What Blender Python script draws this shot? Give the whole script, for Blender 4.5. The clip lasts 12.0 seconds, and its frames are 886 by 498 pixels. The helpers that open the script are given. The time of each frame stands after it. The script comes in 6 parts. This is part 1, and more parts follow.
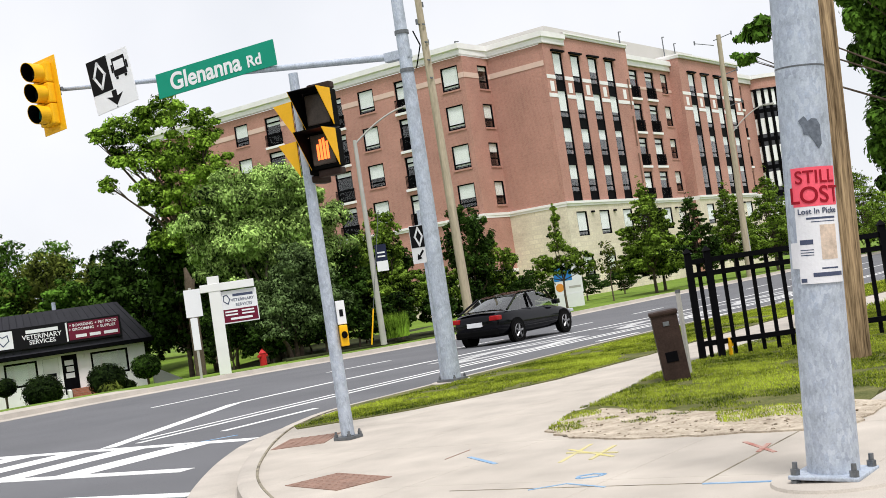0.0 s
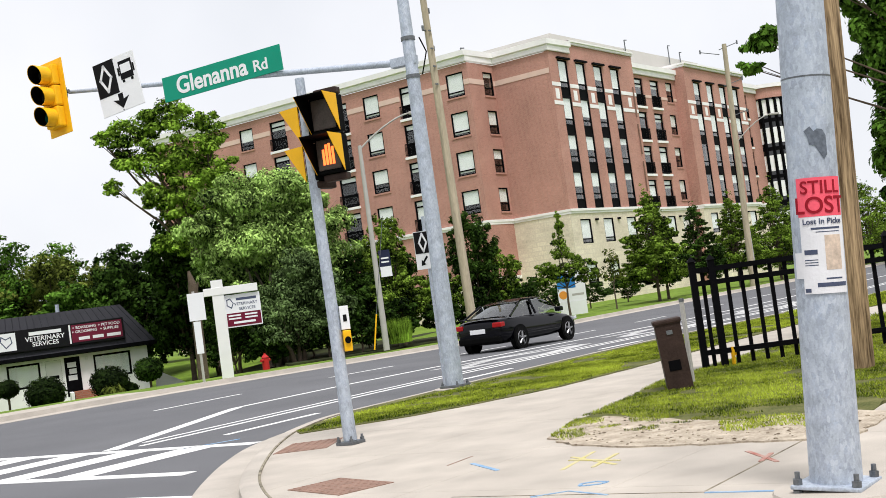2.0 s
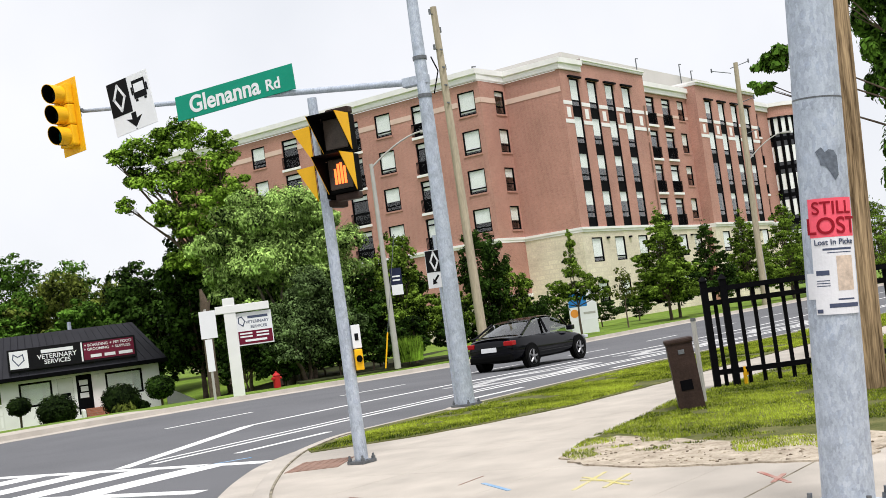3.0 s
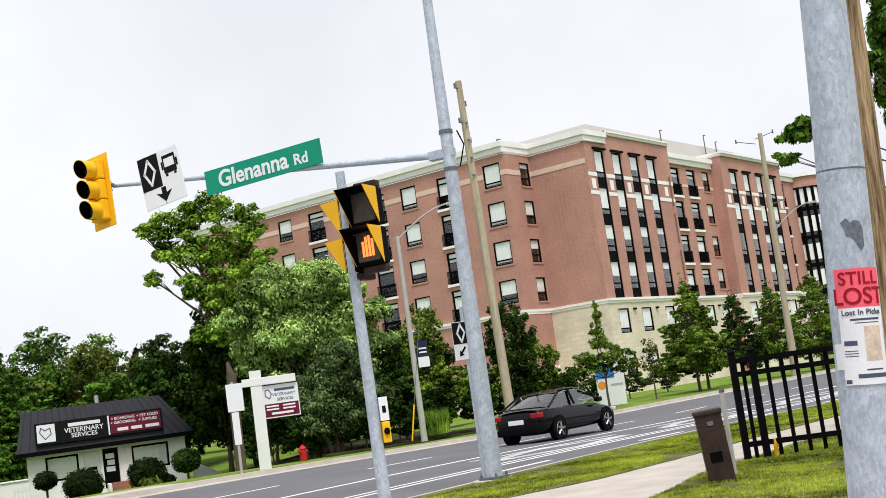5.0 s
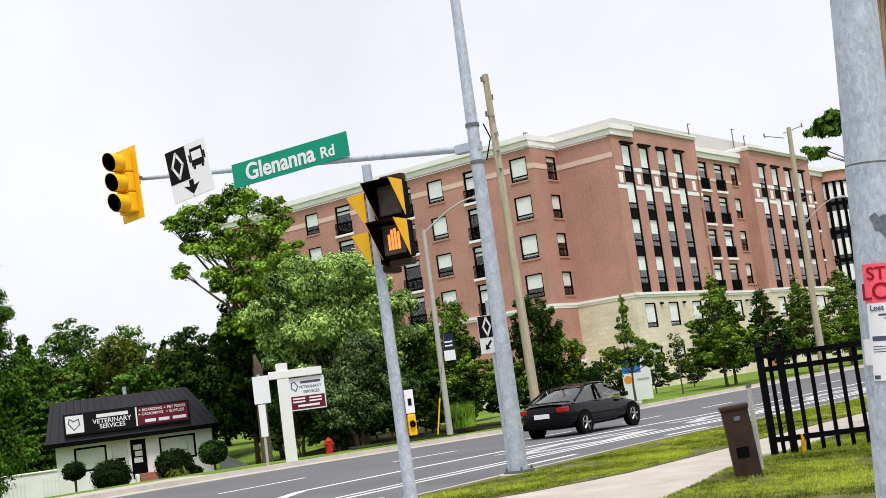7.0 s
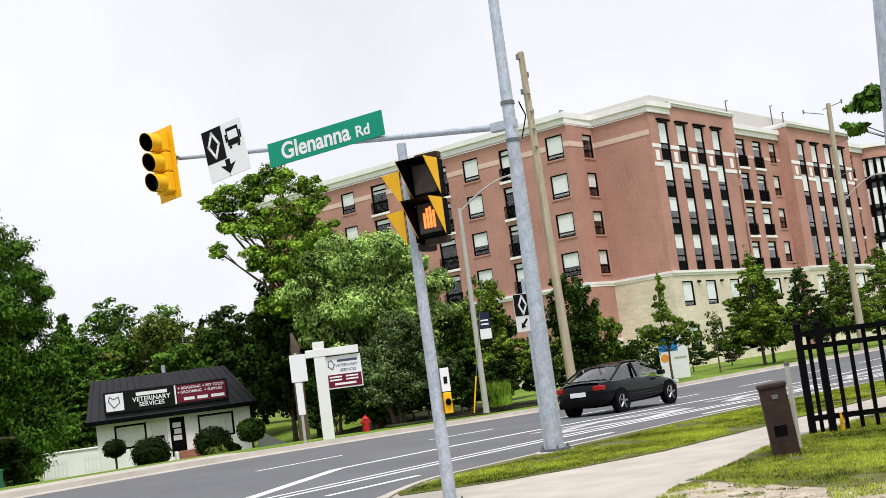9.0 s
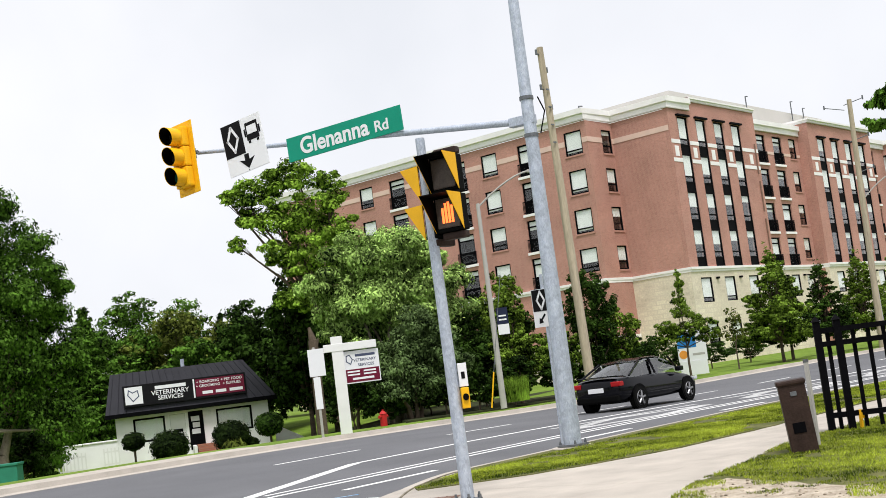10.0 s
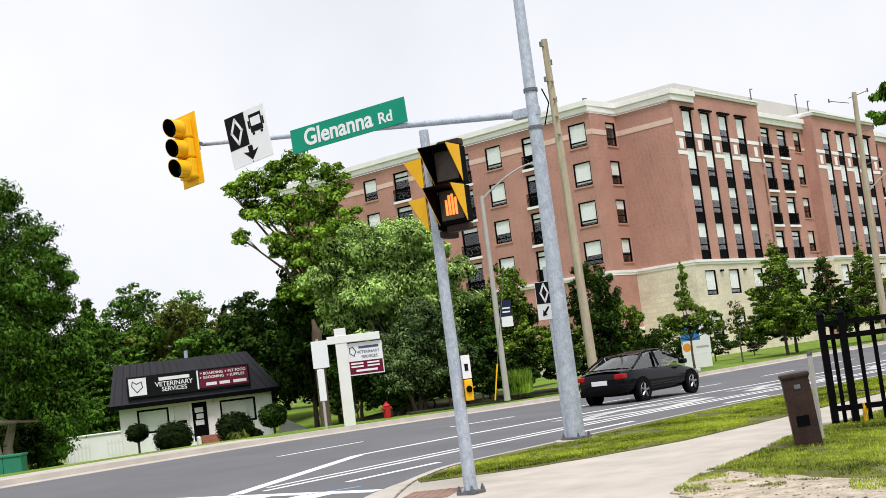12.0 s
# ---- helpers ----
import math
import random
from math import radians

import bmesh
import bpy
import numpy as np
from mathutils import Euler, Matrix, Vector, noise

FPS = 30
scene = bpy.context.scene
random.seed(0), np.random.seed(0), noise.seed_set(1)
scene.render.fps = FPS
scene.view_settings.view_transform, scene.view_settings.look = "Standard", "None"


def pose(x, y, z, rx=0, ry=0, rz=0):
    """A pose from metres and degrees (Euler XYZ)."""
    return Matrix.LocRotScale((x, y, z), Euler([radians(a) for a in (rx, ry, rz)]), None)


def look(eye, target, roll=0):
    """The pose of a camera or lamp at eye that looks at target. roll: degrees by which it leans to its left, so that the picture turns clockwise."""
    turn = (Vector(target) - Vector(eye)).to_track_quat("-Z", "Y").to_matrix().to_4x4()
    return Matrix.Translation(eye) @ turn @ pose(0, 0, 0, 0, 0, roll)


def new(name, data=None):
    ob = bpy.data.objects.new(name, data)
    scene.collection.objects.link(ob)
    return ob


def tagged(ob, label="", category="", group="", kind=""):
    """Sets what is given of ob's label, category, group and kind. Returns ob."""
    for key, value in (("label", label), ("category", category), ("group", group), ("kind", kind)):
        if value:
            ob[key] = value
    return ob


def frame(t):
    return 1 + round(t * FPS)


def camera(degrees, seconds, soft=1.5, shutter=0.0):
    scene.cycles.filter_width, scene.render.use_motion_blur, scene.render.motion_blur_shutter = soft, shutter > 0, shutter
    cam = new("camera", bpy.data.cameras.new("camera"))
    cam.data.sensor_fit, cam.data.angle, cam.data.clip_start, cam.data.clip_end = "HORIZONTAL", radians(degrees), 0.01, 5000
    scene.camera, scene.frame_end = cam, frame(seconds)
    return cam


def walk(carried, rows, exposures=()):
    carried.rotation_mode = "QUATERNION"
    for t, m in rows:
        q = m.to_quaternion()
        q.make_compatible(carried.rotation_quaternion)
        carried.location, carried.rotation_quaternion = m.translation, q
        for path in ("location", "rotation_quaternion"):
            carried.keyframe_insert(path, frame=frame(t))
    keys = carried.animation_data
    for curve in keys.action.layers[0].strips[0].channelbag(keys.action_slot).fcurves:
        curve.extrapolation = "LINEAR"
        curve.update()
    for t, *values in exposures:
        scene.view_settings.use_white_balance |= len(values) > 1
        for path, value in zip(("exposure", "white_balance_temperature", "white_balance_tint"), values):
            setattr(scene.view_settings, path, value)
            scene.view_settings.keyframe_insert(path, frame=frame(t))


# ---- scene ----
# X runs along the main road, Y across it to the far side, the camera stands at the corner.
cam = camera(40.24, 12.0, soft=0.8)
STEPS = [
    (0.0, 0.064, 0.031, 1.398, 92.155, 8.390, -54.658), (0.5, 0.060, 0.031, 1.396, 92.007, 8.107, -54.869),
    (1.0, 0.058, 0.032, 1.399, 92.116, 7.955, -54.768), (1.5, 0.048, 0.030, 1.402, 92.293, 7.903, -54.665),
    (2.0, 0.046, 0.029, 1.399, 92.468, 7.787, -54.515), (2.5, 0.044, 0.027, 1.397, 92.744, 7.782, -54.270),
    (3.0, 0.028, 0.018, 1.411, 93.391, 7.679, -53.983), (5.0, -0.039, -0.015, 1.409, 96.957, 7.833, -52.733),
    (5.5, -0.040, -0.022, 1.405, 96.933, 7.733, -52.388), (6.0, -0.038, -0.024, 1.403, 96.932, 7.658, -52.020),
    (6.5, -0.034, -0.021, 1.401, 96.972, 7.608, -51.775), (7.0, -0.038, -0.017, 1.404, 96.821, 7.485, -51.508),
    (9.0, -0.023, -0.014, 1.399, 96.040, 7.472, -49.779), (9.5, -0.022, -0.014, 1.397, 95.991, 7.327, -49.328),
    (10.0, -0.024, -0.016, 1.396, 95.923, 7.170, -48.935), (10.5, -0.026, -0.013, 1.396, 95.930, 7.136, -48.591),
    (11.0, -0.021, -0.012, 1.397, 95.893, 7.089, -48.275), (11.5, -0.030, -0.020, 1.396, 95.824, 7.000, -48.276),
    (12.0, -0.013, -0.009, 1.396, 95.575, 7.021, -48.768),
]
walk(cam, [(row[0], pose(*row[1:])) for row in STEPS], [(0.0, 0.23, 6420, 12.4), (12.0, 0.23, 6420, 12.4)])

# ---- world and sun: bright overcast ----
world = bpy.data.worlds.new("sky")
scene.world = world
world.use_nodes = True
wn, wl = world.node_tree.nodes, world.node_tree.links
sky = wn.new("ShaderNodeTexSky")
sky.sky_type, sky.sun_disc = "NISHITA", False
sky.sun_elevation, sky.sun_rotation = radians(72), radians(218)
cloud = wn.new("ShaderNodeTexNoise")
cloud.inputs["Scale"].default_value, cloud.inputs["Detail"].default_value = 2.2, 5
ramp = wn.new("ShaderNodeValToRGB")
ramp.color_ramp.elements[0].position, ramp.color_ramp.elements[0].color = 0.3, (8.7, 9.0, 9.3, 1)
ramp.color_ramp.elements[1].position, ramp.color_ramp.elements[1].color = 0.65, (10.9, 11.0, 11.1, 1)
wmix = wn.new("ShaderNodeMixRGB")
wmix.inputs[0].default_value = 0.93
wl.new(cloud.outputs["Fac"], ramp.inputs[0])
wl.new(sky.outputs[0], wmix.inputs[1])
wl.new(ramp.outputs[0], wmix.inputs[2])
wl.new(wmix.outputs[0], wn["Background"].inputs[0])
wn["Background"].inputs[1].default_value = 0.084

sun = new("sun", bpy.data.lights.new("sun", "SUN"))
sun.data.energy, sun.data.angle, sun.data.color = 2.7, radians(16), (1.0, 0.975, 0.94)
sun.matrix_world = look((0, 0, 60), (17, 22, 0))


# ---- materials ----
def material(name, base, rough=0.7, metal=0.0, vary=0.25, scale=3.0, fine=60.0, bump=0.1, spec=0.2, second=None, island=0.0, coat=0.0, grain=None):
    """Procedural surface: base colour varied by coarse stains and fine grain, with a fine relief."""
    m = bpy.data.materials.new(name)
    m.use_nodes = True
    n, l = m.node_tree.nodes, m.node_tree.links
    b = n["Principled BSDF"]
    b.inputs["Roughness"].default_value, b.inputs["Metallic"].default_value = rough, metal
    b.inputs["Specular IOR Level"].default_value = spec
    b.inputs["Coat Weight"].default_value = coat
    co = n.new("ShaderNodeTexCoord")
    big = n.new("ShaderNodeTexNoise")
    big.inputs["Scale"].default_value, big.inputs["Detail"].default_value = scale, 6
    small = n.new("ShaderNodeTexNoise")
    small.inputs["Scale"].default_value, small.inputs["Detail"].default_value = fine, 3
    where = co.outputs["Object"]
    if grain:
        mp = n.new("ShaderNodeMapping")
        mp.inputs["Scale"].default_value = grain
        l.new(where, mp.inputs["Vector"])
        where = mp.outputs["Vector"]
    l.new(where, big.inputs["Vector"])
    l.new(where, small.inputs["Vector"])
    lo = tuple(c * (1 - vary) for c in base)
    hi = second or tuple(min(1, c * (1 + vary)) for c in base)
    r = n.new("ShaderNodeValToRGB")
    r.color_ramp.elements[0].position, r.color_ramp.elements[0].color = 0.32, (*lo, 1)
    r.color_ramp.elements[1].position, r.color_ramp.elements[1].color = 0.68, (*hi, 1)
    mixf = n.new("ShaderNodeMath")
    mixf.operation = "MULTIPLY_ADD"
    mixf.inputs[1].default_value = 0.4
    l.new(small.outputs["Fac"], mixf.inputs[0])
    half = n.new("ShaderNodeMath")
    half.operation = "MULTIPLY"
    half.inputs[1].default_value = 0.6
    l.new(big.outputs["Fac"], half.inputs[0])
    l.new(half.outputs[0], mixf.inputs[2])
    top = mixf
    if island:
        geo = n.new("ShaderNodeNewGeometry")
        isl = n.new("ShaderNodeMath")
        isl.operation = "MULTIPLY_ADD"
        isl.inputs[1].default_value, isl.inputs[2].default_value = island, -island / 2
        l.new(geo.outputs["Random Per Island"], isl.inputs[0])
        add = n.new("ShaderNodeMath")
        l.new(isl.outputs[0], add.inputs[0])
        l.new(mixf.outputs[0], add.inputs[1])
        top = add
    l.new(top.outputs[0], r.inputs[0])
    l.new(r.outputs[0], b.inputs["Base Color"])
    if bump:
        bp = n.new("ShaderNodeBump")
        bp.inputs["Strength"].default_value, bp.inputs["Distance"].default_value = bump, 0.02
        l.new(small.outputs["Fac"], bp.inputs["Height"])
        l.new(bp.outputs[0], b.inputs["Normal"])
    return m


def brick_material(name, base, mortar, width, height):
    m = material(name, base, 0.85, vary=0.28, scale=0.3, fine=7, bump=0.1)
    n, l = m.node_tree.nodes, m.node_tree.links
    b = n["Principled BSDF"]
    ramp_node = next(x for x in n if x.type == "VALTORGB")
    co = next(x for x in n if x.type == "TEX_COORD")
    sep = n.new("ShaderNodeSeparateXYZ")
    addxy = n.new("ShaderNodeMath")
    comb = n.new("ShaderNodeCombineXYZ")
    l.new(co.outputs["Object"], sep.inputs[0])
    l.new(sep.outputs[0], addxy.inputs[0])
    l.new(sep.outputs[1], addxy.inputs[1])
    l.new(addxy.outputs[0], comb.inputs[0])
    l.new(sep.outputs[2], comb.inputs[1])
    br = n.new("ShaderNodeTexBrick")
    br.inputs["Scale"].default_value = 1.0
    br.inputs["Brick Width"].default_value, br.inputs["Row Height"].default_value = width, height
    br.inputs["Mortar Size"].default_value = height * 0.09
    br.inputs["Mortar"].default_value = (*mortar, 1)
    l.new(comb.outputs[0], br.inputs["Vector"])
    l.new(ramp_node.outputs[0], br.inputs["Color1"])
    dark = n.new("ShaderNodeMixRGB")
    dark.blend_type = "MULTIPLY"
    dark.inputs[0].default_value = 1.0
    dark.inputs[2].default_value = (0.88, 0.86, 0.86, 1)
    l.new(ramp_node.outputs[0], dark.inputs[1])
    l.new(dark.outputs[0], br.inputs["Color2"])
    l.new(br.outputs["Color"], b.inputs["Base Color"])
    return m


def glass_material(name, tint, least=0.05):
    m = bpy.data.materials.new(name)
    m.use_nodes = True
    n, l = m.node_tree.nodes, m.node_tree.links
    out = n["Material Output"]
    tr = n.new("ShaderNodeBsdfTransparent")
    tr.inputs[0].default_value = (*tint, 1)
    gl = n.new("ShaderNodeBsdfGlossy")
    gl.inputs["Roughness"].default_value = 0.02
    lw = n.new("ShaderNodeLayerWeight")
    pw = n.new("ShaderNodeMath")
    pw.operation = "POWER"
    pw.inputs[1].default_value = 4.0
    fr = n.new("ShaderNodeMath")
    fr.operation = "MULTIPLY_ADD"
    fr.inputs[1].default_value, fr.inputs[2].default_value = 0.9, least
    l.new(lw.outputs["Facing"], pw.inputs[0])
    l.new(pw.outputs[0], fr.inputs[0])
    mx = n.new("ShaderNodeMixShader")
    l.new(fr.outputs[0], mx.inputs[0])
    l.new(tr.outputs[0], mx.inputs[1])
    l.new(gl.outputs[0], mx.inputs[2])
    l.new(mx.outputs[0], out.inputs["Surface"])
    return m


def glow_material(name, colour, strength):
    m = bpy.data.materials.new(name)
    m.use_nodes = True
    b = m.node_tree.nodes["Principled BSDF"]
    b.inputs["Base Color"].default_value = (*colour, 1)
    b.inputs["Emission Color"].default_value, b.inputs["Emission Strength"].default_value = (*colour, 1), strength
    return m


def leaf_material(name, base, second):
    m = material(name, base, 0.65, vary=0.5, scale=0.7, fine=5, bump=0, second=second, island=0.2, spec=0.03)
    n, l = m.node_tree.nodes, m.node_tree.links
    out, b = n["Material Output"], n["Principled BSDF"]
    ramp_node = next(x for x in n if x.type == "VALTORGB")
    # steep ramp: shaded gaps and lit leaf tips are painted into the colour
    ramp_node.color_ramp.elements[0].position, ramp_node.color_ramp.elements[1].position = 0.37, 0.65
    tl = n.new("ShaderNodeBsdfTranslucent")
    mx = n.new("ShaderNodeMixShader")
    mx.inputs[0].default_value = 0.09
    l.new(ramp_node.outputs[0], tl.inputs[0])
    l.new(b.outputs[0], mx.inputs[1])
    l.new(tl.outputs[0], mx.inputs[2])
    l.new(mx.outputs[0], out.inputs["Surface"])
    return m


def galvanised(name, base):
    m = material(name, base, 0.55, 0.35, vary=0.22, scale=7, fine=90, bump=0.03, spec=0.5)
    n, l = m.node_tree.nodes, m.node_tree.links
    b = n["Principled BSDF"]
    ramp_node = next(x for x in n if x.type == "VALTORGB")
    co = next(x for x in n if x.type == "TEX_COORD")
    vo = n.new("ShaderNodeTexVoronoi")
    vo.inputs["Scale"].default_value = 62
    st = n.new("ShaderNodeMapping")
    st.inputs["Scale"].default_value = (1.0, 1.0, 0.45)
    l.new(co.outputs["Object"], st.inputs["Vector"])
    l.new(st.outputs["Vector"], vo.inputs["Vector"])
    mx = n.new("ShaderNodeMixRGB")
    mx.blend_type = "OVERLAY"
    mx.inputs[0].default_value = 0.2
    grey = n.new("ShaderNodeRGBToBW")
    l.new(vo.outputs["Color"], grey.inputs[0])
    l.new(ramp_node.outputs[0], mx.inputs[1])
    l.new(grey.outputs[0], mx.inputs[2])
    l.new(mx.outputs[0], b.inputs["Base Color"])
    return m


BRICK = brick_material("brick", (0.485, 0.25, 0.2), (0.52, 0.32, 0.26), 0.24, 0.08)
STONE = brick_material("stone", (0.8, 0.715, 0.565), (0.7, 0.62, 0.5), 0.9, 0.35)
TRIM = material("trim_stone", (0.88, 0.86, 0.85), 0.8, vary=0.08, scale=1)
BRICK_BAND = material("brick_band", (0.72, 0.53, 0.45), 0.85, vary=0.1, scale=1)
WHITE = material("white_paint", (0.78, 0.78, 0.76), 0.5, vary=0.06, scale=2)
PENT = material("penthouse_panel", (0.62, 0.6, 0.57), 0.7, vary=0.06, scale=0.5)
BLACK_METAL = material("black_metal", (0.004, 0.004, 0.005), 0.6, vary=0.3, scale=4, spec=0.03)
BLACK_PLASTIC = material("black_plastic", (0.003, 0.003, 0.003), 0.6, vary=0.3, scale=8, spec=0.05)
# near-black paint that stands for the darkness of unlit rooms
ROOM_SHADE = material("room_shade", (0.014, 0.015, 0.017), 0.9, vary=0.5, scale=0.8)
# blind white, raised so it also stands for sky glare on the glass
BLIND = material("blind", (0.95, 0.96, 0.94), 0.8, vary=0.06, scale=2)
GLASS = glass_material("window_glass", (0.97, 0.985, 0.975))
ASPHALT = material("asphalt", (0.135, 0.137, 0.145), 0.9, vary=0.16, scale=0.35, fine=140, bump=0.25)
CONCRETE = material("concrete", (0.45, 0.408, 0.355), 0.9, vary=0.2, scale=1.6, fine=110, bump=0.15)
KERB = material("kerb_concrete", (0.45, 0.41, 0.36), 0.9, vary=0.18, scale=1.6, fine=70, bump=0.15)
PAINT = material("road_paint", (0.78, 0.78, 0.76), 0.7, vary=0.1, scale=3, fine=50)
WORN_PAINT = material("worn_paint", (0.3, 0.3, 0.3), 0.8, scale=2.5, fine=24, second=(0.72, 0.72, 0.71))
GRASS_SOIL = material("grass_ground", (0.075, 0.105, 0.018), 0.95, vary=0.4, scale=2.6, fine=45, bump=0.8, second=(0.2, 0.19, 0.075))
LAWN = material("lawn", (0.11, 0.2, 0.02), 0.95, vary=0.35, scale=0.6, fine=16, bump=0.4, second=(0.2, 0.3, 0.035))
DIRT = material("bare_soil", (0.42, 0.34, 0.25), 0.95, vary=0.4, scale=5, fine=38, bump=0.9, second=(0.62, 0.54, 0.43))
CRUMB = material("soil_crumb", (0.2, 0.15, 0.1), 0.95, vary=0.4, scale=9, fine=70, bump=0.3, second=(0.5, 0.43, 0.33), island=0.5)
BLADE = leaf_material("grass_blade", (0.035, 0.08, 0.005), (0.5, 0.6, 0.058))
STEEL = galvanised("galvanised_steel", (0.45, 0.5, 0.575))
DARK_STEEL = material("dark_steel", (0.16, 0.17, 0.18), 0.5, 0.6, vary=0.3, scale=20)
WOOD_POLE = material("weathered_pole", (0.2, 0.125, 0.06), 0.9, vary=0.65, scale=14, fine=60, bump=0.8, second=(0.46, 0.33, 0.19), grain=(1, 1, 0.06))
for el, at in zip(next(x for x in WOOD_POLE.node_tree.nodes if x.type == "VALTORGB").color_ramp.elements, (0.38, 0.63)):
    el.position = at
PALE_POLE = material("pale_pole", (0.42, 0.36, 0.26), 0.9, vary=0.3, scale=6, fine=40, bump=0.3, grain=(1, 1, 0.1))
GREY_POLE = material("grey_pole", (0.42, 0.41, 0.38), 0.75, vary=0.12, scale=3)
SIGN_GREEN = material("sign_green", (0.004, 0.27, 0.17), 0.35, vary=0.06, scale=2)
SIGN_WHITE = material("sign_white", (0.78, 0.79, 0.8), 0.4, vary=0.04, scale=2)
SIGN_BLACK = material("sign_black", (0.008, 0.008, 0.009), 0.5, vary=0.2, scale=5, spec=0.08)
YELLOW = material("signal_yellow", (0.86, 0.46, 0.01), 0.4, vary=0.08, scale=5)
BROWN_METAL = material("brown_metal", (0.04, 0.024, 0.019), 0.55, 0.2, vary=0.4, scale=6, fine=50, bump=0.15)
# near-black ground colour: mulch with the shade under the trees painted in
MULCH_SHADE = material("mulch_and_shade", (0.03, 0.026, 0.016), 0.95, vary=0.4, scale=1.5, fine=12, bump=0.5, second=(0.05, 0.065, 0.018))
PALE_BARK = material("pale_bark", (0.2, 0.17, 0.13), 0.95, vary=0.35, scale=5, fine=40, bump=0.5)
BARK = material("bark", (0.1, 0.075, 0.055), 0.95, vary=0.4, scale=6, fine=40, bump=0.5)
# dark ends stand for shade in the crowns, bright ends for highlights
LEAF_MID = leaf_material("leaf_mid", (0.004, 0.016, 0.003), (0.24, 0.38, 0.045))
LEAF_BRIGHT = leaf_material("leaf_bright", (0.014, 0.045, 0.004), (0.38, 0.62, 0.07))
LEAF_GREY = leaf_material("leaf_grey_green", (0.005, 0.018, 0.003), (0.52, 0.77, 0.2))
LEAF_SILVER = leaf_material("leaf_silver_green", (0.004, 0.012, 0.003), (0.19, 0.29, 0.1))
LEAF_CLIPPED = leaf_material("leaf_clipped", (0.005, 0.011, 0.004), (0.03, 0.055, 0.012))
# dark foliage, lowered further so its colour carries the understorey's shade
LEAF_DARK_SHADE = leaf_material("leaf_dark_shade", (0.003, 0.009, 0.002), (0.058, 0.12, 0.018))
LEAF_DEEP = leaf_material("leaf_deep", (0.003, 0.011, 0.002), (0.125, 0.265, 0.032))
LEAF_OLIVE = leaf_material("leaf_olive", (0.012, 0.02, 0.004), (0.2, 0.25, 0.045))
CAR_BLACK = material("car_paint_black", (0.003, 0.003, 0.005), 0.08, vary=0.1, scale=2, bump=0, spec=0.2, coat=0.0)
CAR_GLASS = material("car_glass", (0.006, 0.007, 0.009), 0.05, vary=0.1, scale=2, bump=0, spec=0.75)
CAR_WINDOW = glass_material("car_window", (0.62, 0.68, 0.68), 0.16)
TYRE = material("tyre", (0.006, 0.006, 0.006), 0.9, vary=0.3, scale=20, spec=0.1)
RIM = material("wheel_rim", (0.3, 0.3, 0.31), 0.4, 0.7, vary=0.1, scale=8)
TAIL_RED = material("tail_light", (0.35, 0.01, 0.012), 0.2, vary=0.2, scale=10, bump=0)
HEAD_CLEAR = material("head_light", (0.6, 0.62, 0.65), 0.15, vary=0.1, scale=10, bump=0)
PINK_PAPER = material("pink_paper", (0.93, 0.12, 0.17), 0.7, vary=0.08, scale=6)
RED_INK = material("red_ink", (0.3, 0.007, 0.018), 0.7, vary=0.1, scale=20)
WHITE_PAPER = material("white_paper", (0.78, 0.78, 0.8), 0.7, vary=0.05, scale=8)
INK = material("dark_ink", (0.07, 0.085, 0.14), 0.7, vary=0.1, scale=20)
PHOTO = material("faded_photo", (0.62, 0.5, 0.4), 0.7, vary=0.3, scale=14)
ROOF_METAL = material("dark_standing_seam", (0.032, 0.032, 0.04), 0.55, vary=0.2, scale=1.5, spec=0.2)
MAROON = material("maroon_panel", (0.14, 0.008, 0.028), 0.5, vary=0.1, scale=3)
RED_BRICK = brick_material("step_brick", (0.3, 0.12, 0.07), (0.3, 0.25, 0.2), 0.22, 0.075)
STUCCO = material("white_stucco", (0.87, 0.87, 0.86), 0.85, vary=0.06, scale=1.2, fine=40)
BLUE = material("blue_panel", (0.03, 0.2, 0.5), 0.5, vary=0.1, scale=3)
NAVY = material("navy_banner", (0.015, 0.02, 0.05), 0.6, vary=0.2, scale=3)
ORANGE = material("orange_disc", (0.75, 0.3, 0.05), 0.5, vary=0.1, scale=3)
GREEN_BOX = material("green_cabinet", (0.03, 0.2, 0.13), 0.5, vary=0.15, scale=3)
RED_PAINT = material("hydrant_red", (0.45, 0.02, 0.02), 0.5, vary=0.15, scale=8)
SPRAY_BLUE = material("spray_blue", (0.1, 0.33, 0.66), 0.85, scale=5, fine=60, second=(0.36, 0.46, 0.55))
SPRAY_YELLOW = material("spray_yellow", (0.75, 0.66, 0.16), 0.85, scale=6, fine=60, second=(0.55, 0.5, 0.38))
SPRAY_RED = material("spray_red", (0.5, 0.16, 0.12), 0.85, scale=6, fine=60, second=(0.52, 0.4, 0.34))
RUST = material("tactile_rust", (0.27, 0.17, 0.13), 0.85, 0.1, vary=0.25, scale=5, fine=50, bump=0.2)
JOINT = material("joint_dirt", (0.1, 0.085, 0.06), 0.95, vary=0.4, scale=5, second=(0.4, 0.36, 0.27))
LENS_DARK = material("dark_lens", (0.02, 0.02, 0.02), 0.25, vary=0.1, scale=5, bump=0)
LENS_GREEN = material("green_lens", (0.01, 0.1, 0.08), 0.25, vary=0.1, scale=5, bump=0)
HAND_GLOW = glow_material("hand_glow", (1.0, 0.16, 0.03), 2.2)
HAND_OFF = material("hand_lens", (0.1, 0.075, 0.06), 0.3, vary=0.3, scale=10, bump=0)


# ---- mesh helpers ----
def bm_new():
    return bmesh.new()


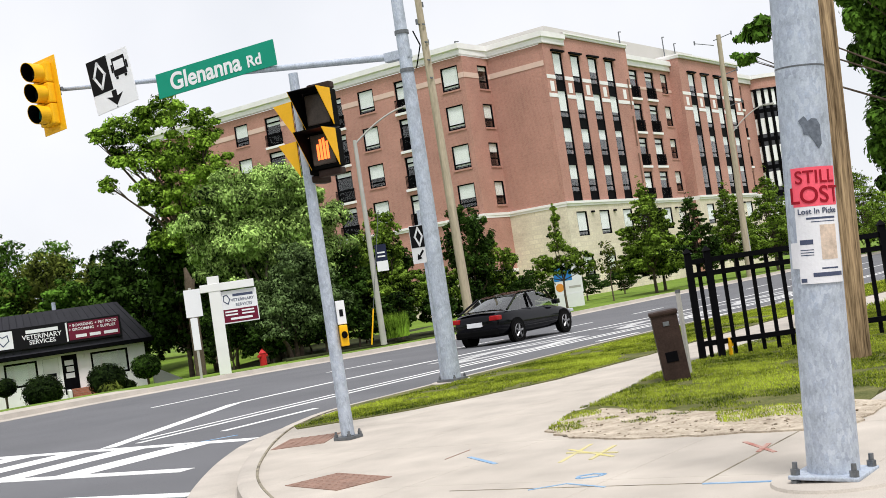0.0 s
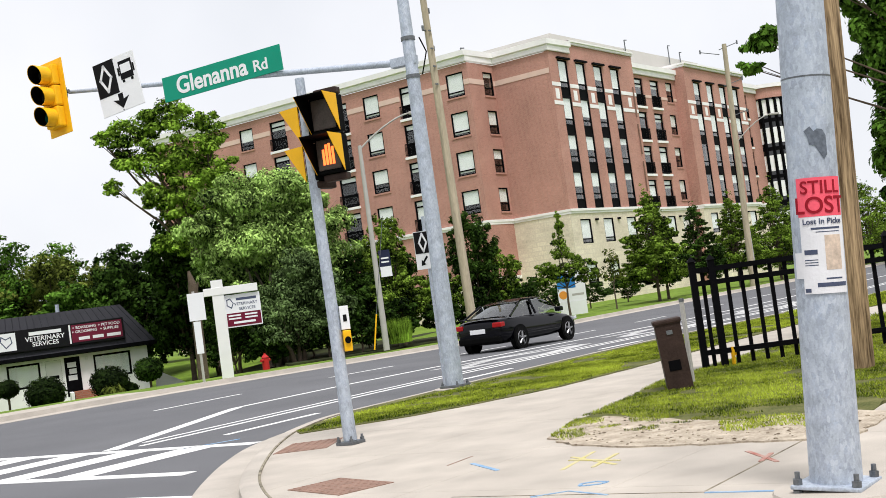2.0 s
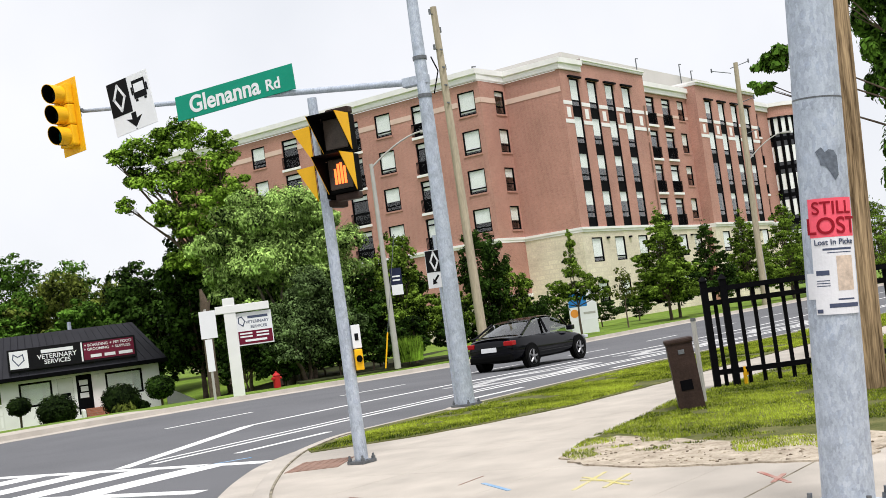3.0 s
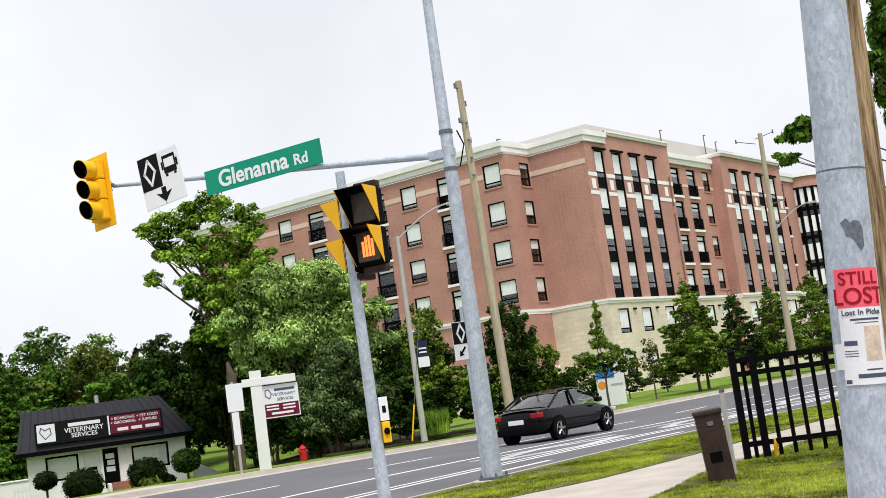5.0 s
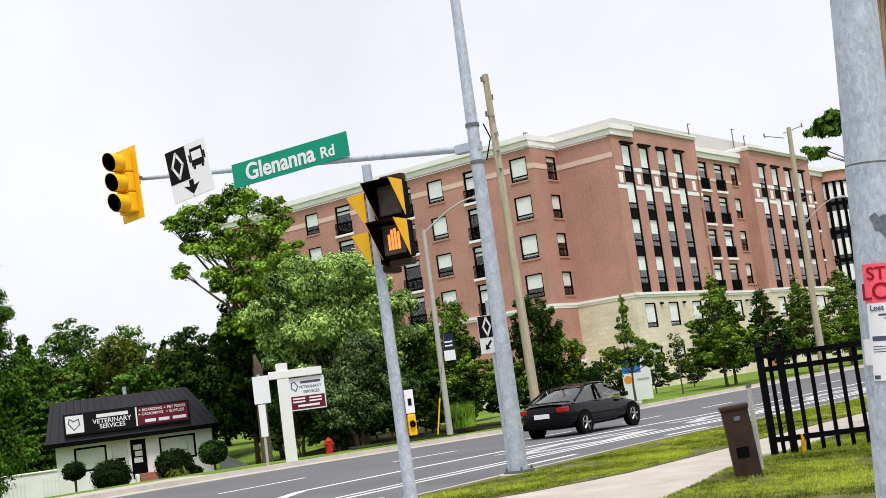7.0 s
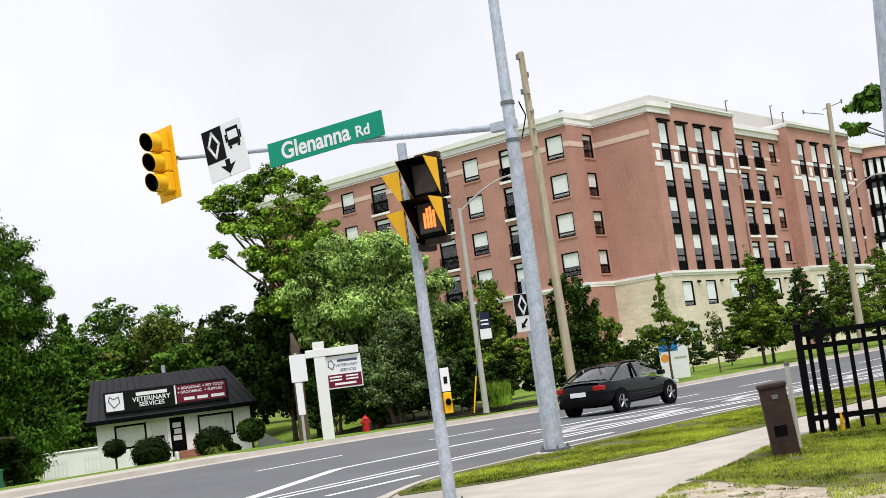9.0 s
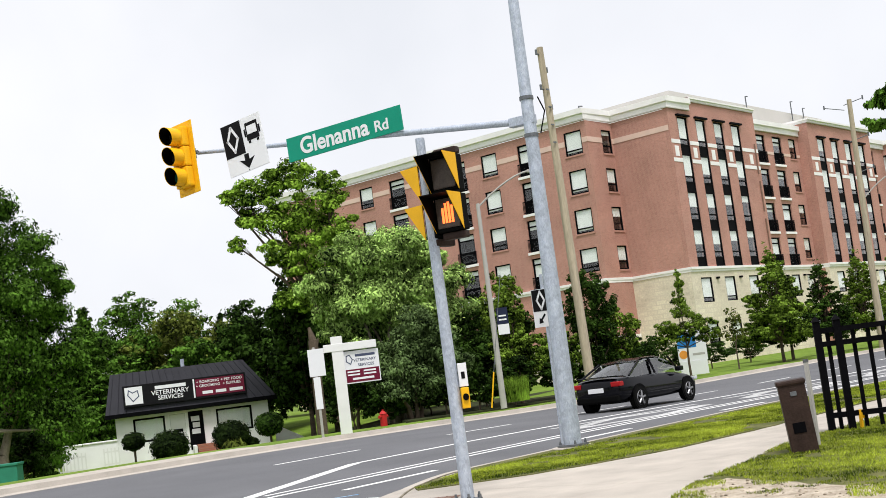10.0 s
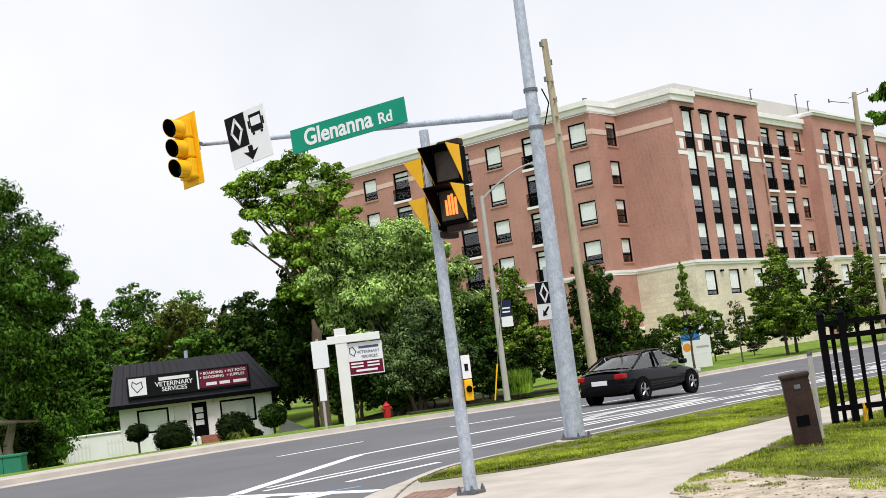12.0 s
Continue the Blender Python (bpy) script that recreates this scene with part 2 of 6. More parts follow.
def box(bm, x0, y0, z0, x1, y1, z1, bevel=0.0):
    m = Matrix.Translation(((x0 + x1) / 2, (y0 + y1) / 2, (z0 + z1) / 2)) @ Matrix.Diagonal((abs(x1 - x0), abs(y1 - y0), abs(z1 - z0), 1))
    made = bmesh.ops.create_cube(bm, size=1, matrix=m)["verts"]
    if bevel:
        edges = list({e for v in made for e in v.link_edges})
        bmesh.ops.bevel(bm, geom=edges, offset=bevel, segments=2, profile=0.6, affect="EDGES")
    return bm


def tube(bm, a, b, r0, r1=None, seg=12, caps=True):
    a, b = Vector(a), Vector(b)
    d = b - a
    m = Matrix.Translation((a + b) / 2) @ d.to_track_quat("Z", "Y").to_matrix().to_4x4()
    bmesh.ops.create_cone(bm, cap_ends=caps, segments=seg, radius1=r0, radius2=r0 if r1 is None else r1, depth=d.length, matrix=m)
    return bm


def prism(bm, pts, z0, z1):
    """Upright prism over a polygon that runs anticlockwise."""
    lo = [bm.verts.new((x, y, z0)) for x, y in pts]
    hi = [bm.verts.new((x, y, z1)) for x, y in pts]
    bm.faces.new(hi)
    bm.faces.new(lo[::-1])
    for i in range(len(pts)):
        j = (i + 1) % len(pts)
        bm.faces.new((lo[i], lo[j], hi[j], hi[i]))
    return bm


def extrude_profile(bm, pts, y0, y1, m=None):
    """Prism over a polygon in the XZ plane, from y0 to y1."""
    a = [bm.verts.new((x, y0, z)) for x, z in pts]
    b = [bm.verts.new((x, y1, z)) for x, z in pts]
    fs = [bm.faces.new(a), bm.faces.new(b[::-1])]
    for i in range(len(pts)):
        j = (i + 1) % len(pts)
        fs.append(bm.faces.new((a[j], a[i], b[i], b[j])))
    bmesh.ops.recalc_face_normals(bm, faces=fs)
    if m is not None:
        bmesh.ops.transform(bm, matrix=m, verts=a + b)
    return bm


def to_mesh(name, bm, mat, smooth=False):
    bmesh.ops.recalc_face_normals(bm, faces=bm.faces[:])
    me = bpy.data.meshes.new(name)
    bm.to_mesh(me)
    bm.free()
    me.materials.append(mat)
    if smooth:
        me.shade_smooth()
        me.set_sharp_from_angle(angle=radians(40))
    return me


def part(name, bm, mat, parent, label="", smooth=False, m=None):
    ob = new(name, bm if isinstance(bm, bpy.types.Mesh) else to_mesh(name, bm, mat, smooth))
    ob.parent = parent
    if m is not None:
        ob.matrix_local = m
    if label:
        ob["label"] = label
    return ob


def thing(name, m, label, category, group="", kind=""):
    ob = new(name)
    ob.empty_display_size = 0.2
    ob.matrix_basis = m if isinstance(m, Matrix) else Matrix.Translation(m)
    return tagged(ob, label, category, group, kind)


def solid(name, bm, mat, m, label, category, group="", kind="", smooth=False):
    ob = new(name, to_mesh(name, bm, mat, smooth))
    ob.matrix_basis = m if isinstance(m, Matrix) else Matrix.Translation(m)
    return tagged(ob, label, category, group, kind)


def words(text, size, mat, name="lettering", depth=0.004, align="CENTER", space=1.0, bold=0.012):
    """Lettering in the XZ plane that faces -Y, centred on its origin."""
    cu = bpy.data.curves.new("words", "FONT")
    cu.body, cu.size, cu.extrude, cu.align_x, cu.align_y = text, size, depth, align, "CENTER"
    cu.space_character, cu.offset = space, size * bold
    tmp = bpy.data.objects.new("words", cu)
    scene.collection.objects.link(tmp)
    me = bpy.data.meshes.new_from_object(tmp.evaluated_get(bpy.context.evaluated_depsgraph_get()))
    bpy.data.objects.remove(tmp)
    bpy.data.curves.remove(cu)
    me.transform(Matrix.Rotation(radians(90), 4, "X"))
    me.name = name
    me.materials.clear()
    me.materials.append(mat)
    return me


def flat_axes(right, up, origin):
    """Pose whose X is right, Z is up and whose -Y faces the viewer."""
    r, u = Vector(right).normalized(), Vector(up).normalized()
    n = u.cross(r).normalized()
    u = r.cross(n).normalized()
    return Matrix.Translation(origin) @ Matrix((r, n, u)).transposed().to_4x4()


# ---- ground, roads, kerbs, pavements ----
def smoothstep(a, b, x):
    t = max(0.0, min(1.0, (x - a) / (b - a)))
    return t * t * (3 - 2 * t)


def land(x, y):
    """Height of the natural ground: level by the road, falling away towards the low house on the far side."""
    low = smoothstep(30, 46, y) * (1 - smoothstep(38, 60, x))
    return -0.02 - 1.05 * low


def dip(x):
    """The main road falls gently away to the east."""
    return -0.27 * smoothstep(18, 44, x)


def sheet(name, xs, ys, height, mat, label, category):
    vs = [(x, y, height(x, y)) for y in ys for x in xs]
    w = len(xs)
    fs = [(j * w + i, j * w + i + 1, (j + 1) * w + i + 1, (j + 1) * w + i) for j in range(len(ys) - 1) for i in range(w - 1)]
    me = bpy.data.meshes.new(name)
    me.from_pydata(vs, [], fs)
    me.materials.append(mat)
    me.shade_smooth()
    return tagged(new(name, me), label, category, kind="structure")


def far_land(x, y):
    return land(x, y) + dip(x) if y > 27.5 else -0.6


line_x = sorted({-1500, -600, -200, -80, -30, *range(-10, 130, 4), 160, 220, 400, 800, 1600})
line_y = sorted({-1500, -500, -150, -60, -25, -8, 5, 18, 27, 27.6, *range(28, 100, 4), 130, 200, 400, 900, 1800})
sheet("ground", line_x, line_y, far_land, LAWN, "green mown grass sheet that runs to the horizon", "ground")

NEAR_KERB, FAR_KERB = 11.6, 27.3
road = bm_new()
prism(road, [(-300, NEAR_KERB - 0.4), (400, NEAR_KERB - 0.4), (400, FAR_KERB + 0.1), (-300, FAR_KERB + 0.1)], -0.5, -0.15)
prism(road, [(-9, -200), (9.5, -200), (13.5, NEAR_KERB - 0.4), (-9, NEAR_KERB - 0.4)], -0.5, -0.15)
tagged(new("road", to_mesh("road", road, ASPHALT)), "grey worn asphalt main road and side street", "road", kind="structure")

# the corner's kerb line, from the side street round to the main road
KERB_LINE = [(5.4, -60), (5.4, 2.0), (5.55, 4.4), (6.1, 5.9), (7.0, 7.15), (8.0, 8.25), (9.2, 9.3), (10.5, 10.3), (11.7, 11.05), (13.4, NEAR_KERB), (300, NEAR_KERB)]


def offset_line(pts, d):
    out = []
    for i, p in enumerate(pts):
        a, b = Vector(pts[max(i - 1, 0)]), Vector(pts[min(i + 1, len(pts) - 1)])
        t = (b - a).normalized()
        out.append((p[0] - t.y * d, p[1] + t.x * d))
    return out


def smooth_line(pts, n=6):
    """Catmull-Rom through the inner points."""
    out = [Vector(pts[0])]
    for i in range(1, len(pts) - 2):
        p0, p1, p2, p3 = (Vector(pts[k]) for k in (i - 1, i, i + 1, i + 2))
        m1, m2 = (p2 - p0).normalized() * (p2 - p1).length, (p3 - p1).normalized() * (p2 - p1).length
        for k in range(n):
            s = k / n
            out.append((2 * s**3 - 3 * s**2 + 1) * p1 + (s**3 - 2 * s**2 + s) * m1 + (-2 * s**3 + 3 * s**2) * p2 + (s**3 - s**2) * m2)
    return [(v.x, v.y) for v in out] + [tuple(pts[-2]), tuple(pts[-1])]


KERB_CURVE = smooth_line(KERB_LINE)


def ribbon(bm, line, levels):
    """A band along a line: levels are (offset, height), joined into a strip."""
    rails = [[bm.verts.new((x, y, z)) for x, y in offset_line(line, d)] for d, z in levels]
    for a, b in zip(rails, rails[1:]):
        for i in range(len(line) - 1):
            bm.faces.new((a[i], a[i + 1], b[i + 1], b[i]))
    return bm


kerb = ribbon(bm_new(), KERB_CURVE, [(-0.16, -0.3), (-0.16, 0.012), (-0.03, 0.012), (0.015, -0.01), (0.03, -0.12), (0.05, -0.138), (0.5, -0.128), (0.5, -0.3)])
tagged(new("kerb_near", to_mesh("kerb_near", kerb, KERB, True)), "weathered pale concrete kerb and gutter round the corner", "kerb", kind="structure")
far_line = [(-300, FAR_KERB), (10, FAR_KERB), (30, FAR_KERB), (400, FAR_KERB)][::-1]
kerb = ribbon(bm_new(), far_line, [(-0.18, -0.3), (-0.18, 0.01), (0.0, 0.01), (0.03, -0.12), (0.06, -0.14), (0.45, -0.14), (0.45, -0.3)])
tagged(new("kerb_far", to_mesh("kerb_far", kerb, KERB, True)), "long pale concrete kerb on the far side", "kerb", kind="structure")

# concrete corner plaza, cut into cast panels by shallow joints
PLAZA = [p for p in offset_line(KERB_CURVE, -0.15) if 5.0 < p[0] < 13.0 and p[1] > -6]
PLAZA = [(5.25, -8.0)] + PLAZA + [(14.0, 11.4), (60, 11.4), (60, 6.9), (14.0, 6.88), (12.6, 6.55), (10.9, 6.3), (9.75, 5.95), (9.3, 5.5), (9.1, 4.7), (9.0, 3.2), (11.4, 3.15), (60, 3.1), (60, -8.0)]
plaza = bm_new()
top_face = plaza.faces.new([plaza.verts.new((x, y, -0.006)) for x, y in PLAZA[::-1]])
for k in range(-2, 30):
    for co, no in (((5.4 + 1.9 * k, 0, 0), (1, 0, 0)), ((0, -6 + 1.72 * k, 0), (0.04, 1, 0))):
        if k > 10 and no[0] < 0.5:
            continue
        bmesh.ops.bisect_plane(plaza, geom=plaza.faces[:] + plaza.edges[:] + plaza.verts[:], plane_co=co, plane_no=no)
bmesh.ops.recalc_face_normals(plaza, faces=plaza.faces[:])
for f in plaza.faces:
    if f.normal.z < 0:
        f.normal_flip()
bmesh.ops.inset_individual(plaza, faces=plaza.faces[:], thickness=0.006, depth=0.006)
pl = bpy.data.meshes.new("pavement")
plaza.to_mesh(pl)
plaza.free()
pl.materials.append(CONCRETE)
tagged(new("pavement", pl), "pale cast concrete corner pavement with shallow joints", "pavement", kind="structure")

far_walk = bm_new()
for k in range(31):
    x = -26 + 1.6 * k
    box(far_walk, x, FAR_KERB + 0.17, -0.2, x + 1.59, FAR_KERB + 1.75, 0.005)
tagged(new("pavement_far", to_mesh("pavement_far", far_walk, CONCRETE)), "narrow pale concrete pavement along the far kerb", "pavement", kind="structure")

def ragged(pts, step, amount, seed):
    """The polygon with its long edges split and worn uneven."""
    rg = random.Random(seed)
    out = []
    for (x0, y0), (x1, y1) in zip(pts, pts[1:] + pts[:1]):
        n = max(1, min(40, int(math.hypot(x1 - x0, y1 - y0) / step)))
        for k in range(n):
            s = k / n
            out.append((x0 + (x1 - x0) * s + rg.uniform(-amount, amount), y0 + (y1 - y0) * s + rg.uniform(-amount, amount)))
    return out


# near verges: turf between pavement and road, and the lawn by the fence with its bare corner
verge = bm_new()
strip = [(11.25, 10.42), (12.1, 9.62), (13.2, 9.05), (14.6, 8.62), (17.5, 8.45), (60, 8.45), (60, NEAR_KERB - 0.17), (13.4, NEAR_KERB - 0.19), (12.0, 10.98), (11.4, 10.66)]
prism(verge, ragged(strip, 0.3, 0.03, 1), -0.1, 0.012)
tagged(new("verge", to_mesh("verge", verge, GRASS_SOIL)), "strip of mown green turf between pavement and road", "verge", kind="structure")
LAWN_EDGE = [(9.0, 3.2), (11.4, 3.15), (60, 3.1), (60, 6.9), (14.0, 6.88), (12.6, 6.55), (10.9, 6.3), (9.75, 5.95), (9.3, 5.5), (9.1, 4.7)]
turf = bm_new()
prism(turf, ragged(LAWN_EDGE, 0.25, 0.05, 2), -0.1, 0.008)
tagged(new("lawn", to_mesh("lawn", turf, GRASS_SOIL)), "patchy mown lawn beside the fence with yellowed spots", "lawn", kind="structure")
soil = bm_new()
prism(soil, ragged([(8.9, 2.9), (10.2, 2.9), (10.35, 3.3), (10.35, 3.7), (10.15, 4.3), (10.4, 4.9), (10.7, 5.4), (11.0, 6.0), (10.5, 6.15), (9.7, 5.9), (9.2, 5.45), (8.96, 4.7)], 0.16, 0.045, 3), -0.05, 0.014)
tagged(new("bare_soil", to_mesh("bare_soil", soil, DIRT)), "trodden sandy bare soil at the lawn's corner", "soil", kind="structure")

# dark bed whose colour paints the shade beneath the roadside trees
bed = bm_new()
prism(bed, ragged([(33.2, 31.0), (37.0, 30.4), (49.0, 29.9), (50.0, 33.0), (46.0, 36.0), (42.0, 37.5), (36.0, 33.6)], 0.8, 0.2, 5), -1.2, 0.02)
tagged(new("shade_bed", to_mesh("shade_bed", bed, MULCH_SHADE)), "dark mulch bed that paints in the shade beneath the roadside trees", "planting bed", kind="structure")

# second dark sheet on the slope, tree shade put into its colour
BED_X, BED_Y = [39 + 0.9 * k for k in range(15)], [36.5 + 0.9 * k for k in range(12)]
sheet("shade_bed", BED_X, BED_Y, lambda x, y: land(x, y) + 0.03 + 0.02 * math.sin(x * 2.1) * math.sin(y * 1.7), MULCH_SHADE, "dark sheet that paints the tree shade over grass and mulch", "planting bed")

# road markings, thin raised paint
def stripe(name, pts, width, mat=PAINT, label="white painted road line", top=-0.145):
    bm = bm_new()
    for (x0, y0), (x1, y1) in zip(pts, pts[1:]):
        t = Vector((x1 - x0, y1 - y0)).normalized() * width / 2
        prism(bm, [(x0 + t.y, y0 - t.x), (x1 + t.y, y1 - t.x), (x1 - t.y, y1 + t.x), (x0 - t.y, y0 + t.x)], -0.2, top)
    return tagged(new(name, to_mesh(name, bm, mat)), label, "road marking", kind="structure")


stripe("lane_line", [(11.9, 14.95), (17.2, 17.62)], 0.26)
stripe("lane_line", [(17.2, 17.66), (40, 17.95), (160, 18.0)], 0.15)
stripe("lane_line", [(12.6, 15.0), (160, 14.75)], 0.1)
stripe("lane_line", [(12.2, 14.62), (160, 14.42)], 0.12)
for k in range(16):
    stripe("lane_dash", [(18.2 + 6 * k, 21.2), (20.9 + 6 * k, 21.2)], 0.12, label="short white lane dash on asphalt")
for k in range(12):
    stripe("lane_dash", [(12.9 + 6 * k, 13.5), (15.0 + 6 * k, 13.5)], 0.14, label="short white lane dash on asphalt")
for k in range(6):
    stripe("lane_dash", [(-4 - 5 * k, 21.2), (-7 - 5 * k, 21.2)], 0.12, label="short white lane dash on asphalt")
for k in range(5):
    stripe("lane_dash", [(6.5 - 5 * k, 24.2), (8.8 - 5 * k, 24.2)], 0.12, label="short white lane dash on asphalt")
stripe("crossing_line", [(11.75, 11.75), (11.35, 26.4)], 0.24)
stripe("crossing_line", [(9.5, 10.6), (9.0, 26.4)], 0.24)
stripe("crossing_line", [(8.05, 8.95), (7.6, 26.4)], 0.2)
for k in range(11):
    y = 12.78 + 1.27 * k
    stripe("crossing_bar", [(9.46 - 0.0316 * (y - 10.6), y), (11.7 - 0.0273 * (y - 11.75), y)], 0.62, label="wide white crossing bar on asphalt", top=-0.1475)
# worn bus-lane symbols in the near lane
for k in range(3):
    x = 22.0 + 8.5 * k
    stripe("lane_symbol", [(x, 15.8), (x + 3.2, 16.7), (x + 6.4, 15.8), (x + 3.2, 15.2), (x, 15.8)], 0.34, WORN_PAINT, "worn white diamond lane symbol")
    stripe("lane_symbol", [(x + 1.0, 16.95), (x + 7.4, 16.7)], 0.22, WORN_PAINT, "worn white lane symbol bar", -0.1475)

# utility paint marks on the pavement
def mark(pts, width, mat, label, top=0.0045):
    bm = bm_new()
    for (x0, y0), (x1, y1) in zip(pts, pts[1:]):
        t = Vector((x1 - x0, y1 - y0)).normalized() * width / 2
        prism(bm, [(x0 + t.y, y0 - t.x), (x1 + t.y, y1 - t.x), (x1 - t.y, y1 + t.x), (x0 - t.y, y0 + t.x)], -0.02, top)
    return tagged(new("paint_mark", to_mesh("paint_mark", bm, mat)), label, "paint mark", kind="structure")

mark([(7.37, 4.31), (7.45, 4.34), (7.52, 4.26), (7.5, 4.16), (7.43, 4.17), (7.38, 4.26), (7.37, 4.31)], 0.03, SPRAY_BLUE, "blue sprayed utility loop on concrete")
mark([(7.02, 4.5), (7.2, 4.3), (7.04, 3.92)], 0.02, SPRAY_BLUE, "blue sprayed utility line on concrete")
mark([(8.49, 5.98), (8.11, 5.47)], 0.04, SPRAY_BLUE, "blue sprayed dash on concrete")
mark([(7.05, 3.24), (7.06, 2.75)], 0.03, SPRAY_BLUE, "blue sprayed line on concrete")
for q, (a, b) in enumerate((((8.84, 4.99), (8.03, 4.83)), ((8.61, 5.07), (8.19, 4.45)), ((8.7, 4.7), (8.1, 4.6)), ((8.45, 5.0), (8.35, 4.5)))):
    mark([a, b], 0.035, SPRAY_YELLOW, "faded yellow sprayed utility mark on concrete", 0.0025 + 0.0015 * q)
mark([(8.55, 3.55), (8.06, 3.14)], 0.035, SPRAY_RED, "red sprayed cross on concrete")
mark([(8.09, 3.27), (8.41, 3.31)], 0.035, SPRAY_RED, "red sprayed cross on concrete", 0.0065)
mark([(8.44, 6.2), (8.88, 6.24)], 0.012, RUST, "faint rusty line on concrete", 0.003)
mark([(7.1, 3.26), (9.05, 3.26)], 0.014, JOINT, "dirt-filled joint in the concrete", 0.0025)
mark([(7.08, 5.2), (7.06, 1.0)], 0.014, JOINT, "dirt-filled joint in the concrete", 0.0025)
stripe("road_mark", [(11.6, 13.0), (12.3, 12.6)], 0.06, SPRAY_BLUE, "small blue sprayed mark on asphalt")

back = ribbon(bm_new(), KERB_CURVE, [(-0.185, -0.02), (-0.185, 0.014), (-0.162, 0.014), (-0.162, -0.02)])
tagged(new("kerb_joint", to_mesh("kerb_joint", back, JOINT)), "dark dirt-filled joint behind the kerb", "joint", kind="structure")

# let all of it follow the road's gentle fall
for ob in list(scene.objects):
    if ob.type == "MESH" and ob.name != "ground" and ob.name != "shade_bed.001":
        bm = bm_new()
        bm.from_mesh(ob.data)
        if max(v.co.x for v in bm.verts) > 18.0:
            for k in range(10):
                bmesh.ops.bisect_plane(bm, geom=bm.faces[:] + bm.edges[:] + bm.verts[:], plane_co=(18 + 2.9 * k, 0, 0), plane_no=(1, 0, 0))
            for v in bm.verts:
                v.co.z += dip(v.co.x)
            bm.to_mesh(ob.data)
        bm.free()

# tactile plates at the ramps: cast plates with raised domes
def tactile(m, w, d, rows, cols):
    t = thing("tactile_plate", m, "rust-brown cast iron tactile plate set in the ramp", "tactile plate", group="tactile plates")
    part("plate", box(bm_new(), -w / 2, -d / 2, -0.03, w / 2, d / 2, 0.006), RUST, t)
    domes = bm_new()
    for i in range(cols):
        for j in range(rows):
            x, y = -w / 2 + (i + 0.5) * w / cols, -d / 2 + (j + 0.5) * d / rows
            tube(domes, (x, y, 0.004), (x, y, 0.013), 0.016, 0.009, 6)
    part("raised_pattern", domes, RUST, t)["kind"] = "stuff"
    return t

def face_m(x, y, a):
    return pose(x, y, 0, 0, 0, a)


tactile(face_m(7.62, 6.72, -19), 0.52, 0.86, 9, 6)
tactile(face_m(10.12, 9.3, -62), 0.6, 0.85, 9, 6)


# ---- apartment building ----
def wall_panel(name, length, z0, z1, holes, mat, parent, m, thick=0.35):
    """A wall in its own XZ plane (outside at y=0, facing -Y) with openings that go through."""
    xs = sorted({0, length, *(h[0] for h in holes), *(h[2] for h in holes)})
    zs = sorted({z0, z1, *(h[1] for h in holes), *(h[3] for h in holes)})
    bm = bm_new()
    def in_hole(x, z):
        return any(h[0] < x < h[2] and h[1] < z < h[3] for h in holes)
    for i in range(len(xs) - 1):
        for j in range(len(zs) - 1):
            if in_hole((xs[i] + xs[i + 1]) / 2, (zs[j] + zs[j + 1]) / 2):
                continue
            box(bm, xs[i], 0, zs[j], xs[i + 1], thick, zs[j + 1])
    bmesh.ops.remove_doubles(bm, verts=bm.verts[:], dist=0.001)
    seen = {}
    for f in bm.faces:
        key = tuple(round(c, 3) for c in f.calc_center_median())
        seen.setdefault(key, []).append(f)
    bmesh.ops.delete(bm, geom=[f for fs in seen.values() if len(fs) > 1 for f in fs], context="FACES_ONLY")
    return part(name, bm, mat, parent, m=m)


apartment = thing("apartment_building", (0, 0, 0), "six-storey red brick apartment building on a beige stone base", "building")
STOREY = [9.5, 12.53, 15.57, 18.6]          # window heads
COURSE, PARAPET = 6.9, 19.9
rng = random.Random(5)


def frame_mesh(w, h, bars_z, t=0.09, d=0.12):
    """A one-piece frame, and its glazing bars as meshes of their own."""
    bm = bm_new()
    rings = []
    for y in (0, d):
        for i in (0, t):
            rings.append([bm.verts.new((x, y, z)) for x, z in ((i, i), (w - i, i), (w - i, h - i), (i, h - i))])
    for p, q in ((0, 1), (1, 3), (3, 2), (2, 0)):
        for k in range(4):
            j = (k + 1) % 4
            bm.faces.new((rings[p][k], rings[p][j], rings[q][j], rings[q][k]))
    return to_mesh("window", bm, BLACK_METAL), [to_mesh("glazing_bar", box(bm_new(), t, 0.01, z - t / 2, w - t, d - 0.01, z + t / 2), BLACK_METAL) for z in bars_z]


def quad_xz(w, h, y, mat, name):
    return to_mesh(name, box(bm_new(), 0.05, y, 0.05, w - 0.05, y + 0.012, h - 0.05), mat)


PLAIN = (frame_mesh(1.6, 1.85, [0.38]), quad_xz(1.6, 1.85, 0.05, GLASS, "pane"))
SLIM = (frame_mesh(1.35, 1.85, [0.6]), quad_xz(1.35, 1.85, 0.05, GLASS, "pane"))
STONE_W = (frame_mesh(1.7, 1.9, [0.35]), quad_xz(1.7, 1.9, 0.05, GLASS, "pane"))
DOORWAY = (frame_mesh(1.8, 2.5, [0.9, 2.0], 0.11), quad_xz(1.8, 2.5, 0.05, GLASS, "pane"))
BAY = 1.5
BAYW = (frame_mesh(BAY, 3.03, [0.74, 1.2], 0.11), quad_xz(BAY, 3.03, 0.05, GLASS, "pane"))
SPANDREL = to_mesh("spandrel", box(bm_new(), 0.1, 0.04, 0.08, BAY - 0.1, 0.1, 0.72), BLACK_METAL)
BLIND_PIECES = {}


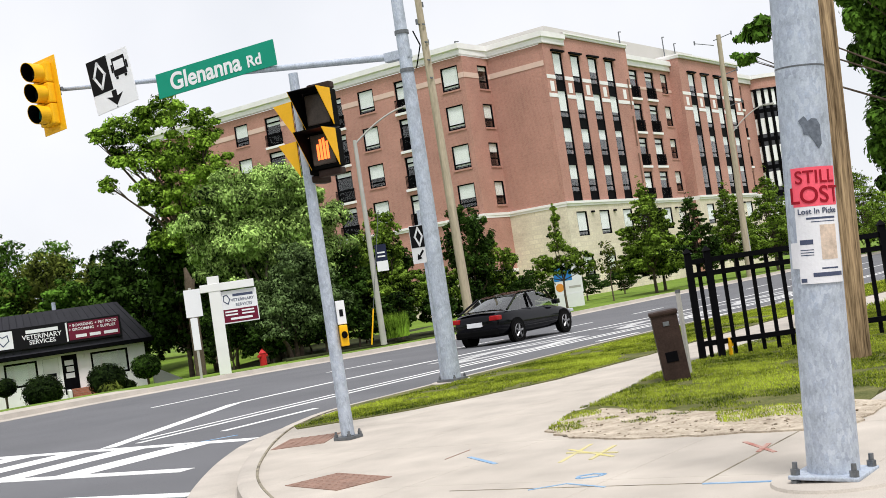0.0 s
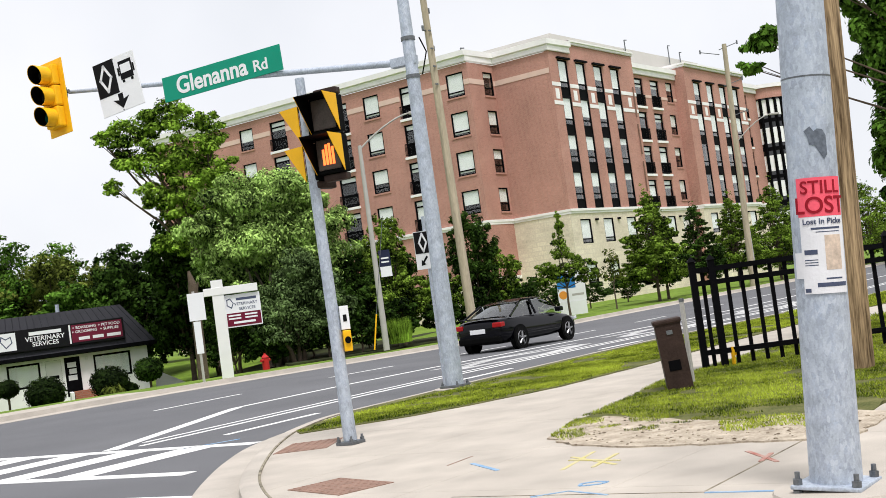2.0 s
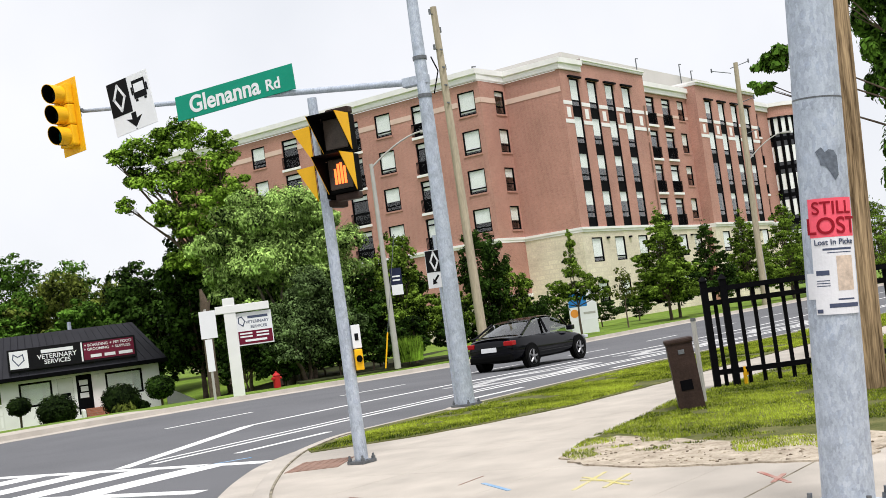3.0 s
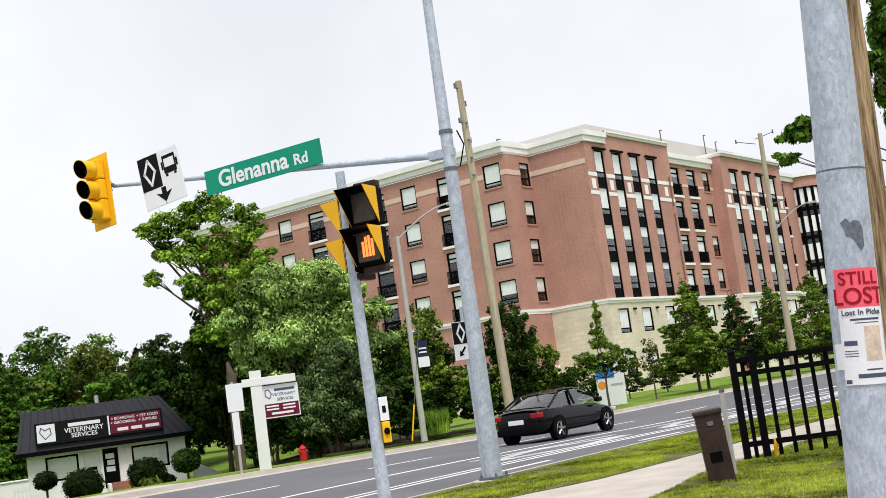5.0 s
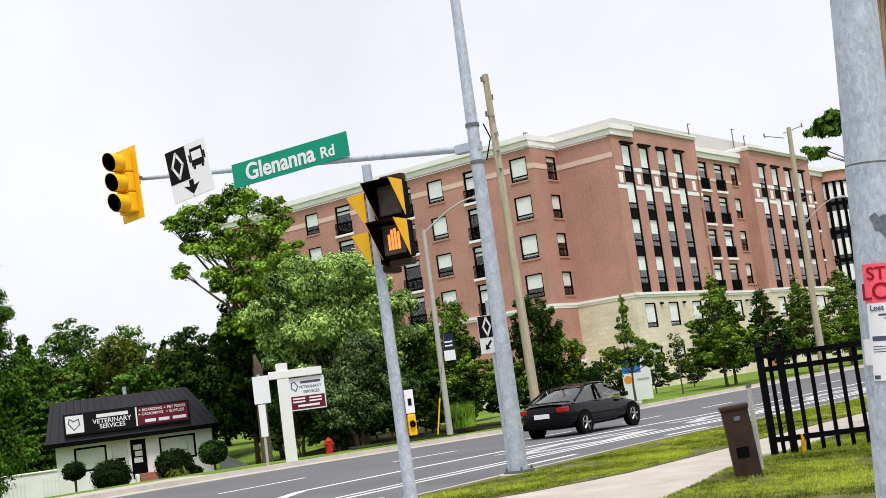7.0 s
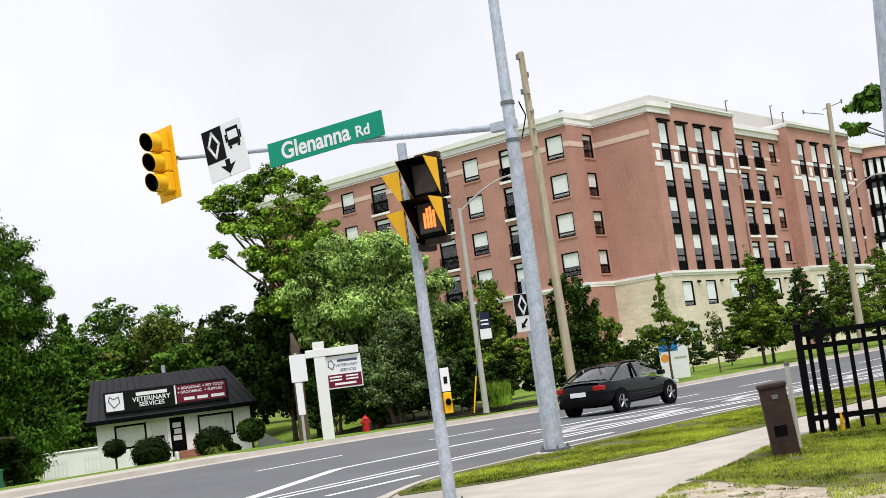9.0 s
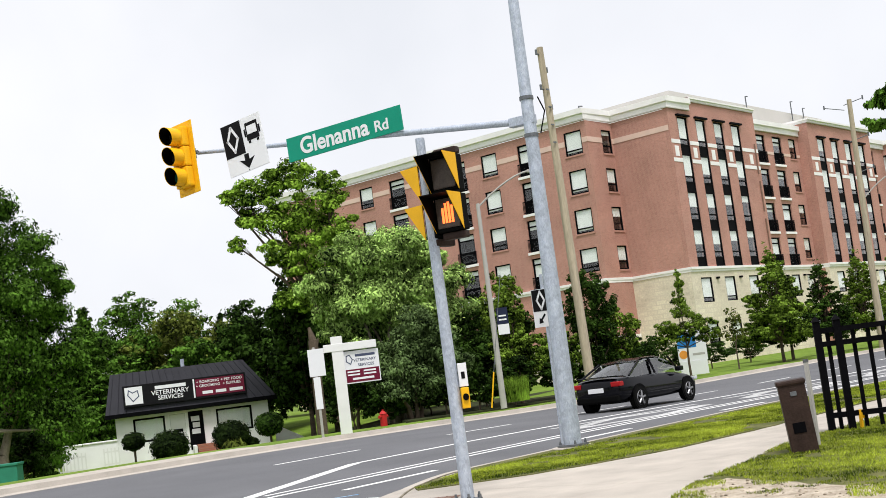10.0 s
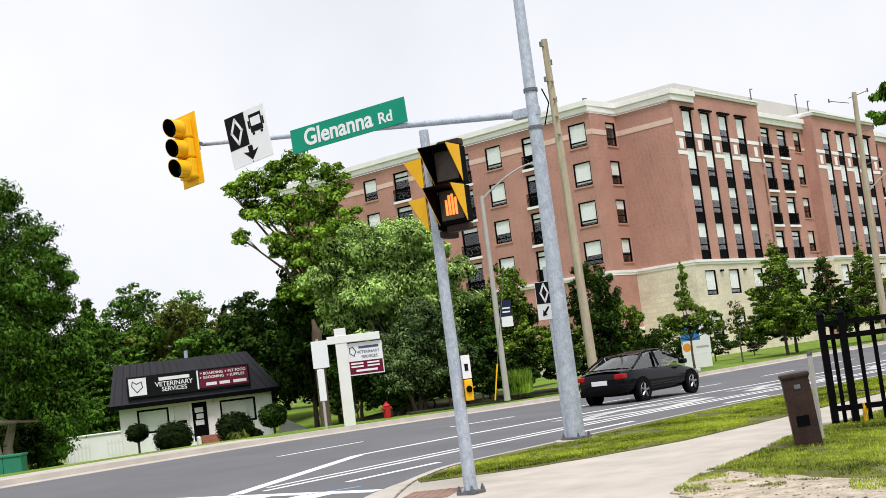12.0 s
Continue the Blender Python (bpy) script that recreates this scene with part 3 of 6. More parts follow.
def blind_for(w, h, share):
    key = (w, h, round(share, 1))
    if key not in BLIND_PIECES:
        bm = bm_new()
        box(bm, 0.08, 0.1, h - 0.05 - (h - 0.1) * key[2], w - 0.08, 0.115, h - 0.06)
        BLIND_PIECES[key] = to_mesh("blind", bm, BLIND)
    return BLIND_PIECES[key]


def place_window(pieces, w, h, m, share, sill=True):
    win = part("window", pieces[0][0], None, apartment, m=m)
    for bar_me in pieces[0][1]:
        part("glazing_bar", bar_me, None, win)
    pane = part("pane", pieces[1], None, win)
    pane.visible_shadow = False
    if share > 0.05:
        part("blind", blind_for(w, h, share), None, win)
    return win


def sill_at(w, m):
    part("sill", box(bm_new(), -0.08, -0.06, -0.14, w + 0.08, 0.1, 0.0), BRICK, apartment, m=m)


RAIL = bm_new()
box(RAIL, -0.1, -0.16, 0.95, 1.9, -0.11, 1.02), box(RAIL, -0.1, -0.16, 0.08, 1.9, -0.11, 0.13)
for k in range(19):
    box(RAIL, -0.1 + k * 0.108, -0.15, 0.1, -0.1 + k * 0.108 + 0.03, -0.12, 1.0)
RAIL = to_mesh("railing", RAIL, BLACK_METAL)
SLAB = to_mesh("balcony_slab", box(bm_new(), -0.15, -0.22, -0.22, 1.95, 0.05, -0.02), TRIM)


def face(origin, angle):
    """Pose of a facade: local X along it, -Y outwards."""
    return Matrix.Translation(origin) @ Matrix.Rotation(radians(angle), 4, "Z")


def facade(origin, angle, length, windows, slims=(), doors=(), z0=COURSE, z1=PARAPET - 0.7, mat=BRICK, name="wall"):
    m = face(origin, angle)
    holes = []
    for head in STOREY:
        for x in windows:
            holes.append((x, head - 1.85, x + 1.6, head))
        for x in slims:
            holes.append((x, head - 1.85, x + 1.35, head))
        for x in doors:
            holes.append((x, head - 2.5, x + 1.8, head))
    wall_panel(name, length, z0, z1, holes, mat, apartment, m)
    for head in STOREY:
        for x in windows:
            # long blinds paint in the pale sky glare low on the panes too
            place_window(PLAIN, 1.6, 1.85, m @ Matrix.Translation((x, 0.03, head - 1.85)), rng.choice((0.9, 0.9, 1.0, 0.9, 0.8, 0.6)))
            sill_at(1.6, m @ Matrix.Translation((x, 0, head - 1.85)))
        for x in slims:
            place_window(SLIM, 1.35, 1.85, m @ Matrix.Translation((x, 0.03, head - 1.85)), rng.choice((0.4, 0.6, 0.6, 0.2)))
            sill_at(1.35, m @ Matrix.Translation((x, 0, head - 1.85)))
        for x in doors:
            mm = m @ Matrix.Translation((x, 0.1, head - 2.5))
            place_window(DOORWAY, 1.8, 2.5, mm, rng.choice((0.2, 0.2, 0.3, 0.6)))
            part("railing", RAIL, None, apartment, m=mm)
            part("balcony_slab", SLAB, None, apartment, m=mm)
    return m


def cornice(points, z0, z1, out, mat, name):
    """A moulding that follows the facade line, outwards to its right."""
    bm = ribbon(bm_new(), points, [(0.15, z0), (-out * 0.5, z0), (-out * 0.5, z0 + (z1 - z0) * 0.4), (-out, z0 + (z1 - z0) * 0.5), (-out, z1), (0.4, z1)])
    if z1 > 19:
        # thin grey strip just below the moulding
        under = ribbon(bm_new(), points, [(0.1, z0 - 0.09), (-out * 0.55, z0 - 0.09), (-out * 0.55, z0 - 0.004), (0.1, z0 - 0.004)])
        part("cornice_strip", under, PENT, apartment, "thin grey strip under the cornice")
    return part(name, bm, mat, apartment)


# facades: gable end, its return, blank flank, first bay, balcony recess, second bay, last recess
facade((77, 85, 0), -90, 34.95, [10.75, 24.85, 33.2], doors=[14.4, 21.3, 28.6])
facade((77, 49.7, 0), 0, 3.6, [], slims=[2.05])
wall_panel("wall", 4.75, COURSE, PARAPET - 0.7, [], BRICK, apartment, face((80.6, 49.7, 0), -90))
OUTLINE = [(77, 85), (77, 49.7), (80.6, 49.7), (80.6, 44.6), (95.0, 44.6), (95.0, 45.6), (105.6, 45.6), (105.6, 44.5), (120.3, 44.5), (120.3, 45.6), (126.5, 45.6)]


def bay(x0, x1, v, columns):
    m = face((x0, v, 0), 0)
    columns = [c + 0.22 for c in columns]
    holes = [(c - x0, COURSE + 0.12, c - x0 + BAY, 18.7) for c in columns]
    wall_panel("bay_wall", x1 - x0, COURSE, PARAPET + 0.25, holes, BRICK, apartment, m)
    for c in columns:
        for k in range(4):
            z = COURSE + 0.12 + k * 2.92
            mm = m @ Matrix.Translation((c - x0, 0.04, z)) @ Matrix.Diagonal((1, 1, 2.92 / 3.03, 1))
            win = place_window(BAYW, BAY, 3.03, mm, rng.choice((0.5, 0.4, 0.3, 0.2, 0.0, 0.2)) if k < 2 else rng.choice((0.6, 0.5, 0.6, 0.3)) if k < 3 else rng.choice((0.6, 0.6, 0.4)))
            part("spandrel", SPANDREL, None, win)
        part("canopy", box(bm_new(), -0.2, -0.22, 0, BAY + 0.2, 0.1, 0.14), BLACK_METAL, apartment, m=m @ Matrix.Translation((c - x0, 0, 18.72)))
    edges = [x0] + [e for c in columns for e in (c, c + BAY)] + [x1]
    for a, b in zip(edges[::2], edges[1::2]):
        for z in (16.55, 15.1):
            part("band", box(bm_new(), a + 0.003, -0.03, z, b - 0.003, 0.05, z + 0.3), TRIM, apartment, m=Matrix.Translation((0, v, 0)))
        part("band_square", box(bm_new(), (a + b) / 2 - 0.28, v - 0.03, 15.55, (a + b) / 2 + 0.28, v + 0.05, 16.35), TRIM, apartment)
    return m


bay(80.6, 95.0, 44.6, [81.7, 84.55, 87.5, 90.45])
facade((95.0, 45.6, 0), 0, 10.6, [], slims=[8.6], doors=[2.0, 5.3], z1=PARAPET - 0.9)
bay(105.6, 120.3, 44.5, [107.2, 110.3, 113.5, 116.8])
facade((120.3, 45.6, 0), 0, 6.2, [], doors=[1.6], z1=PARAPET - 0.9)
tower = bm_new()
for k in range(13):
    a = radians(180 + 15 * k)
    tube(tower, (129.5 + 3 * math.cos(a), 46 + 3 * math.sin(a), COURSE), (129.5 + 3 * math.cos(a), 46 + 3 * math.sin(a), PARAPET - 1.2), 0.18, seg=6)
part("tower_mullions", tower, BLACK_METAL, apartment)
glazing = bm_new()
tube(glazing, (129.5, 46, 0.2), (129.5, 46, PARAPET - 1.4), 2.95, seg=24)
part("tower_glazing", glazing, CAR_GLASS, apartment, smooth=True)
ring = bm_new()
for z, h, r, in ((COURSE - 0.3, 0.6, 3.2), (9.6, 0.4, 3.1), (12.6, 0.4, 3.1), (15.7, 0.4, 3.1)):
    tube(ring, (129.5, 46, z), (129.5, 46, z + h), r, seg=24)
part("tower_bands", ring, BLACK_METAL, apartment, smooth=True)
for z in (1.2, 4.3, 7.6, 10.4, 13.4, 16.4):
    ring = bm_new()
    tube(ring, (129.5, 46, z), (129.5, 46, z + 1.7), 2.98, seg=24)
    part("tower_blind", ring, BLIND, apartment, smooth=True)
ring = bm_new()
tube(ring, (129.5, 46, PARAPET - 1.6), (129.5, 46, PARAPET - 0.5), 3.2, seg=24)
part("tower_head", ring, BRICK, apartment, smooth=True)
ring = bm_new()
tube(ring, (129.5, 46, PARAPET - 0.5), (129.5, 46, PARAPET - 0.1), 3.4, seg=24)
part("tower_cap", ring, TRIM, apartment, smooth=True)

# stone base with its windows
BASE = [(77, 85, -90, 34.95, []), (77, 49.7, 0, 3.6, []), (80.6, 49.7, -90, 4.75, []), (80.6, 44.6, 0, 14.4, [1.4, 5.2, 9.3, 12.2]), (95.0, 45.6, 0, 10.6, [1.5, 5.0, 8.2]), (105.6, 44.5, 0, 14.7, [1.6, 5.0, 8.4, 11.6]), (120.3, 45.6, 0, 6.2, [2.0])]
for x, y, a, length, columns in BASE:
    m = face((x, y, 0), a)
    brick_below = (x, y) in ((77, 85), (77, 49.7))
    holes = [(c, z, c + 1.7, z + 1.9) for c in columns for z in (4.3, 0.9)]
    wall_panel("base_wall", length, 2.6 if brick_below else -1.0, COURSE - 0.003, holes, BRICK if brick_below else STONE, apartment, m)
    if brick_below:
        wall_panel("base_wall", length, -1.5, 2.35, [], STONE, apartment, m)
        part("base_course", box(bm_new(), -0.05, -0.09, 2.35, length + 0.05, 0.3, 2.6), TRIM, apartment, m=m)
    for c, z, *_ in holes:
        place_window(STONE_W, 1.7, 1.9, m @ Matrix.Translation((c, 0.03, z)), rng.choice((0.8, 0.9, 0.7)))
    for c in columns[:-1]:
        part("wall_light", box(bm_new(), c + 2.4, -0.16, 6.05, c + 2.75, 0, 6.2), BLACK_METAL, apartment, m=m)
cornice(OUTLINE, COURSE - 0.25, COURSE + 0.12, 0.16, TRIM, "string_course")
cornice(OUTLINE[:4] + [(83.8, 44.6)], PARAPET - 0.55, PARAPET + 0.26, 0.35, TRIM, "roof_cornice")
cornice(OUTLINE[5:7], PARAPET - 0.92, PARAPET - 0.1, 0.35, TRIM, "roof_cornice")
cornice([(83.82, 44.6), (95.0, 44.6), (95.0, 48)], PARAPET + 0.2, PARAPET + 0.46, 0.2, TRIM, "roof_cornice")
cornice([(105.6, 48), (105.6, 44.5), (120.3, 44.5)], PARAPET + 0.2, PARAPET + 0.5, 0.3, TRIM, "roof_cornice")
cornice(OUTLINE[9:], PARAPET - 0.92, PARAPET - 0.1, 0.35, TRIM, "roof_cornice")
part("return_wall", box(bm_new(), 105.6, 44.852, -1, 105.95, 45.598, PARAPET + 0.2), BRICK, apartment)
# pale band across the gable end at the top storey, between the openings
gable = face((77, 85, 0), -90)
cuts = [0, 10.75, 12.35, 14.4, 16.2, 21.3, 23.1, 24.85, 26.45, 28.6, 30.4, 33.2, 34.8, 35.3]
for a, b in zip(cuts[::2], cuts[1::2]):
    part("band", box(bm_new(), a + 0.01, -0.03, 17.55, b - 0.01, 0.05, 17.95), BRICK_BAND, apartment, m=gable)
for a, b in ((0.0, 2.05), (3.4, 3.6)):
    part("band", box(bm_new(), a + 0.01, -0.03, 17.55, b - 0.01, 0.05, 17.95), BRICK_BAND, apartment, m=face((77, 49.7, 0), 0))
part("band", box(bm_new(), 0.01, -0.03, 17.55, 5.0, 0.05, 17.95), BRICK_BAND, apartment, m=face((80.6, 49.7, 0), -90))
for a, b in ((0.0, 2.0), (3.8, 5.3), (7.1, 8.6), (9.95, 10.6)):
    part("band", box(bm_new(), a + 0.01, -0.03, 16.9, b - 0.01, 0.05, 17.15), BRICK_BAND, apartment, m=face((95.0, 45.6, 0), 0))
# solid block added behind the windows, painted dark as unlit rooms
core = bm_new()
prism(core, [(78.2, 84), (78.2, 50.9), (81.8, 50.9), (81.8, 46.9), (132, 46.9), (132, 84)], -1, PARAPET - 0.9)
part("room_shade_core", core, ROOM_SHADE, apartment)
roof = bm_new()
prism(roof, [(77.2, 84.8), (77.2, 49.9), (80.8, 49.9), (80.8, 45.9), (132, 45.9), (132, 84.8)], PARAPET - 0.89, PARAPET - 0.7)
part("roof", roof, PENT, apartment)
pent = bm_new()
box(pent, 92.0, 50.5, PARAPET - 0.7, 124, 64, PARAPET + 3.3)
part("penthouse", pent, PENT, apartment)
for x, y, h in ((106, 50.2, 4.0), (116, 50.2, 4.4), (119, 50.3, 4.0), (80.0, 52, 1.2)):
    vent = bm_new()
    tube(vent, (x, y, PARAPET - 0.7), (x, y, PARAPET + h), 0.06, seg=8)
    tube(vent, (x, y, PARAPET + h), (x + 0.5, y, PARAPET + h + 0.05), 0.05, seg=8)
    part("roof_vent", vent, DARK_STEEL, apartment)
for k in range(3):
    pipe = bm_new()
    box(pipe, 94.35 - 0.04, 44.45, 8.3 + 3.2 * k, 94.35 + 0.04, 44.55, 10.9 + 3.2 * k)
    part("rain_pipe", pipe, RUST, apartment)


# ---- poles and signals ----
def pole_plate(parent, r, z=0.0, bolts=4, mat=DARK_STEEL):
    part("base_plate", box(bm_new(), -r, -r, z, r, r, z + 0.035, 0.006), mat, parent)
    for k in range(bolts):
        a = radians(45 + 90 * k)
        x, y = 1.12 * r * math.cos(a), 1.12 * r * math.sin(a)
        bolt = bm_new()
        tube(bolt, (x, y, z + 0.03), (x, y, z + 0.065), 0.024, seg=6)
        tube(bolt, (x, y, z + 0.065), (x, y, z + 0.095), 0.013, seg=8)
        part("bolt", bolt, mat, parent)


def wrap(me, r):
    """Bend a flat mesh (X across, Z up, facing -Y) round an upright cylinder of radius r."""
    for v in me.vertices:
        a = v.co.x / r
        d = r - v.co.y
        v.co.x, v.co.y = d * math.sin(a), -d * math.cos(a)
    return me


def sliced(me, step=0.008):
    """The mesh cut by upright planes, so that it can be bent."""
    bm = bm_new()
    bm.from_mesh(me)
    xs = [v.co.x for v in bm.verts]
    x = min(xs) + step
    while x < max(xs):
        bmesh.ops.bisect_plane(bm, geom=bm.faces[:] + bm.edges[:] + bm.verts[:], plane_co=(x, 0, 0), plane_no=(1, 0, 0))
        x += step
    bm.to_mesh(me)
    bm.free()
    return me


def sheet_paper(w, h, y, mat, name, n=14):
    bm = bm_new()
    for k in range(n):
        x0, x1 = -w / 2 + w * k / n, -w / 2 + w * (k + 1) / n
        box(bm, x0, y, 0, x1, y + 0.002, h)
    bmesh.ops.remove_doubles(bm, verts=bm.verts[:], dist=0.0005)
    return to_mesh(name, bm, mat)


def shift(me, x, z):
    me.transform(Matrix.Translation((x, 0, z)))
    return me


def bar(w, h, x, z, y, mat, name):
    n = max(2, int(w / 0.03))
    bm = bm_new()
    for k in range(n):
        box(bm, x - w / 2 + w * k / n, y, z - h / 2, x - w / 2 + w * (k + 1) / n, y + 0.002, z + h / 2)
    return to_mesh(name, bm, mat)


# tall steel pole close by, with two paper notices
R = 0.15
near = thing("steel_pole", pose(7.077, 2.425, -0.01, 3.8, 1.1, 0), "thick galvanised steel pole with paper notices, bolted to the pavement", "pole")
shaft = bm_new()
tube(shaft, (0, 0, 0.05), (0, 0, 2.53), R, R * 0.93, 48)
tube(shaft, (0, 0, 2.52), (0, 0, 6.5), R * 0.92, R * 0.76, 48)
part("shaft", shaft, STEEL, near, smooth=True)
part("base_plate", box(bm_new(), -0.205, -0.205, 0.035, 0.205, 0.205, 0.06, 0.008), STEEL, near)
for sx, sy in ((1, 1), (1, -1), (-1, 1), (-1, -1)):
    bolt = bm_new()
    tube(bolt, (0.17 * sx, 0.17 * sy, -0.02), (0.17 * sx, 0.17 * sy, 0.135), 0.016, seg=8)
    tube(bolt, (0.17 * sx, 0.17 * sy, 0.06), (0.17 * sx, 0.17 * sy, 0.095), 0.028, seg=6)
    tube(bolt, (0.17 * sx, 0.17 * sy, 0.0), (0.17 * sx, 0.17 * sy, 0.029), 0.03, seg=6)
    part("bolt", bolt, DARK_STEEL, near)
part("seam_band", tube(bm_new(), (0, 0, 2.415), (0, 0, 2.425), R * 0.94, seg=48, caps=False), DARK_STEEL, near)
scar = bm_new()
pts = [(-0.055, 0.05), (-0.03, 0.0), (-0.03, -0.03), (0.0, -0.035), (0.03, -0.06), (0.05, -0.12), (0.072, -0.09), (0.07, 0.02), (0.05, 0.055), (0.02, 0.06), (0.0, 0.045), (-0.02, 0.075), (-0.035, 0.065)]
scar.faces.new([scar.verts.new((x, -0.0015, z)) for x, z in pts])
bmesh.ops.triangulate(scar, faces=scar.faces[:])
scar_me = wrap(shift(to_mesh("adhesive_scar", scar, material("adhesive", (0.13, 0.15, 0.18), 0.7, vary=0.3, scale=30)), 0.02, 2.08), R * 0.962)
NOTICE_TURN = Matrix.Translation((0, 0, -0.03)) @ Matrix.Rotation(math.atan2(-2.41, -7.07) + math.pi / 2, 4, "Z")
part("adhesive_scar", scar_me, None, near, m=NOTICE_TURN)
pink = part("notice", wrap(shift(sheet_paper(0.27, 0.225, -0.004, PINK_PAPER, "notice"), 0.03, 1.635), R), None, near, "bright pink paper notice with dark red lettering", m=NOTICE_TURN)
part("lettering", wrap(shift(sliced(words("STILL", 0.105, RED_INK, depth=0.001)), 0.035, 1.8), R + 0.006), None, pink)
part("lettering", wrap(shift(sliced(words("LOST", 0.135, RED_INK, depth=0.001)), 0.03, 1.695), R + 0.006), None, pink)
white = part("notice", wrap(shift(sheet_paper(0.27, 0.45, -0.003, WHITE_PAPER, "notice"), 0.035, 1.19), R), None, near, "white printed paper notice, weathered", m=NOTICE_TURN)
part("lettering", wrap(shift(sliced(words("Lost In Picke", 0.046, INK, depth=0.001)), 0.035, 1.605), R + 0.0055), None, white)
part("photo", wrap(bar(0.1, 0.2, 0.085, 1.425, -0.0045, PHOTO, "photo"), R), None, white, "faded beige printed photo patch")
for w, h, x, z in ((0.17, 0.012, 0.05, 1.565), (0.14, 0.005, 0.06, 1.545), (0.075, 0.028, -0.045, 1.43), (0.075, 0.005, -0.045, 1.385), (0.075, 0.005, -0.045, 1.37), (0.075, 0.005, -0.045, 1.355), (0.1, 0.009, 0.08, 1.275), (0.18, 0.024, 0.07, 1.24), (0.035, 0.022, -0.075, 1.21)):
    part("print_bar", wrap(bar(w, h, x, z, -0.0045, INK, "print_bar"), R), None, white)
part("notice", wrap(shift(sheet_paper(0.2, 0.15, -0.0015, WHITE_PAPER, "notice"), -0.06, 1.28), R), None, near, "torn scrap of an older white notice", m=NOTICE_TURN)

pad = bm_new()
tube(pad, (7.07, 2.38, -0.02), (7.07, 2.38, 0.018), 0.42, 0.4, 24)
tagged(new("pole_footing", to_mesh("pole_footing", pad, CONCRETE)), "round pale concrete footing under the pole", "footing", kind="structure")

pad = tube(bm_new(), (15.75, 11.21, -0.02), (15.75, 11.21, 0.024), 0.36, 0.34, 20)
tagged(new("pole_footing", to_mesh("pole_footing", pad, CONCRETE)), "round pale concrete footing under the mast", "footing", kind="structure")

# weathered wooden pole in the lawn
wood = thing("wooden_pole", pose(13.775, 4.27, 0, 2.6, 1.2, 0), "weathered brown wooden utility pole standing in grass", "pole")
bm = bm_new()
tube(bm, (0, 0, -0.2), (0, 0, 9.3), 0.195, 0.155, 20)
for k in range(1, 20):
    bmesh.ops.bisect_plane(bm, geom=bm.faces[:] + bm.edges[:] + bm.verts[:], plane_co=(0, 0, -0.2 + 0.475 * k), plane_no=(0, 0, 1))
for v in bm.verts:
    v.co.x += 0.012 * math.sin(v.co.z * 1.7)
    v.co.y += 0.008 * math.sin(v.co.z * 1.1 + 1)
part("shaft", bm, WOOD_POLE, wood, smooth=True)

# mast-arm pole with street name, lane sign and traffic light
mast = thing("signal_mast", (15.75, 11.21, 0), "tall galvanised mast with a level arm over the road", "signal mast")
bm = bm_new()
tube(bm, (0, 0, 0.05), (0, 0, 3.0), 0.142, 0.122, 24)
tube(bm, (0, 0, 2.99), (0, 0, 9.5), 0.121, 0.068, 24)
part("shaft", bm, STEEL, mast, smooth=True)
pole_plate(mast, 0.18, 0.03)
part("hand_hole_cover", box(bm_new(), 0.12, -0.06, 0.35, 0.155, 0.06, 0.62, 0.005), STEEL, mast)
for z in (5.0, 5.62):
    part("clamp", tube(bm_new(), (0, 0, z), (0, 0, z + 0.06), 0.116, seg=20), DARK_STEEL, mast)
A0, A1 = Vector((0, 0, 5.27)), Vector((-1.38, 6.75, 6.13))
bm = bm_new()
tube(bm, A0, A0.lerp(A1, 0.45), 0.058, 0.05, 16)
tube(bm, A0.lerp(A1, 0.45), A1, 0.05, 0.036, 16)
part("arm", bm, STEEL, mast, smooth=True)
bm = bm_new()
box(bm, -0.34, -0.075, -0.075, 0.1, 0.075, 0.075, 0.01)
part("arm_bracket", bm, STEEL, mast, m=Matrix.Translation((0, 0, 5.3)) @ Matrix.Rotation(math.atan2(6.75, -1.38) + math.pi, 4, "Z"))
WIRE = bm_new()
tube(WIRE, (0.1, -0.15, 5.65), (0.12, -0.24, 5.4), 0.012, seg=6), tube(WIRE, (0.12, -0.24, 5.4), (0.1, -0.12, 5.05), 0.012, seg=6)
part("cable_loop", WIRE, BLACK_PLASTIC, mast)

M0 = Vector((15.75, 11.21, 0))


def on_arm(s):
    return M0 + A0.lerp(A1, s)


# street name sign: blade edge towards the arm
left, right = on_arm(0.7), on_arm(0.3425)
centre = (left + right) / 2 + Vector((-0.09, -0.03, 0.06))
across = Vector((right.x - left.x, right.y - left.y, 0.0))
across.z = 0.042 * across.length
centre += Vector((0.03, -0.04, 0))
centre.z = 5.775
sign_m = flat_axes(across, (0, 0, 1), centre)
name_sign = thing("street_sign", sign_m, "green street name sign with white lettering on the arm", "street sign")
part("panel", box(bm_new(), -1.22, -0.012, -0.215, 1.22, 0.012, 0.225, 0.004), SIGN_GREEN, name_sign)
part("lettering", words("Glenanna", 0.415, SIGN_WHITE, bold=0.024), None, name_sign, m=Matrix.Translation((-0.2, -0.013, 0.0)) @ Matrix.Diagonal((0.94, 1, 1, 1)))
part("lettering", words("Rd", 0.27, SIGN_WHITE, bold=0.022), None, name_sign, m=Matrix.Translation((0.8, -0.013, -0.04)))
for x in (-0.8, 0.8):
    part("bracket", box(bm_new(), x - 0.03, 0.013, -0.1, x + 0.03, 0.07, 0.1), STEEL, name_sign)

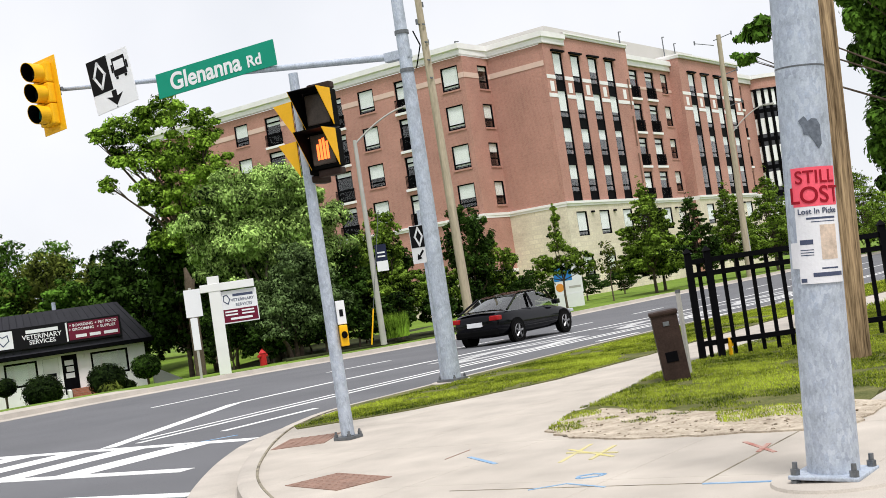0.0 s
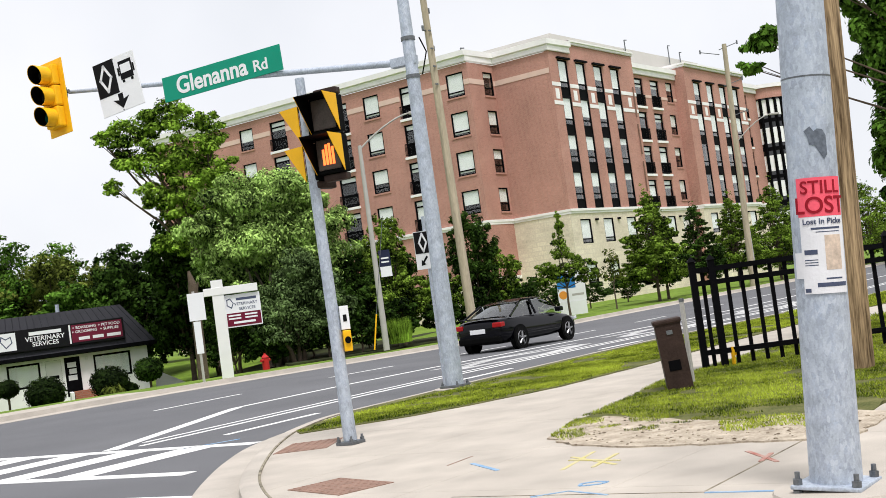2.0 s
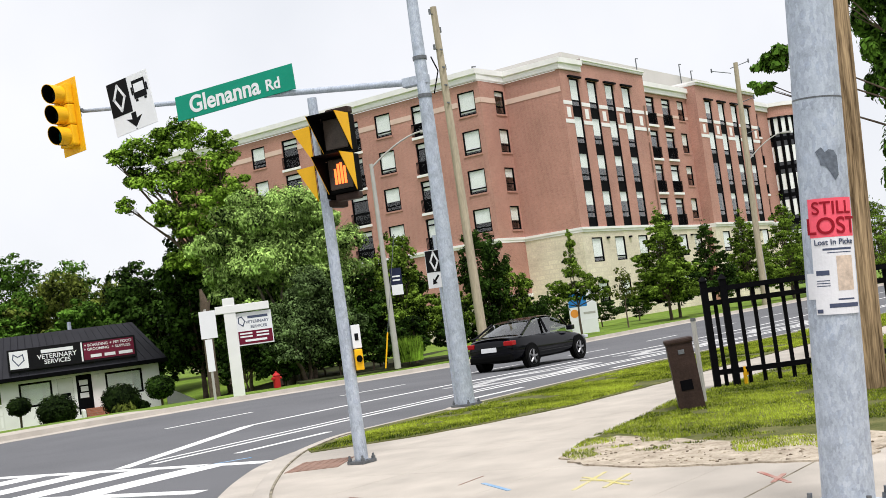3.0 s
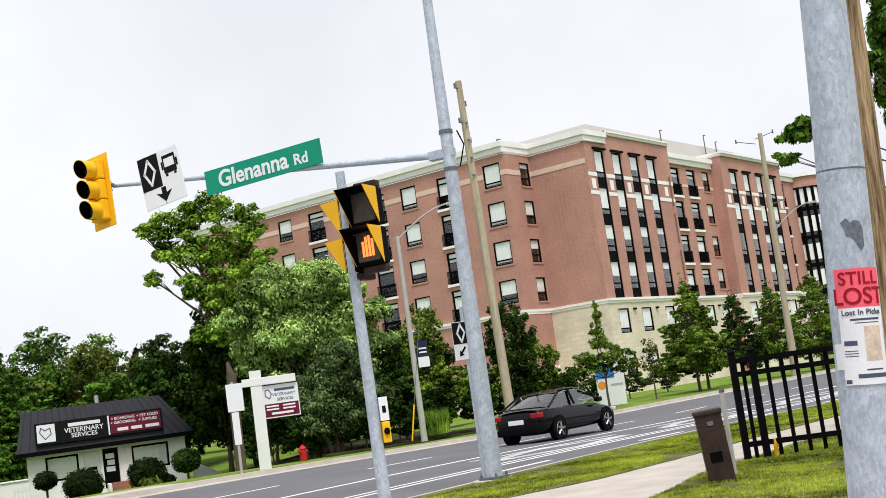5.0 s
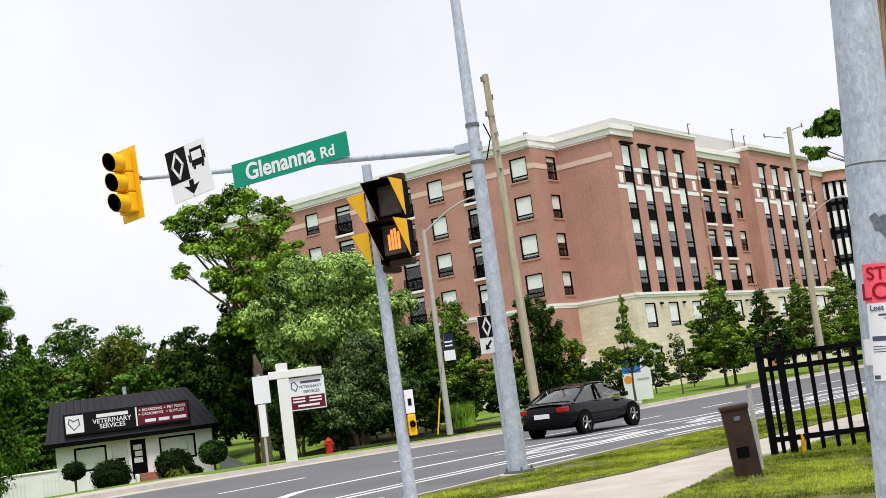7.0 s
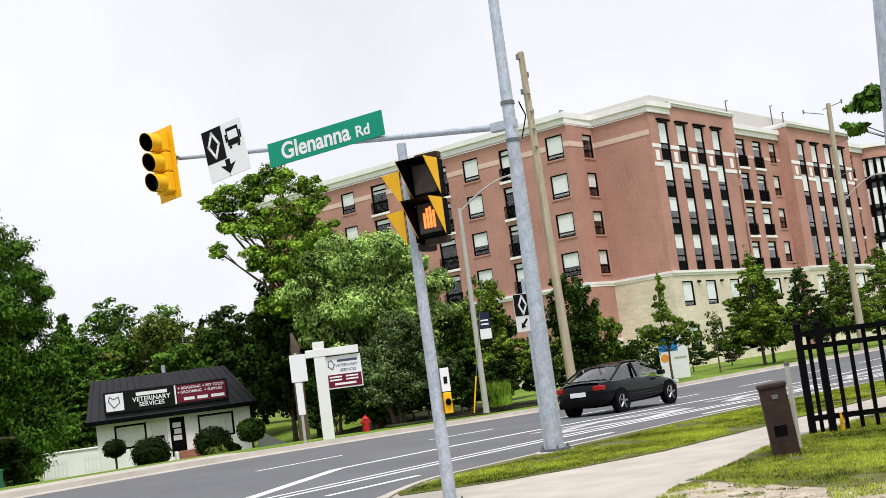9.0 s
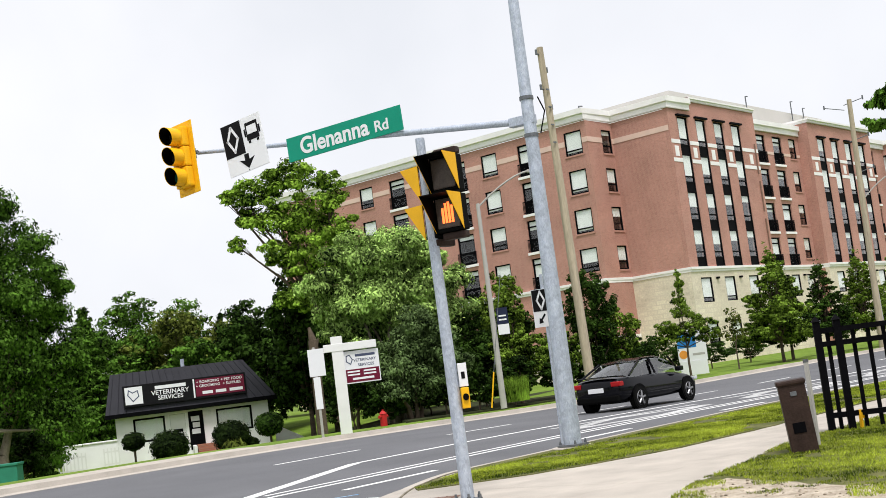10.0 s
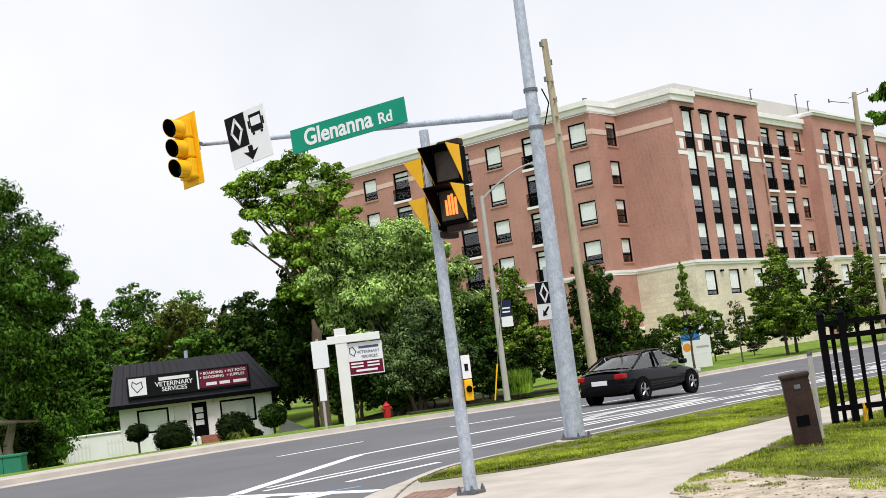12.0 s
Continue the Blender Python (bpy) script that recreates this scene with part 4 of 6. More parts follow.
# diamond lane sign
left, right = on_arm(0.905), on_arm(0.78)
centre = (left + right) / 2 + Vector((-0.08, -0.02, 0.09))
lane = thing("lane_sign", flat_axes(Vector((across.x, across.y, 0)), (0, 0, 1), (centre.x + 0.045, centre.y - 0.065, 6.04)) @ Matrix.Rotation(radians(-7.5), 4, "Y") @ Matrix.Diagonal((1.06, 1, 1.06, 1)), "white and black reserved bus lane sign on the arm", "lane sign")
part("panel", box(bm_new(), -0.44, -0.01, -0.47, 0.44, 0.01, 0.47, 0.004), SIGN_WHITE, lane)
part("black_field", box(bm_new(), -0.43, -0.014, -0.14, 0.0, -0.0105, 0.46), SIGN_BLACK, lane)


def outline(pts, w, y0, y1):
    bm = bm_new()
    for (x0, z0), (x1, z1) in zip(pts, pts[1:] + pts[:1]):
        t = Vector((x1 - x0, z1 - z0)).normalized() * w / 2
        extrude_profile(bm, [(x0 - t.x - t.y, z0 - t.y + t.x), (x1 + t.x - t.y, z1 + t.y + t.x), (x1 + t.x + t.y, z1 + t.y - t.x), (x0 - t.x + t.y, z0 - t.y - t.x)], y0, y1)
    return bm


part("diamond", outline([(-0.215, -0.06), (-0.1, 0.16), (-0.215, 0.38), (-0.33, 0.16)], 0.045, -0.018, -0.0145), SIGN_WHITE, lane)
bm = bm_new()
box(bm, 0.09, -0.014, 0.04, 0.36, -0.0105, 0.36), box(bm, 0.05, -0.014, 0.12, 0.085, -0.0105, 0.26), box(bm, 0.365, -0.014, 0.12, 0.4, -0.0105, 0.26), box(bm, 0.11, -0.014, -0.01, 0.16, -0.0105, 0.035), box(bm, 0.29, -0.014, -0.01, 0.34, -0.0105, 0.035)
part("bus_symbol", bm, SIGN_BLACK, lane)
part("bus_window", box(bm_new(), 0.12, -0.018, 0.15, 0.33, -0.0145, 0.3), SIGN_WHITE, lane)
bm = bm_new()
extrude_profile(bm, [(-0.05, -0.16), (0.05, -0.16), (0.05, -0.27), (0.17, -0.24), (0.0, -0.42), (-0.17, -0.24), (-0.05, -0.27)], -0.014, -0.0105)
part("arrow", bm, SIGN_BLACK, lane)
for x, z in ((0.0, 0.44), (0.0, -0.45)):
    part("rivet", tube(bm_new(), (x, -0.016, z), (x, -0.01, z), 0.012, seg=8), DARK_STEEL, lane)


# traffic light at the arm's end
def visor(bm, x, z, r, y0, depth, cut):
    """Half-open round visor that faces -Y, longer at the top."""
    seg = 20
    rings = []
    for rr in (r, r - 0.008):
        for front in (False, True):
            ring = []
            for k in range(seg + 1):
                a = radians(-85 + 350 * k / seg)
                d = depth * (0.82 + 0.18 * math.sin(a)) if front else 0
                ring.append(bm.verts.new((x + rr * math.cos(a), y0 - d, z + rr * math.sin(a))))
            rings.append(ring)
    for a, b in ((0, 1), (2, 3), (1, 3)):
        for k in range(seg):
            bm.faces.new((rings[a][k], rings[a][k + 1], rings[b][k + 1], rings[b][k]))
    return bm


head_at = M0 + A1 + Vector((-0.215, 0.125, -0.1))
head = thing("traffic_light", flat_axes((0.06, -0.99, 0.07), (0.012, 0.02, 1), head_at), "yellow three-lens traffic light with backboard on the arm", "traffic light")
part("backboard", box(bm_new(), -0.29, 0.0, -0.7, 0.29, 0.02, 0.7, 0.01), YELLOW, head)
for k, (z, lens) in enumerate(((0.4, LENS_DARK), (0.01, LENS_DARK), (-0.38, LENS_GREEN))):
    part("housing", box(bm_new(), -0.185, -0.16, z - 0.19, 0.185, -0.001, z + 0.19, 0.03), YELLOW, head)
    part("visor", visor(bm_new(), 0, z, 0.172, -0.16, 0.3, 0.1), YELLOW, head, smooth=True)
    bm = bm_new()
    tube(bm, (0, -0.2, z), (0, -0.162, z), 0.14, 0.155, 20)
    part("lens", bm, lens, head, smooth=True)
    inner = visor(bm_new(), 0, z, 0.163, -0.163, 0.29, 0.1)
    part("visor_lining", inner, BLACK_PLASTIC, head, smooth=True)
bm = bm_new()
tube(bm, (0.3, 0.06, 0.06), (-0.05, 0.06, 0.06), 0.035, seg=10), box(bm, 0.12, 0.02, -0.04, 0.22, 0.1, 0.16, 0.01)
part("hanger", bm, DARK_STEEL, head)

# pedestrian signal on its own post
ped = thing("pedestrian_signal", (10.09, 8.66, 0), "black and yellow crossing signal on a galvanised post", "pedestrian signal")
bm = bm_new()
tube(bm, (0, 0, 0.04), (-0.03, 0.02, 4.03), 0.074, 0.052, 20)
part("post", bm, STEEL, ped, smooth=True)
pole_plate(ped, 0.115)


def crossing_head(m, lit):
    for k, z in enumerate((0.22, -0.22)):
        part("housing", box(bm_new(), -0.17, -0.02, z - 0.205, 0.17, 0.13, z + 0.205, 0.02), BLACK_PLASTIC, ped, m=m)
        for sx in (-1, 1):
            bm, inn = bm_new(), bm_new()
            for b, x0, x1 in ((bm, 0.176, 0.183), (inn, 0.17, 0.1755)):
                a = [b.verts.new((sx * x0, y, zz)) for y, zz in ((-0.02, z + 0.2), (-0.31, z + 0.2), (-0.02, z - 0.2))]
                c = [b.verts.new((sx * x1, y, zz)) for y, zz in ((-0.02, z + 0.2), (-0.31, z + 0.2), (-0.02, z - 0.2))]
                b.faces.new(a), b.faces.new(c[::-1])
                for i in range(3):
                    b.faces.new((a[i], a[(i + 1) % 3], c[(i + 1) % 3], c[i]))
            part("visor_side", bm, YELLOW, ped, m=m)
            part("visor_lining", inn, BLACK_PLASTIC, ped, m=m)
        part("visor_top", box(bm_new(), -0.169, -0.3, z + 0.192, 0.169, -0.021, z + 0.2), BLACK_PLASTIC, ped, m=m)
        part("lens", box(bm_new(), -0.14, -0.03, z - 0.165, 0.14, -0.021, z + 0.165, 0.01), HAND_OFF, ped, m=m)
        if lit and k == 1:
            for x, h in ((-0.06, 0.16), (-0.02, 0.21), (0.02, 0.22), (0.06, 0.18)):
                part("signal_symbol", box(bm_new(), x - 0.014, -0.036, z - 0.11, x + 0.014, -0.031, z - 0.1 + h), HAND_GLOW, ped, m=m)
    for z in (0.47, -0.47):
        part("bracket", box(bm_new(), -0.13, 0.02, z - 0.04, 0.16, 0.13, z + 0.04, 0.02), BROWN_METAL, ped, m=m)


crossing_head(flat_axes((0.17, -0.985, 0), (0, 0, 1), (0.01, -0.235, 3.36)), True)
crossing_head(flat_axes((1, -0.1, 0), (0, 0, 1), (0.13, 0.06, 3.31)) @ Matrix.Rotation(math.pi, 4, "Z"), False)
btn = flat_axes((0.75, -0.66, 0), (0, 0, 1), (0.05, -0.1, 1.21)) @ Matrix.Diagonal((0.8, 1, 0.95, 1))
part("button_box", box(bm_new(), -0.055, -0.05, -0.22, 0.055, 0.03, 0.02, 0.012), YELLOW, ped, "yellow push-button box", m=btn)
part("button_sign", box(bm_new(), -0.06, -0.03, 0.03, 0.06, 0.02, 0.3, 0.004), SIGN_WHITE, ped, m=btn)
part("button_sign_print", box(bm_new(), -0.025, -0.034, 0.12, 0.025, -0.0305, 0.2), SIGN_BLACK, ped, m=btn)
part("push_button", tube(bm_new(), (0, -0.075, -0.09), (0, -0.05, -0.09), 0.04, seg=16), BLACK_PLASTIC, ped, m=btn)

# lane sign on a slim post behind the mast
post = thing("lane_sign", (16.44, 11.9, 0), "white and black diamond lane sign on a slim steel post", "lane sign")
bm = bm_new()
tube(bm, (0, 0, -0.15), (0, 0, 2.85), 0.03, seg=10)
part("post", bm, STEEL, post, smooth=True)
fm = flat_axes((0.588, -0.809, 0), (0, 0, 1), (-0.07, 0.02, 2.285)) @ Matrix.Diagonal((0.72, 1, 0.86, 1))
part("panel", box(bm_new(), -0.2, -0.012, -0.37, 0.2, 0, 0.37, 0.003), SIGN_WHITE, post, m=fm)
part("black_field", box(bm_new(), -0.19, -0.016, -0.06, 0.19, -0.0125, 0.36), SIGN_BLACK, post, m=fm)
part("diamond", outline([(0, -0.02), (0.085, 0.15), (0, 0.32), (-0.085, 0.15)], 0.04, -0.02, -0.0165), SIGN_WHITE, post, m=fm)
bm = bm_new()
extrude_profile(bm, [(-0.09, -0.3), (0.02, -0.28), (-0.01, -0.24), (0.08, -0.14), (0.05, -0.11), (-0.04, -0.21), (-0.07, -0.18)], -0.016, -0.0125)
part("arrow", bm, SIGN_BLACK, post, m=fm)

# ---- fence, cabinet ----
fence = thing("fence", Matrix.Translation((15.38, 6.78, 0)) @ Matrix.Rotation(math.atan2(-0.857, 0.516), 4, "Z"), "black steel picket fence along the lawn", "fence")
post_me = box(bm_new(), -0.045, -0.045, -0.1, 0.045, 0.045, 1.47)
bmesh.ops.create_cone(post_me, cap_ends=True, segments=4, radius1=0.085, radius2=0.01, depth=0.07, matrix=Matrix.Translation((0, 0, 1.5)) @ Matrix.Rotation(radians(45), 4, "Z"))
post_me = to_mesh("post", post_me, BLACK_METAL)
picket_me = to_mesh("picket", box(bm_new(), -0.025, -0.019, 0.03, 0.025, 0.019, 1.34), BLACK_METAL)
for x in (0.0, 0.26, 2.6, 4.95, 7.3, 9.6):
    part("post", post_me, None, fence, m=Matrix.Translation((x, 0, 0)))
for a, b in zip((0.0, 0.26, 2.6, 4.95, 7.3), (0.26, 2.6, 4.95, 7.3, 9.6)):
    for z in (1.34, 1.16, 0.22):
        part("rail", box(bm_new(), a + 0.046, -0.022, z - 0.035, b - 0.046, 0.022, z + 0.035), BLACK_METAL, fence)
    n = max(1, round((b - a) / 0.197))
    for k in range(1, n):
        part("picket", picket_me, None, fence, m=Matrix.Translation((a + (b - a) * k / n, 0.0235 + 0.019, 0)))
    if n == 1:
        part("picket", picket_me, None, fence, m=Matrix.Translation(((a + b) / 2, 0.0425, 0)))
tag = thing("marker_tag", (15.57, 6.45, 0), "small yellow utility marker tied to the fence foot", "marker")
part("stake", box(bm_new(), -0.02, -0.02, 0.0, 0.02, 0.02, 0.26, 0.004), YELLOW, tag)
part("flag", box(bm_new(), -0.06, -0.03, 0.14, 0.06, -0.021, 0.22, 0.002), YELLOW, tag)

cab = thing("utility_cabinet", flat_axes((0.47, -0.88, 0.07), (-0.035, 0.07, 1), (13.12, 6.14, 0)), "leaning dark brown metal utility pedestal on the lawn edge", "cabinet")
part("body", box(bm_new(), -0.15, -0.15, -0.05, 0.15, 0.15, 0.8, 0.012), BROWN_METAL, cab)
part("cap", box(bm_new(), -0.165, -0.165, 0.78, 0.165, 0.165, 0.84, 0.02), BROWN_METAL, cab)
part("panel", box(bm_new(), -0.08, -0.158, 0.24, 0.06, -0.1505, 0.36, 0.003), BLACK_METAL, cab)
part("lock", box(bm_new(), -0.03, -0.158, 0.66, 0.04, -0.1505, 0.71, 0.002), DARK_STEEL, cab)
stake = thing("steel_stake", (13.62, 6.2, 0), "short grey steel stake beside the cabinet", "stake")
part("bar", box(bm_new(), -0.028, -0.02, -0.1, 0.028, 0.02, 1.02, 0.004), GREY_POLE, stake)
part("cap", box(bm_new(), -0.03, -0.022, 1.0, 0.03, 0.022, 1.04, 0.002), DARK_STEEL, stake)

# ---- far side: poles and signs ----
util = thing("utility_pole", (41.3, 28.1, 0), "pale weathered wooden utility pole with insulators", "utility pole")
bm = bm_new()
tube(bm, (0, 0, -0.3), (-0.1, 0.2, 14.45), 0.21, 0.135, 16)
part("shaft", bm, PALE_POLE, util, smooth=True)
for k, z in enumerate((14.1, 13.4, 12.6, 11.8)):
    bm = bm_new()
    s = 1 if k % 2 else -1
    tube(bm, (-0.1, 0.2, z), (-0.1 + 0.3 * s, 0.2, z + 0.05), 0.03, seg=6)
    tube(bm, (-0.1 + 0.3 * s, 0.2, z), (-0.1 + 0.3 * s, 0.2, z + 0.22), 0.05, seg=8)
    part("insulator", bm, DARK_STEEL, util)
for k in range(4):
    part("climbing_step", box(bm_new(), -0.3, -0.03, 10.3 + k * 0.75, -0.14, 0.02, 10.36 + k * 0.75), DARK_STEEL, util)

fp = thing("utility_pole", (72.2, 27.9, 0), "pale weathered wooden utility pole far along the road", "utility pole")
bm = bm_new()
tube(bm, (0, 0, -0.3), (0.1, -0.35, 14.9), 0.21, 0.14, 14)
part("shaft", bm, PALE_POLE, fp, smooth=True)
for z, s in ((14.6, -1), (14.9, 1), (12.6, 1), (10.6, 1)):
    bm = bm_new()
    tube(bm, (0, 0, z - 0.3), (0.6 * s, -1.0 * s, z), 0.025, seg=6)
    tube(bm, (0.6 * s, -1.0 * s, z - 0.1), (0.6 * s, -1.0 * s, z + 0.15), 0.05, seg=6)
    part("insulator_arm", bm, DARK_STEEL, fp)


def street_lamp(x, y, h, reach, label):
    t = thing("street_lamp", (x, y, 0), label, "street lamp", group="street lamps")
    bm = bm_new()
    tube(bm, (0, 0, -0.2), (0, 0, h), 0.13, 0.075, 14)
    part("shaft", bm, GREY_POLE, t, smooth=True)
    bm = bm_new()
    steps = 7
    for k in range(steps):
        a, b = k / steps, (k + 1) / steps
        p = lambda s: (reach[0] * s, reach[1] * s, h - 0.15 + reach[2] * (1 - (1 - s) ** 1.6))
        tube(bm, p(a), p(b), 0.035, seg=8)
    part("arm", bm, GREY_POLE, t, smooth=True)
    bm = bm_new()
    box(bm, -0.3, -0.12, -0.06, 0.3, 0.12, 0.06, 0.03)
    part("lamp_head", bm, GREY_POLE, t, m=Matrix.Translation((reach[0] * 1.08, reach[1] * 1.08, h - 0.18 + reach[2])) @ Matrix.Rotation(math.atan2(reach[1], reach[0]), 4, "Z"))
    return t


lamp = street_lamp(37.2, 29.5, 7.9, (1.35, -1.75, 1.2), "grey concrete street lamp with a banner")
bn = flat_axes((0.63, -0.78, 0), (0, 0, 1), (0.25, -0.3, 3.15))
part("banner", box(bm_new(), -0.22, -0.01, -0.1, 0.22, 0.01, 0.55), NAVY, lamp, "dark navy pole banner", m=bn)
part("banner_foot", box(bm_new(), -0.22, -0.01, -0.5, 0.22, 0.01, -0.103), SIGN_WHITE, lamp, m=bn)
for z in (0.2, 0.05):
    part("banner_bar", box(bm_new(), -0.15, -0.015, z, 0.15, -0.011, z + 0.06), SIGN_WHITE, lamp, m=bn)
street_lamp(73.5, 28.2, 8.9, (1.5, -2.0, 1.6), "grey street lamp far along the road")

# clinic's white sign post by the driveway
clinic_sign = thing("clinic_sign", flat_axes((0.72, -0.7, 0), (0, 0, 1), (27.75, 28.61, -0.05)), "white wooden post with a hanging clinic sign board", "sign")
part("post", box(bm_new(), -0.19, -0.1, -0.2, 0.19, 0.1, 3.11, 0.015), WHITE, clinic_sign)
part("beam", box(bm_new(), -0.45, -0.115, 2.62, 1.28, 0.115, 2.87, 0.012), WHITE, clinic_sign)
part("board", box(bm_new(), 0.17, -0.03, 1.52, 1.32, 0.03, 2.58, 0.006), SIGN_WHITE, clinic_sign)
part("panel", box(bm_new(), 0.2, -0.036, 1.56, 1.29, -0.0305, 1.98), MAROON, clinic_sign, "maroon lower panel")
part("lettering", words("VETERINARY", 0.13, INK, depth=0.002), None, clinic_sign, m=Matrix.Translation((0.85, -0.033, 2.26)))
part("lettering", words("SERVICES", 0.13, INK, depth=0.002), None, clinic_sign, m=Matrix.Translation((0.88, -0.033, 2.1)))
part("name_bar", box(bm_new(), 0.55, -0.035, 2.38, 1.2, -0.0305, 2.46), INK, clinic_sign)
part("emblem", outline([(0.25, 2.25), (0.38, 2.15), (0.45, 2.3), (0.36, 2.45), (0.26, 2.42)], 0.03, -0.035, -0.0305), INK, clinic_sign)
for x in (0.45, 0.98):
    for z in (1.9, 1.8):
        part("text_bar", box(bm_new(), x - 0.2, -0.041, z - 0.025, x + 0.2, -0.0365, z + 0.025), SIGN_WHITE, clinic_sign)
part("text_bar", box(bm_new(), 0.4, -0.041, 1.63, 1.1, -0.0365, 1.7), SIGN_WHITE, clinic_sign)

side_sign = thing("road_sign", flat_axes((0.72, -0.7, 0), (0, 0, 1), (26.3, 28.19, 0)), "pair of blank pale road signs on a slim post", "road sign")
part("post", tube(bm_new(), (0, 0, -0.2), (0, 0, 2.75), 0.045, seg=10), GREY_POLE, side_sign)
part("panel", box(bm_new(), -0.2, -0.06, 1.83, 0.31, -0.045, 2.69, 0.004), SIGN_WHITE, side_sign)
part("panel", box(bm_new(), -0.1, -0.06, 0.8, 0.12, -0.045, 1.8, 0.004), SIGN_WHITE, side_sign)

comm = thing("community_sign", flat_axes((0.5, -0.866, 0), (0, 0, 1), (57.48, 32.4, 0.25)) @ Matrix.Scale(0.8, 4), "low white, blue and orange residence sign on the lawn", "sign")
part("panel", box(bm_new(), -0.95, -0.08, 0.25, 0.95, 0.08, 2.35, 0.02), SIGN_WHITE, comm)
part("blue_field", box(bm_new(), -0.93, -0.086, 1.15, 0.3, -0.0805, 2.1), BLUE, comm, "blue printed field")
bm = bm_new()
tube(bm, (-0.6, -0.088, 0.72), (-0.6, -0.0805, 0.72), 0.28, seg=20)
part("disc", bm, ORANGE, comm, "orange printed disc")
part("text_bar", box(bm_new(), 0.0, -0.086, 0.6, 0.8, -0.0805, 0.75), GREY_POLE, comm)
part("plinth", box(bm_new(), -0.9, -0.12, -0.9, 0.9, 0.12, 0.249), SIGN_WHITE, comm)

hyd = thing("hydrant", (32.3, 31.3, -0.12), "red fire hydrant under the trees", "hydrant")
bm = bm_new()
tube(bm, (0, 0, -0.2), (0, 0, 0.36), 0.13, seg=14), tube(bm, (0, 0, 0.36), (0, 0, 0.47), 0.15, 0.05, 14), tube(bm, (-0.22, 0, 0.26), (0.22, 0, 0.26), 0.06, seg=10)
part("barrel", bm, RED_PAINT, hyd, smooth=True)
part("cap", tube(bm_new(), (0, 0, 0.47), (0, 0, 0.52), 0.035, seg=6), RED_PAINT, hyd)
guy = thing("guy_marker", (36.2, 29.3, 0), "yellow plastic guy wire guard leaning by the kerb", "marker")
part("sleeve", tube(bm_new(), (0, 0, -0.1), (0.25, -0.12, 1.25), 0.03, seg=8), YELLOW, guy)
part("wire", tube(bm_new(), (0.25, -0.12, 1.25), (0.95, -0.5, 5.0), 0.012, seg=5), DARK_STEEL, guy)

# ---- veterinary clinic ----
VM = Matrix.Translation((35.0, 52.38, -1.05)) @ Matrix.Rotation(radians(-35), 4, "Z")
vet = thing("clinic", VM, "low white stucco clinic with a dark mansard roof", "building")
W, D, H = 7.6, 6.4, 2.45
holes = [(0.85, 0.95, 2.4, 2.15), (2.65, 0.25, 3.4, 2.15), (3.55, 0.25, 4.3, 2.2), (4.95, 0.95, 6.75, 2.15)]
wall_panel("wall", W, -0.5, H, holes, STUCCO, vet, Matrix.Identity(4), 0.25)
wall_panel("wall", D, -0.5, H, [], STUCCO, vet, Matrix.Translation((W - 0.003, 0.25, 0)) @ Matrix.Rotation(radians(90), 4, "Z"), 0.25)
wall_panel("wall", D, -0.5, H, [], STUCCO, vet, Matrix.Translation((0.003, D + 0.25, 0)) @ Matrix.Rotation(radians(-90), 4, "Z"), 0.25)
# the same dark-painted block in place of the clinic's unlit rooms
part("room_shade_core", box(bm_new(), 0.4, 0.6, -0.4, W - 0.4, D, H - 0.1), ROOM_SHADE, vet)
for x0, z0, x1, z1 in (holes[0], holes[3]):
    ring_me, _ = frame_mesh(x1 - x0, z1 - z0, [], 0.08)
    ring_me.transform(Matrix.Translation((x0, 0.02, z0)))
    win = part("window", ring_me, None, vet)
    for f in (0.27, 0.73):
        part("glazing_bar", box(bm_new(), x0 + (x1 - x0) * f - 0.03, 0.03, z0 + 0.08, x0 + (x1 - x0) * f + 0.03, 0.13, z1 - 0.08), WHITE, win)
    p = part("pane", box(bm_new(), x0 + 0.05, 0.07, z0 + 0.05, x1 - 0.05, 0.08, z1 - 0.05), GLASS, win)
    p.visible_shadow = False
    part("blind", box(bm_new(), x0 + 0.1, 0.12, z0 + 0.1, x1 - 0.1, 0.13, z1 - 0.1), BLIND, win)
d = part("door", box(bm_new(), 3.56, 0.06, 0.25, 4.29, 0.12, 2.19, 0.01), BLACK_METAL, vet, "black glazed entrance door")
for k in range(3):
    part("notice", box(bm_new(), 3.68 + 0.06 * (k % 2), 0.045, 1.05 + 0.32 * k, 4.1, 0.0595, 1.3 + 0.32 * k), SIGN_WHITE, d)
d = part("door", box(bm_new(), 2.66, 0.06, 0.25, 3.39, 0.12, 2.14, 0.01), WHITE, vet, "white side door")
part("door_light", box(bm_new(), 2.8, 0.045, 1.25, 3.25, 0.0595, 1.4), BLACK_METAL, d)
for x in (2.52, 4.62):
    part("wall_lamp", box(bm_new(), x - 0.06, -0.12, 1.95, x + 0.06, -0.004, 2.15, 0.02), WHITE, vet)
bm = bm_new()
lo = [bm.verts.new(v) for v in ((-0.45, -0.45, H), (W + 0.45, -0.45, H), (W + 0.45, D + 0.7, H), (-0.45, D + 0.7, H))]
hi = [bm.verts.new(v) for v in ((-0.05, 0.15, H + 2.05), (W - 1.05, 0.15, H + 2.05), (W - 1.05, D, H + 2.05), (-0.05, D, H + 2.05))]
bm.faces.new(lo[::-1]), bm.faces.new(hi)
for i in range(4):
    bm.faces.new((lo[i], lo[(i + 1) % 4], hi[(i + 1) % 4], hi[i]))
roof_part = part("roof", bm, ROOF_METAL, vet, "dark standing-seam metal mansard roof")
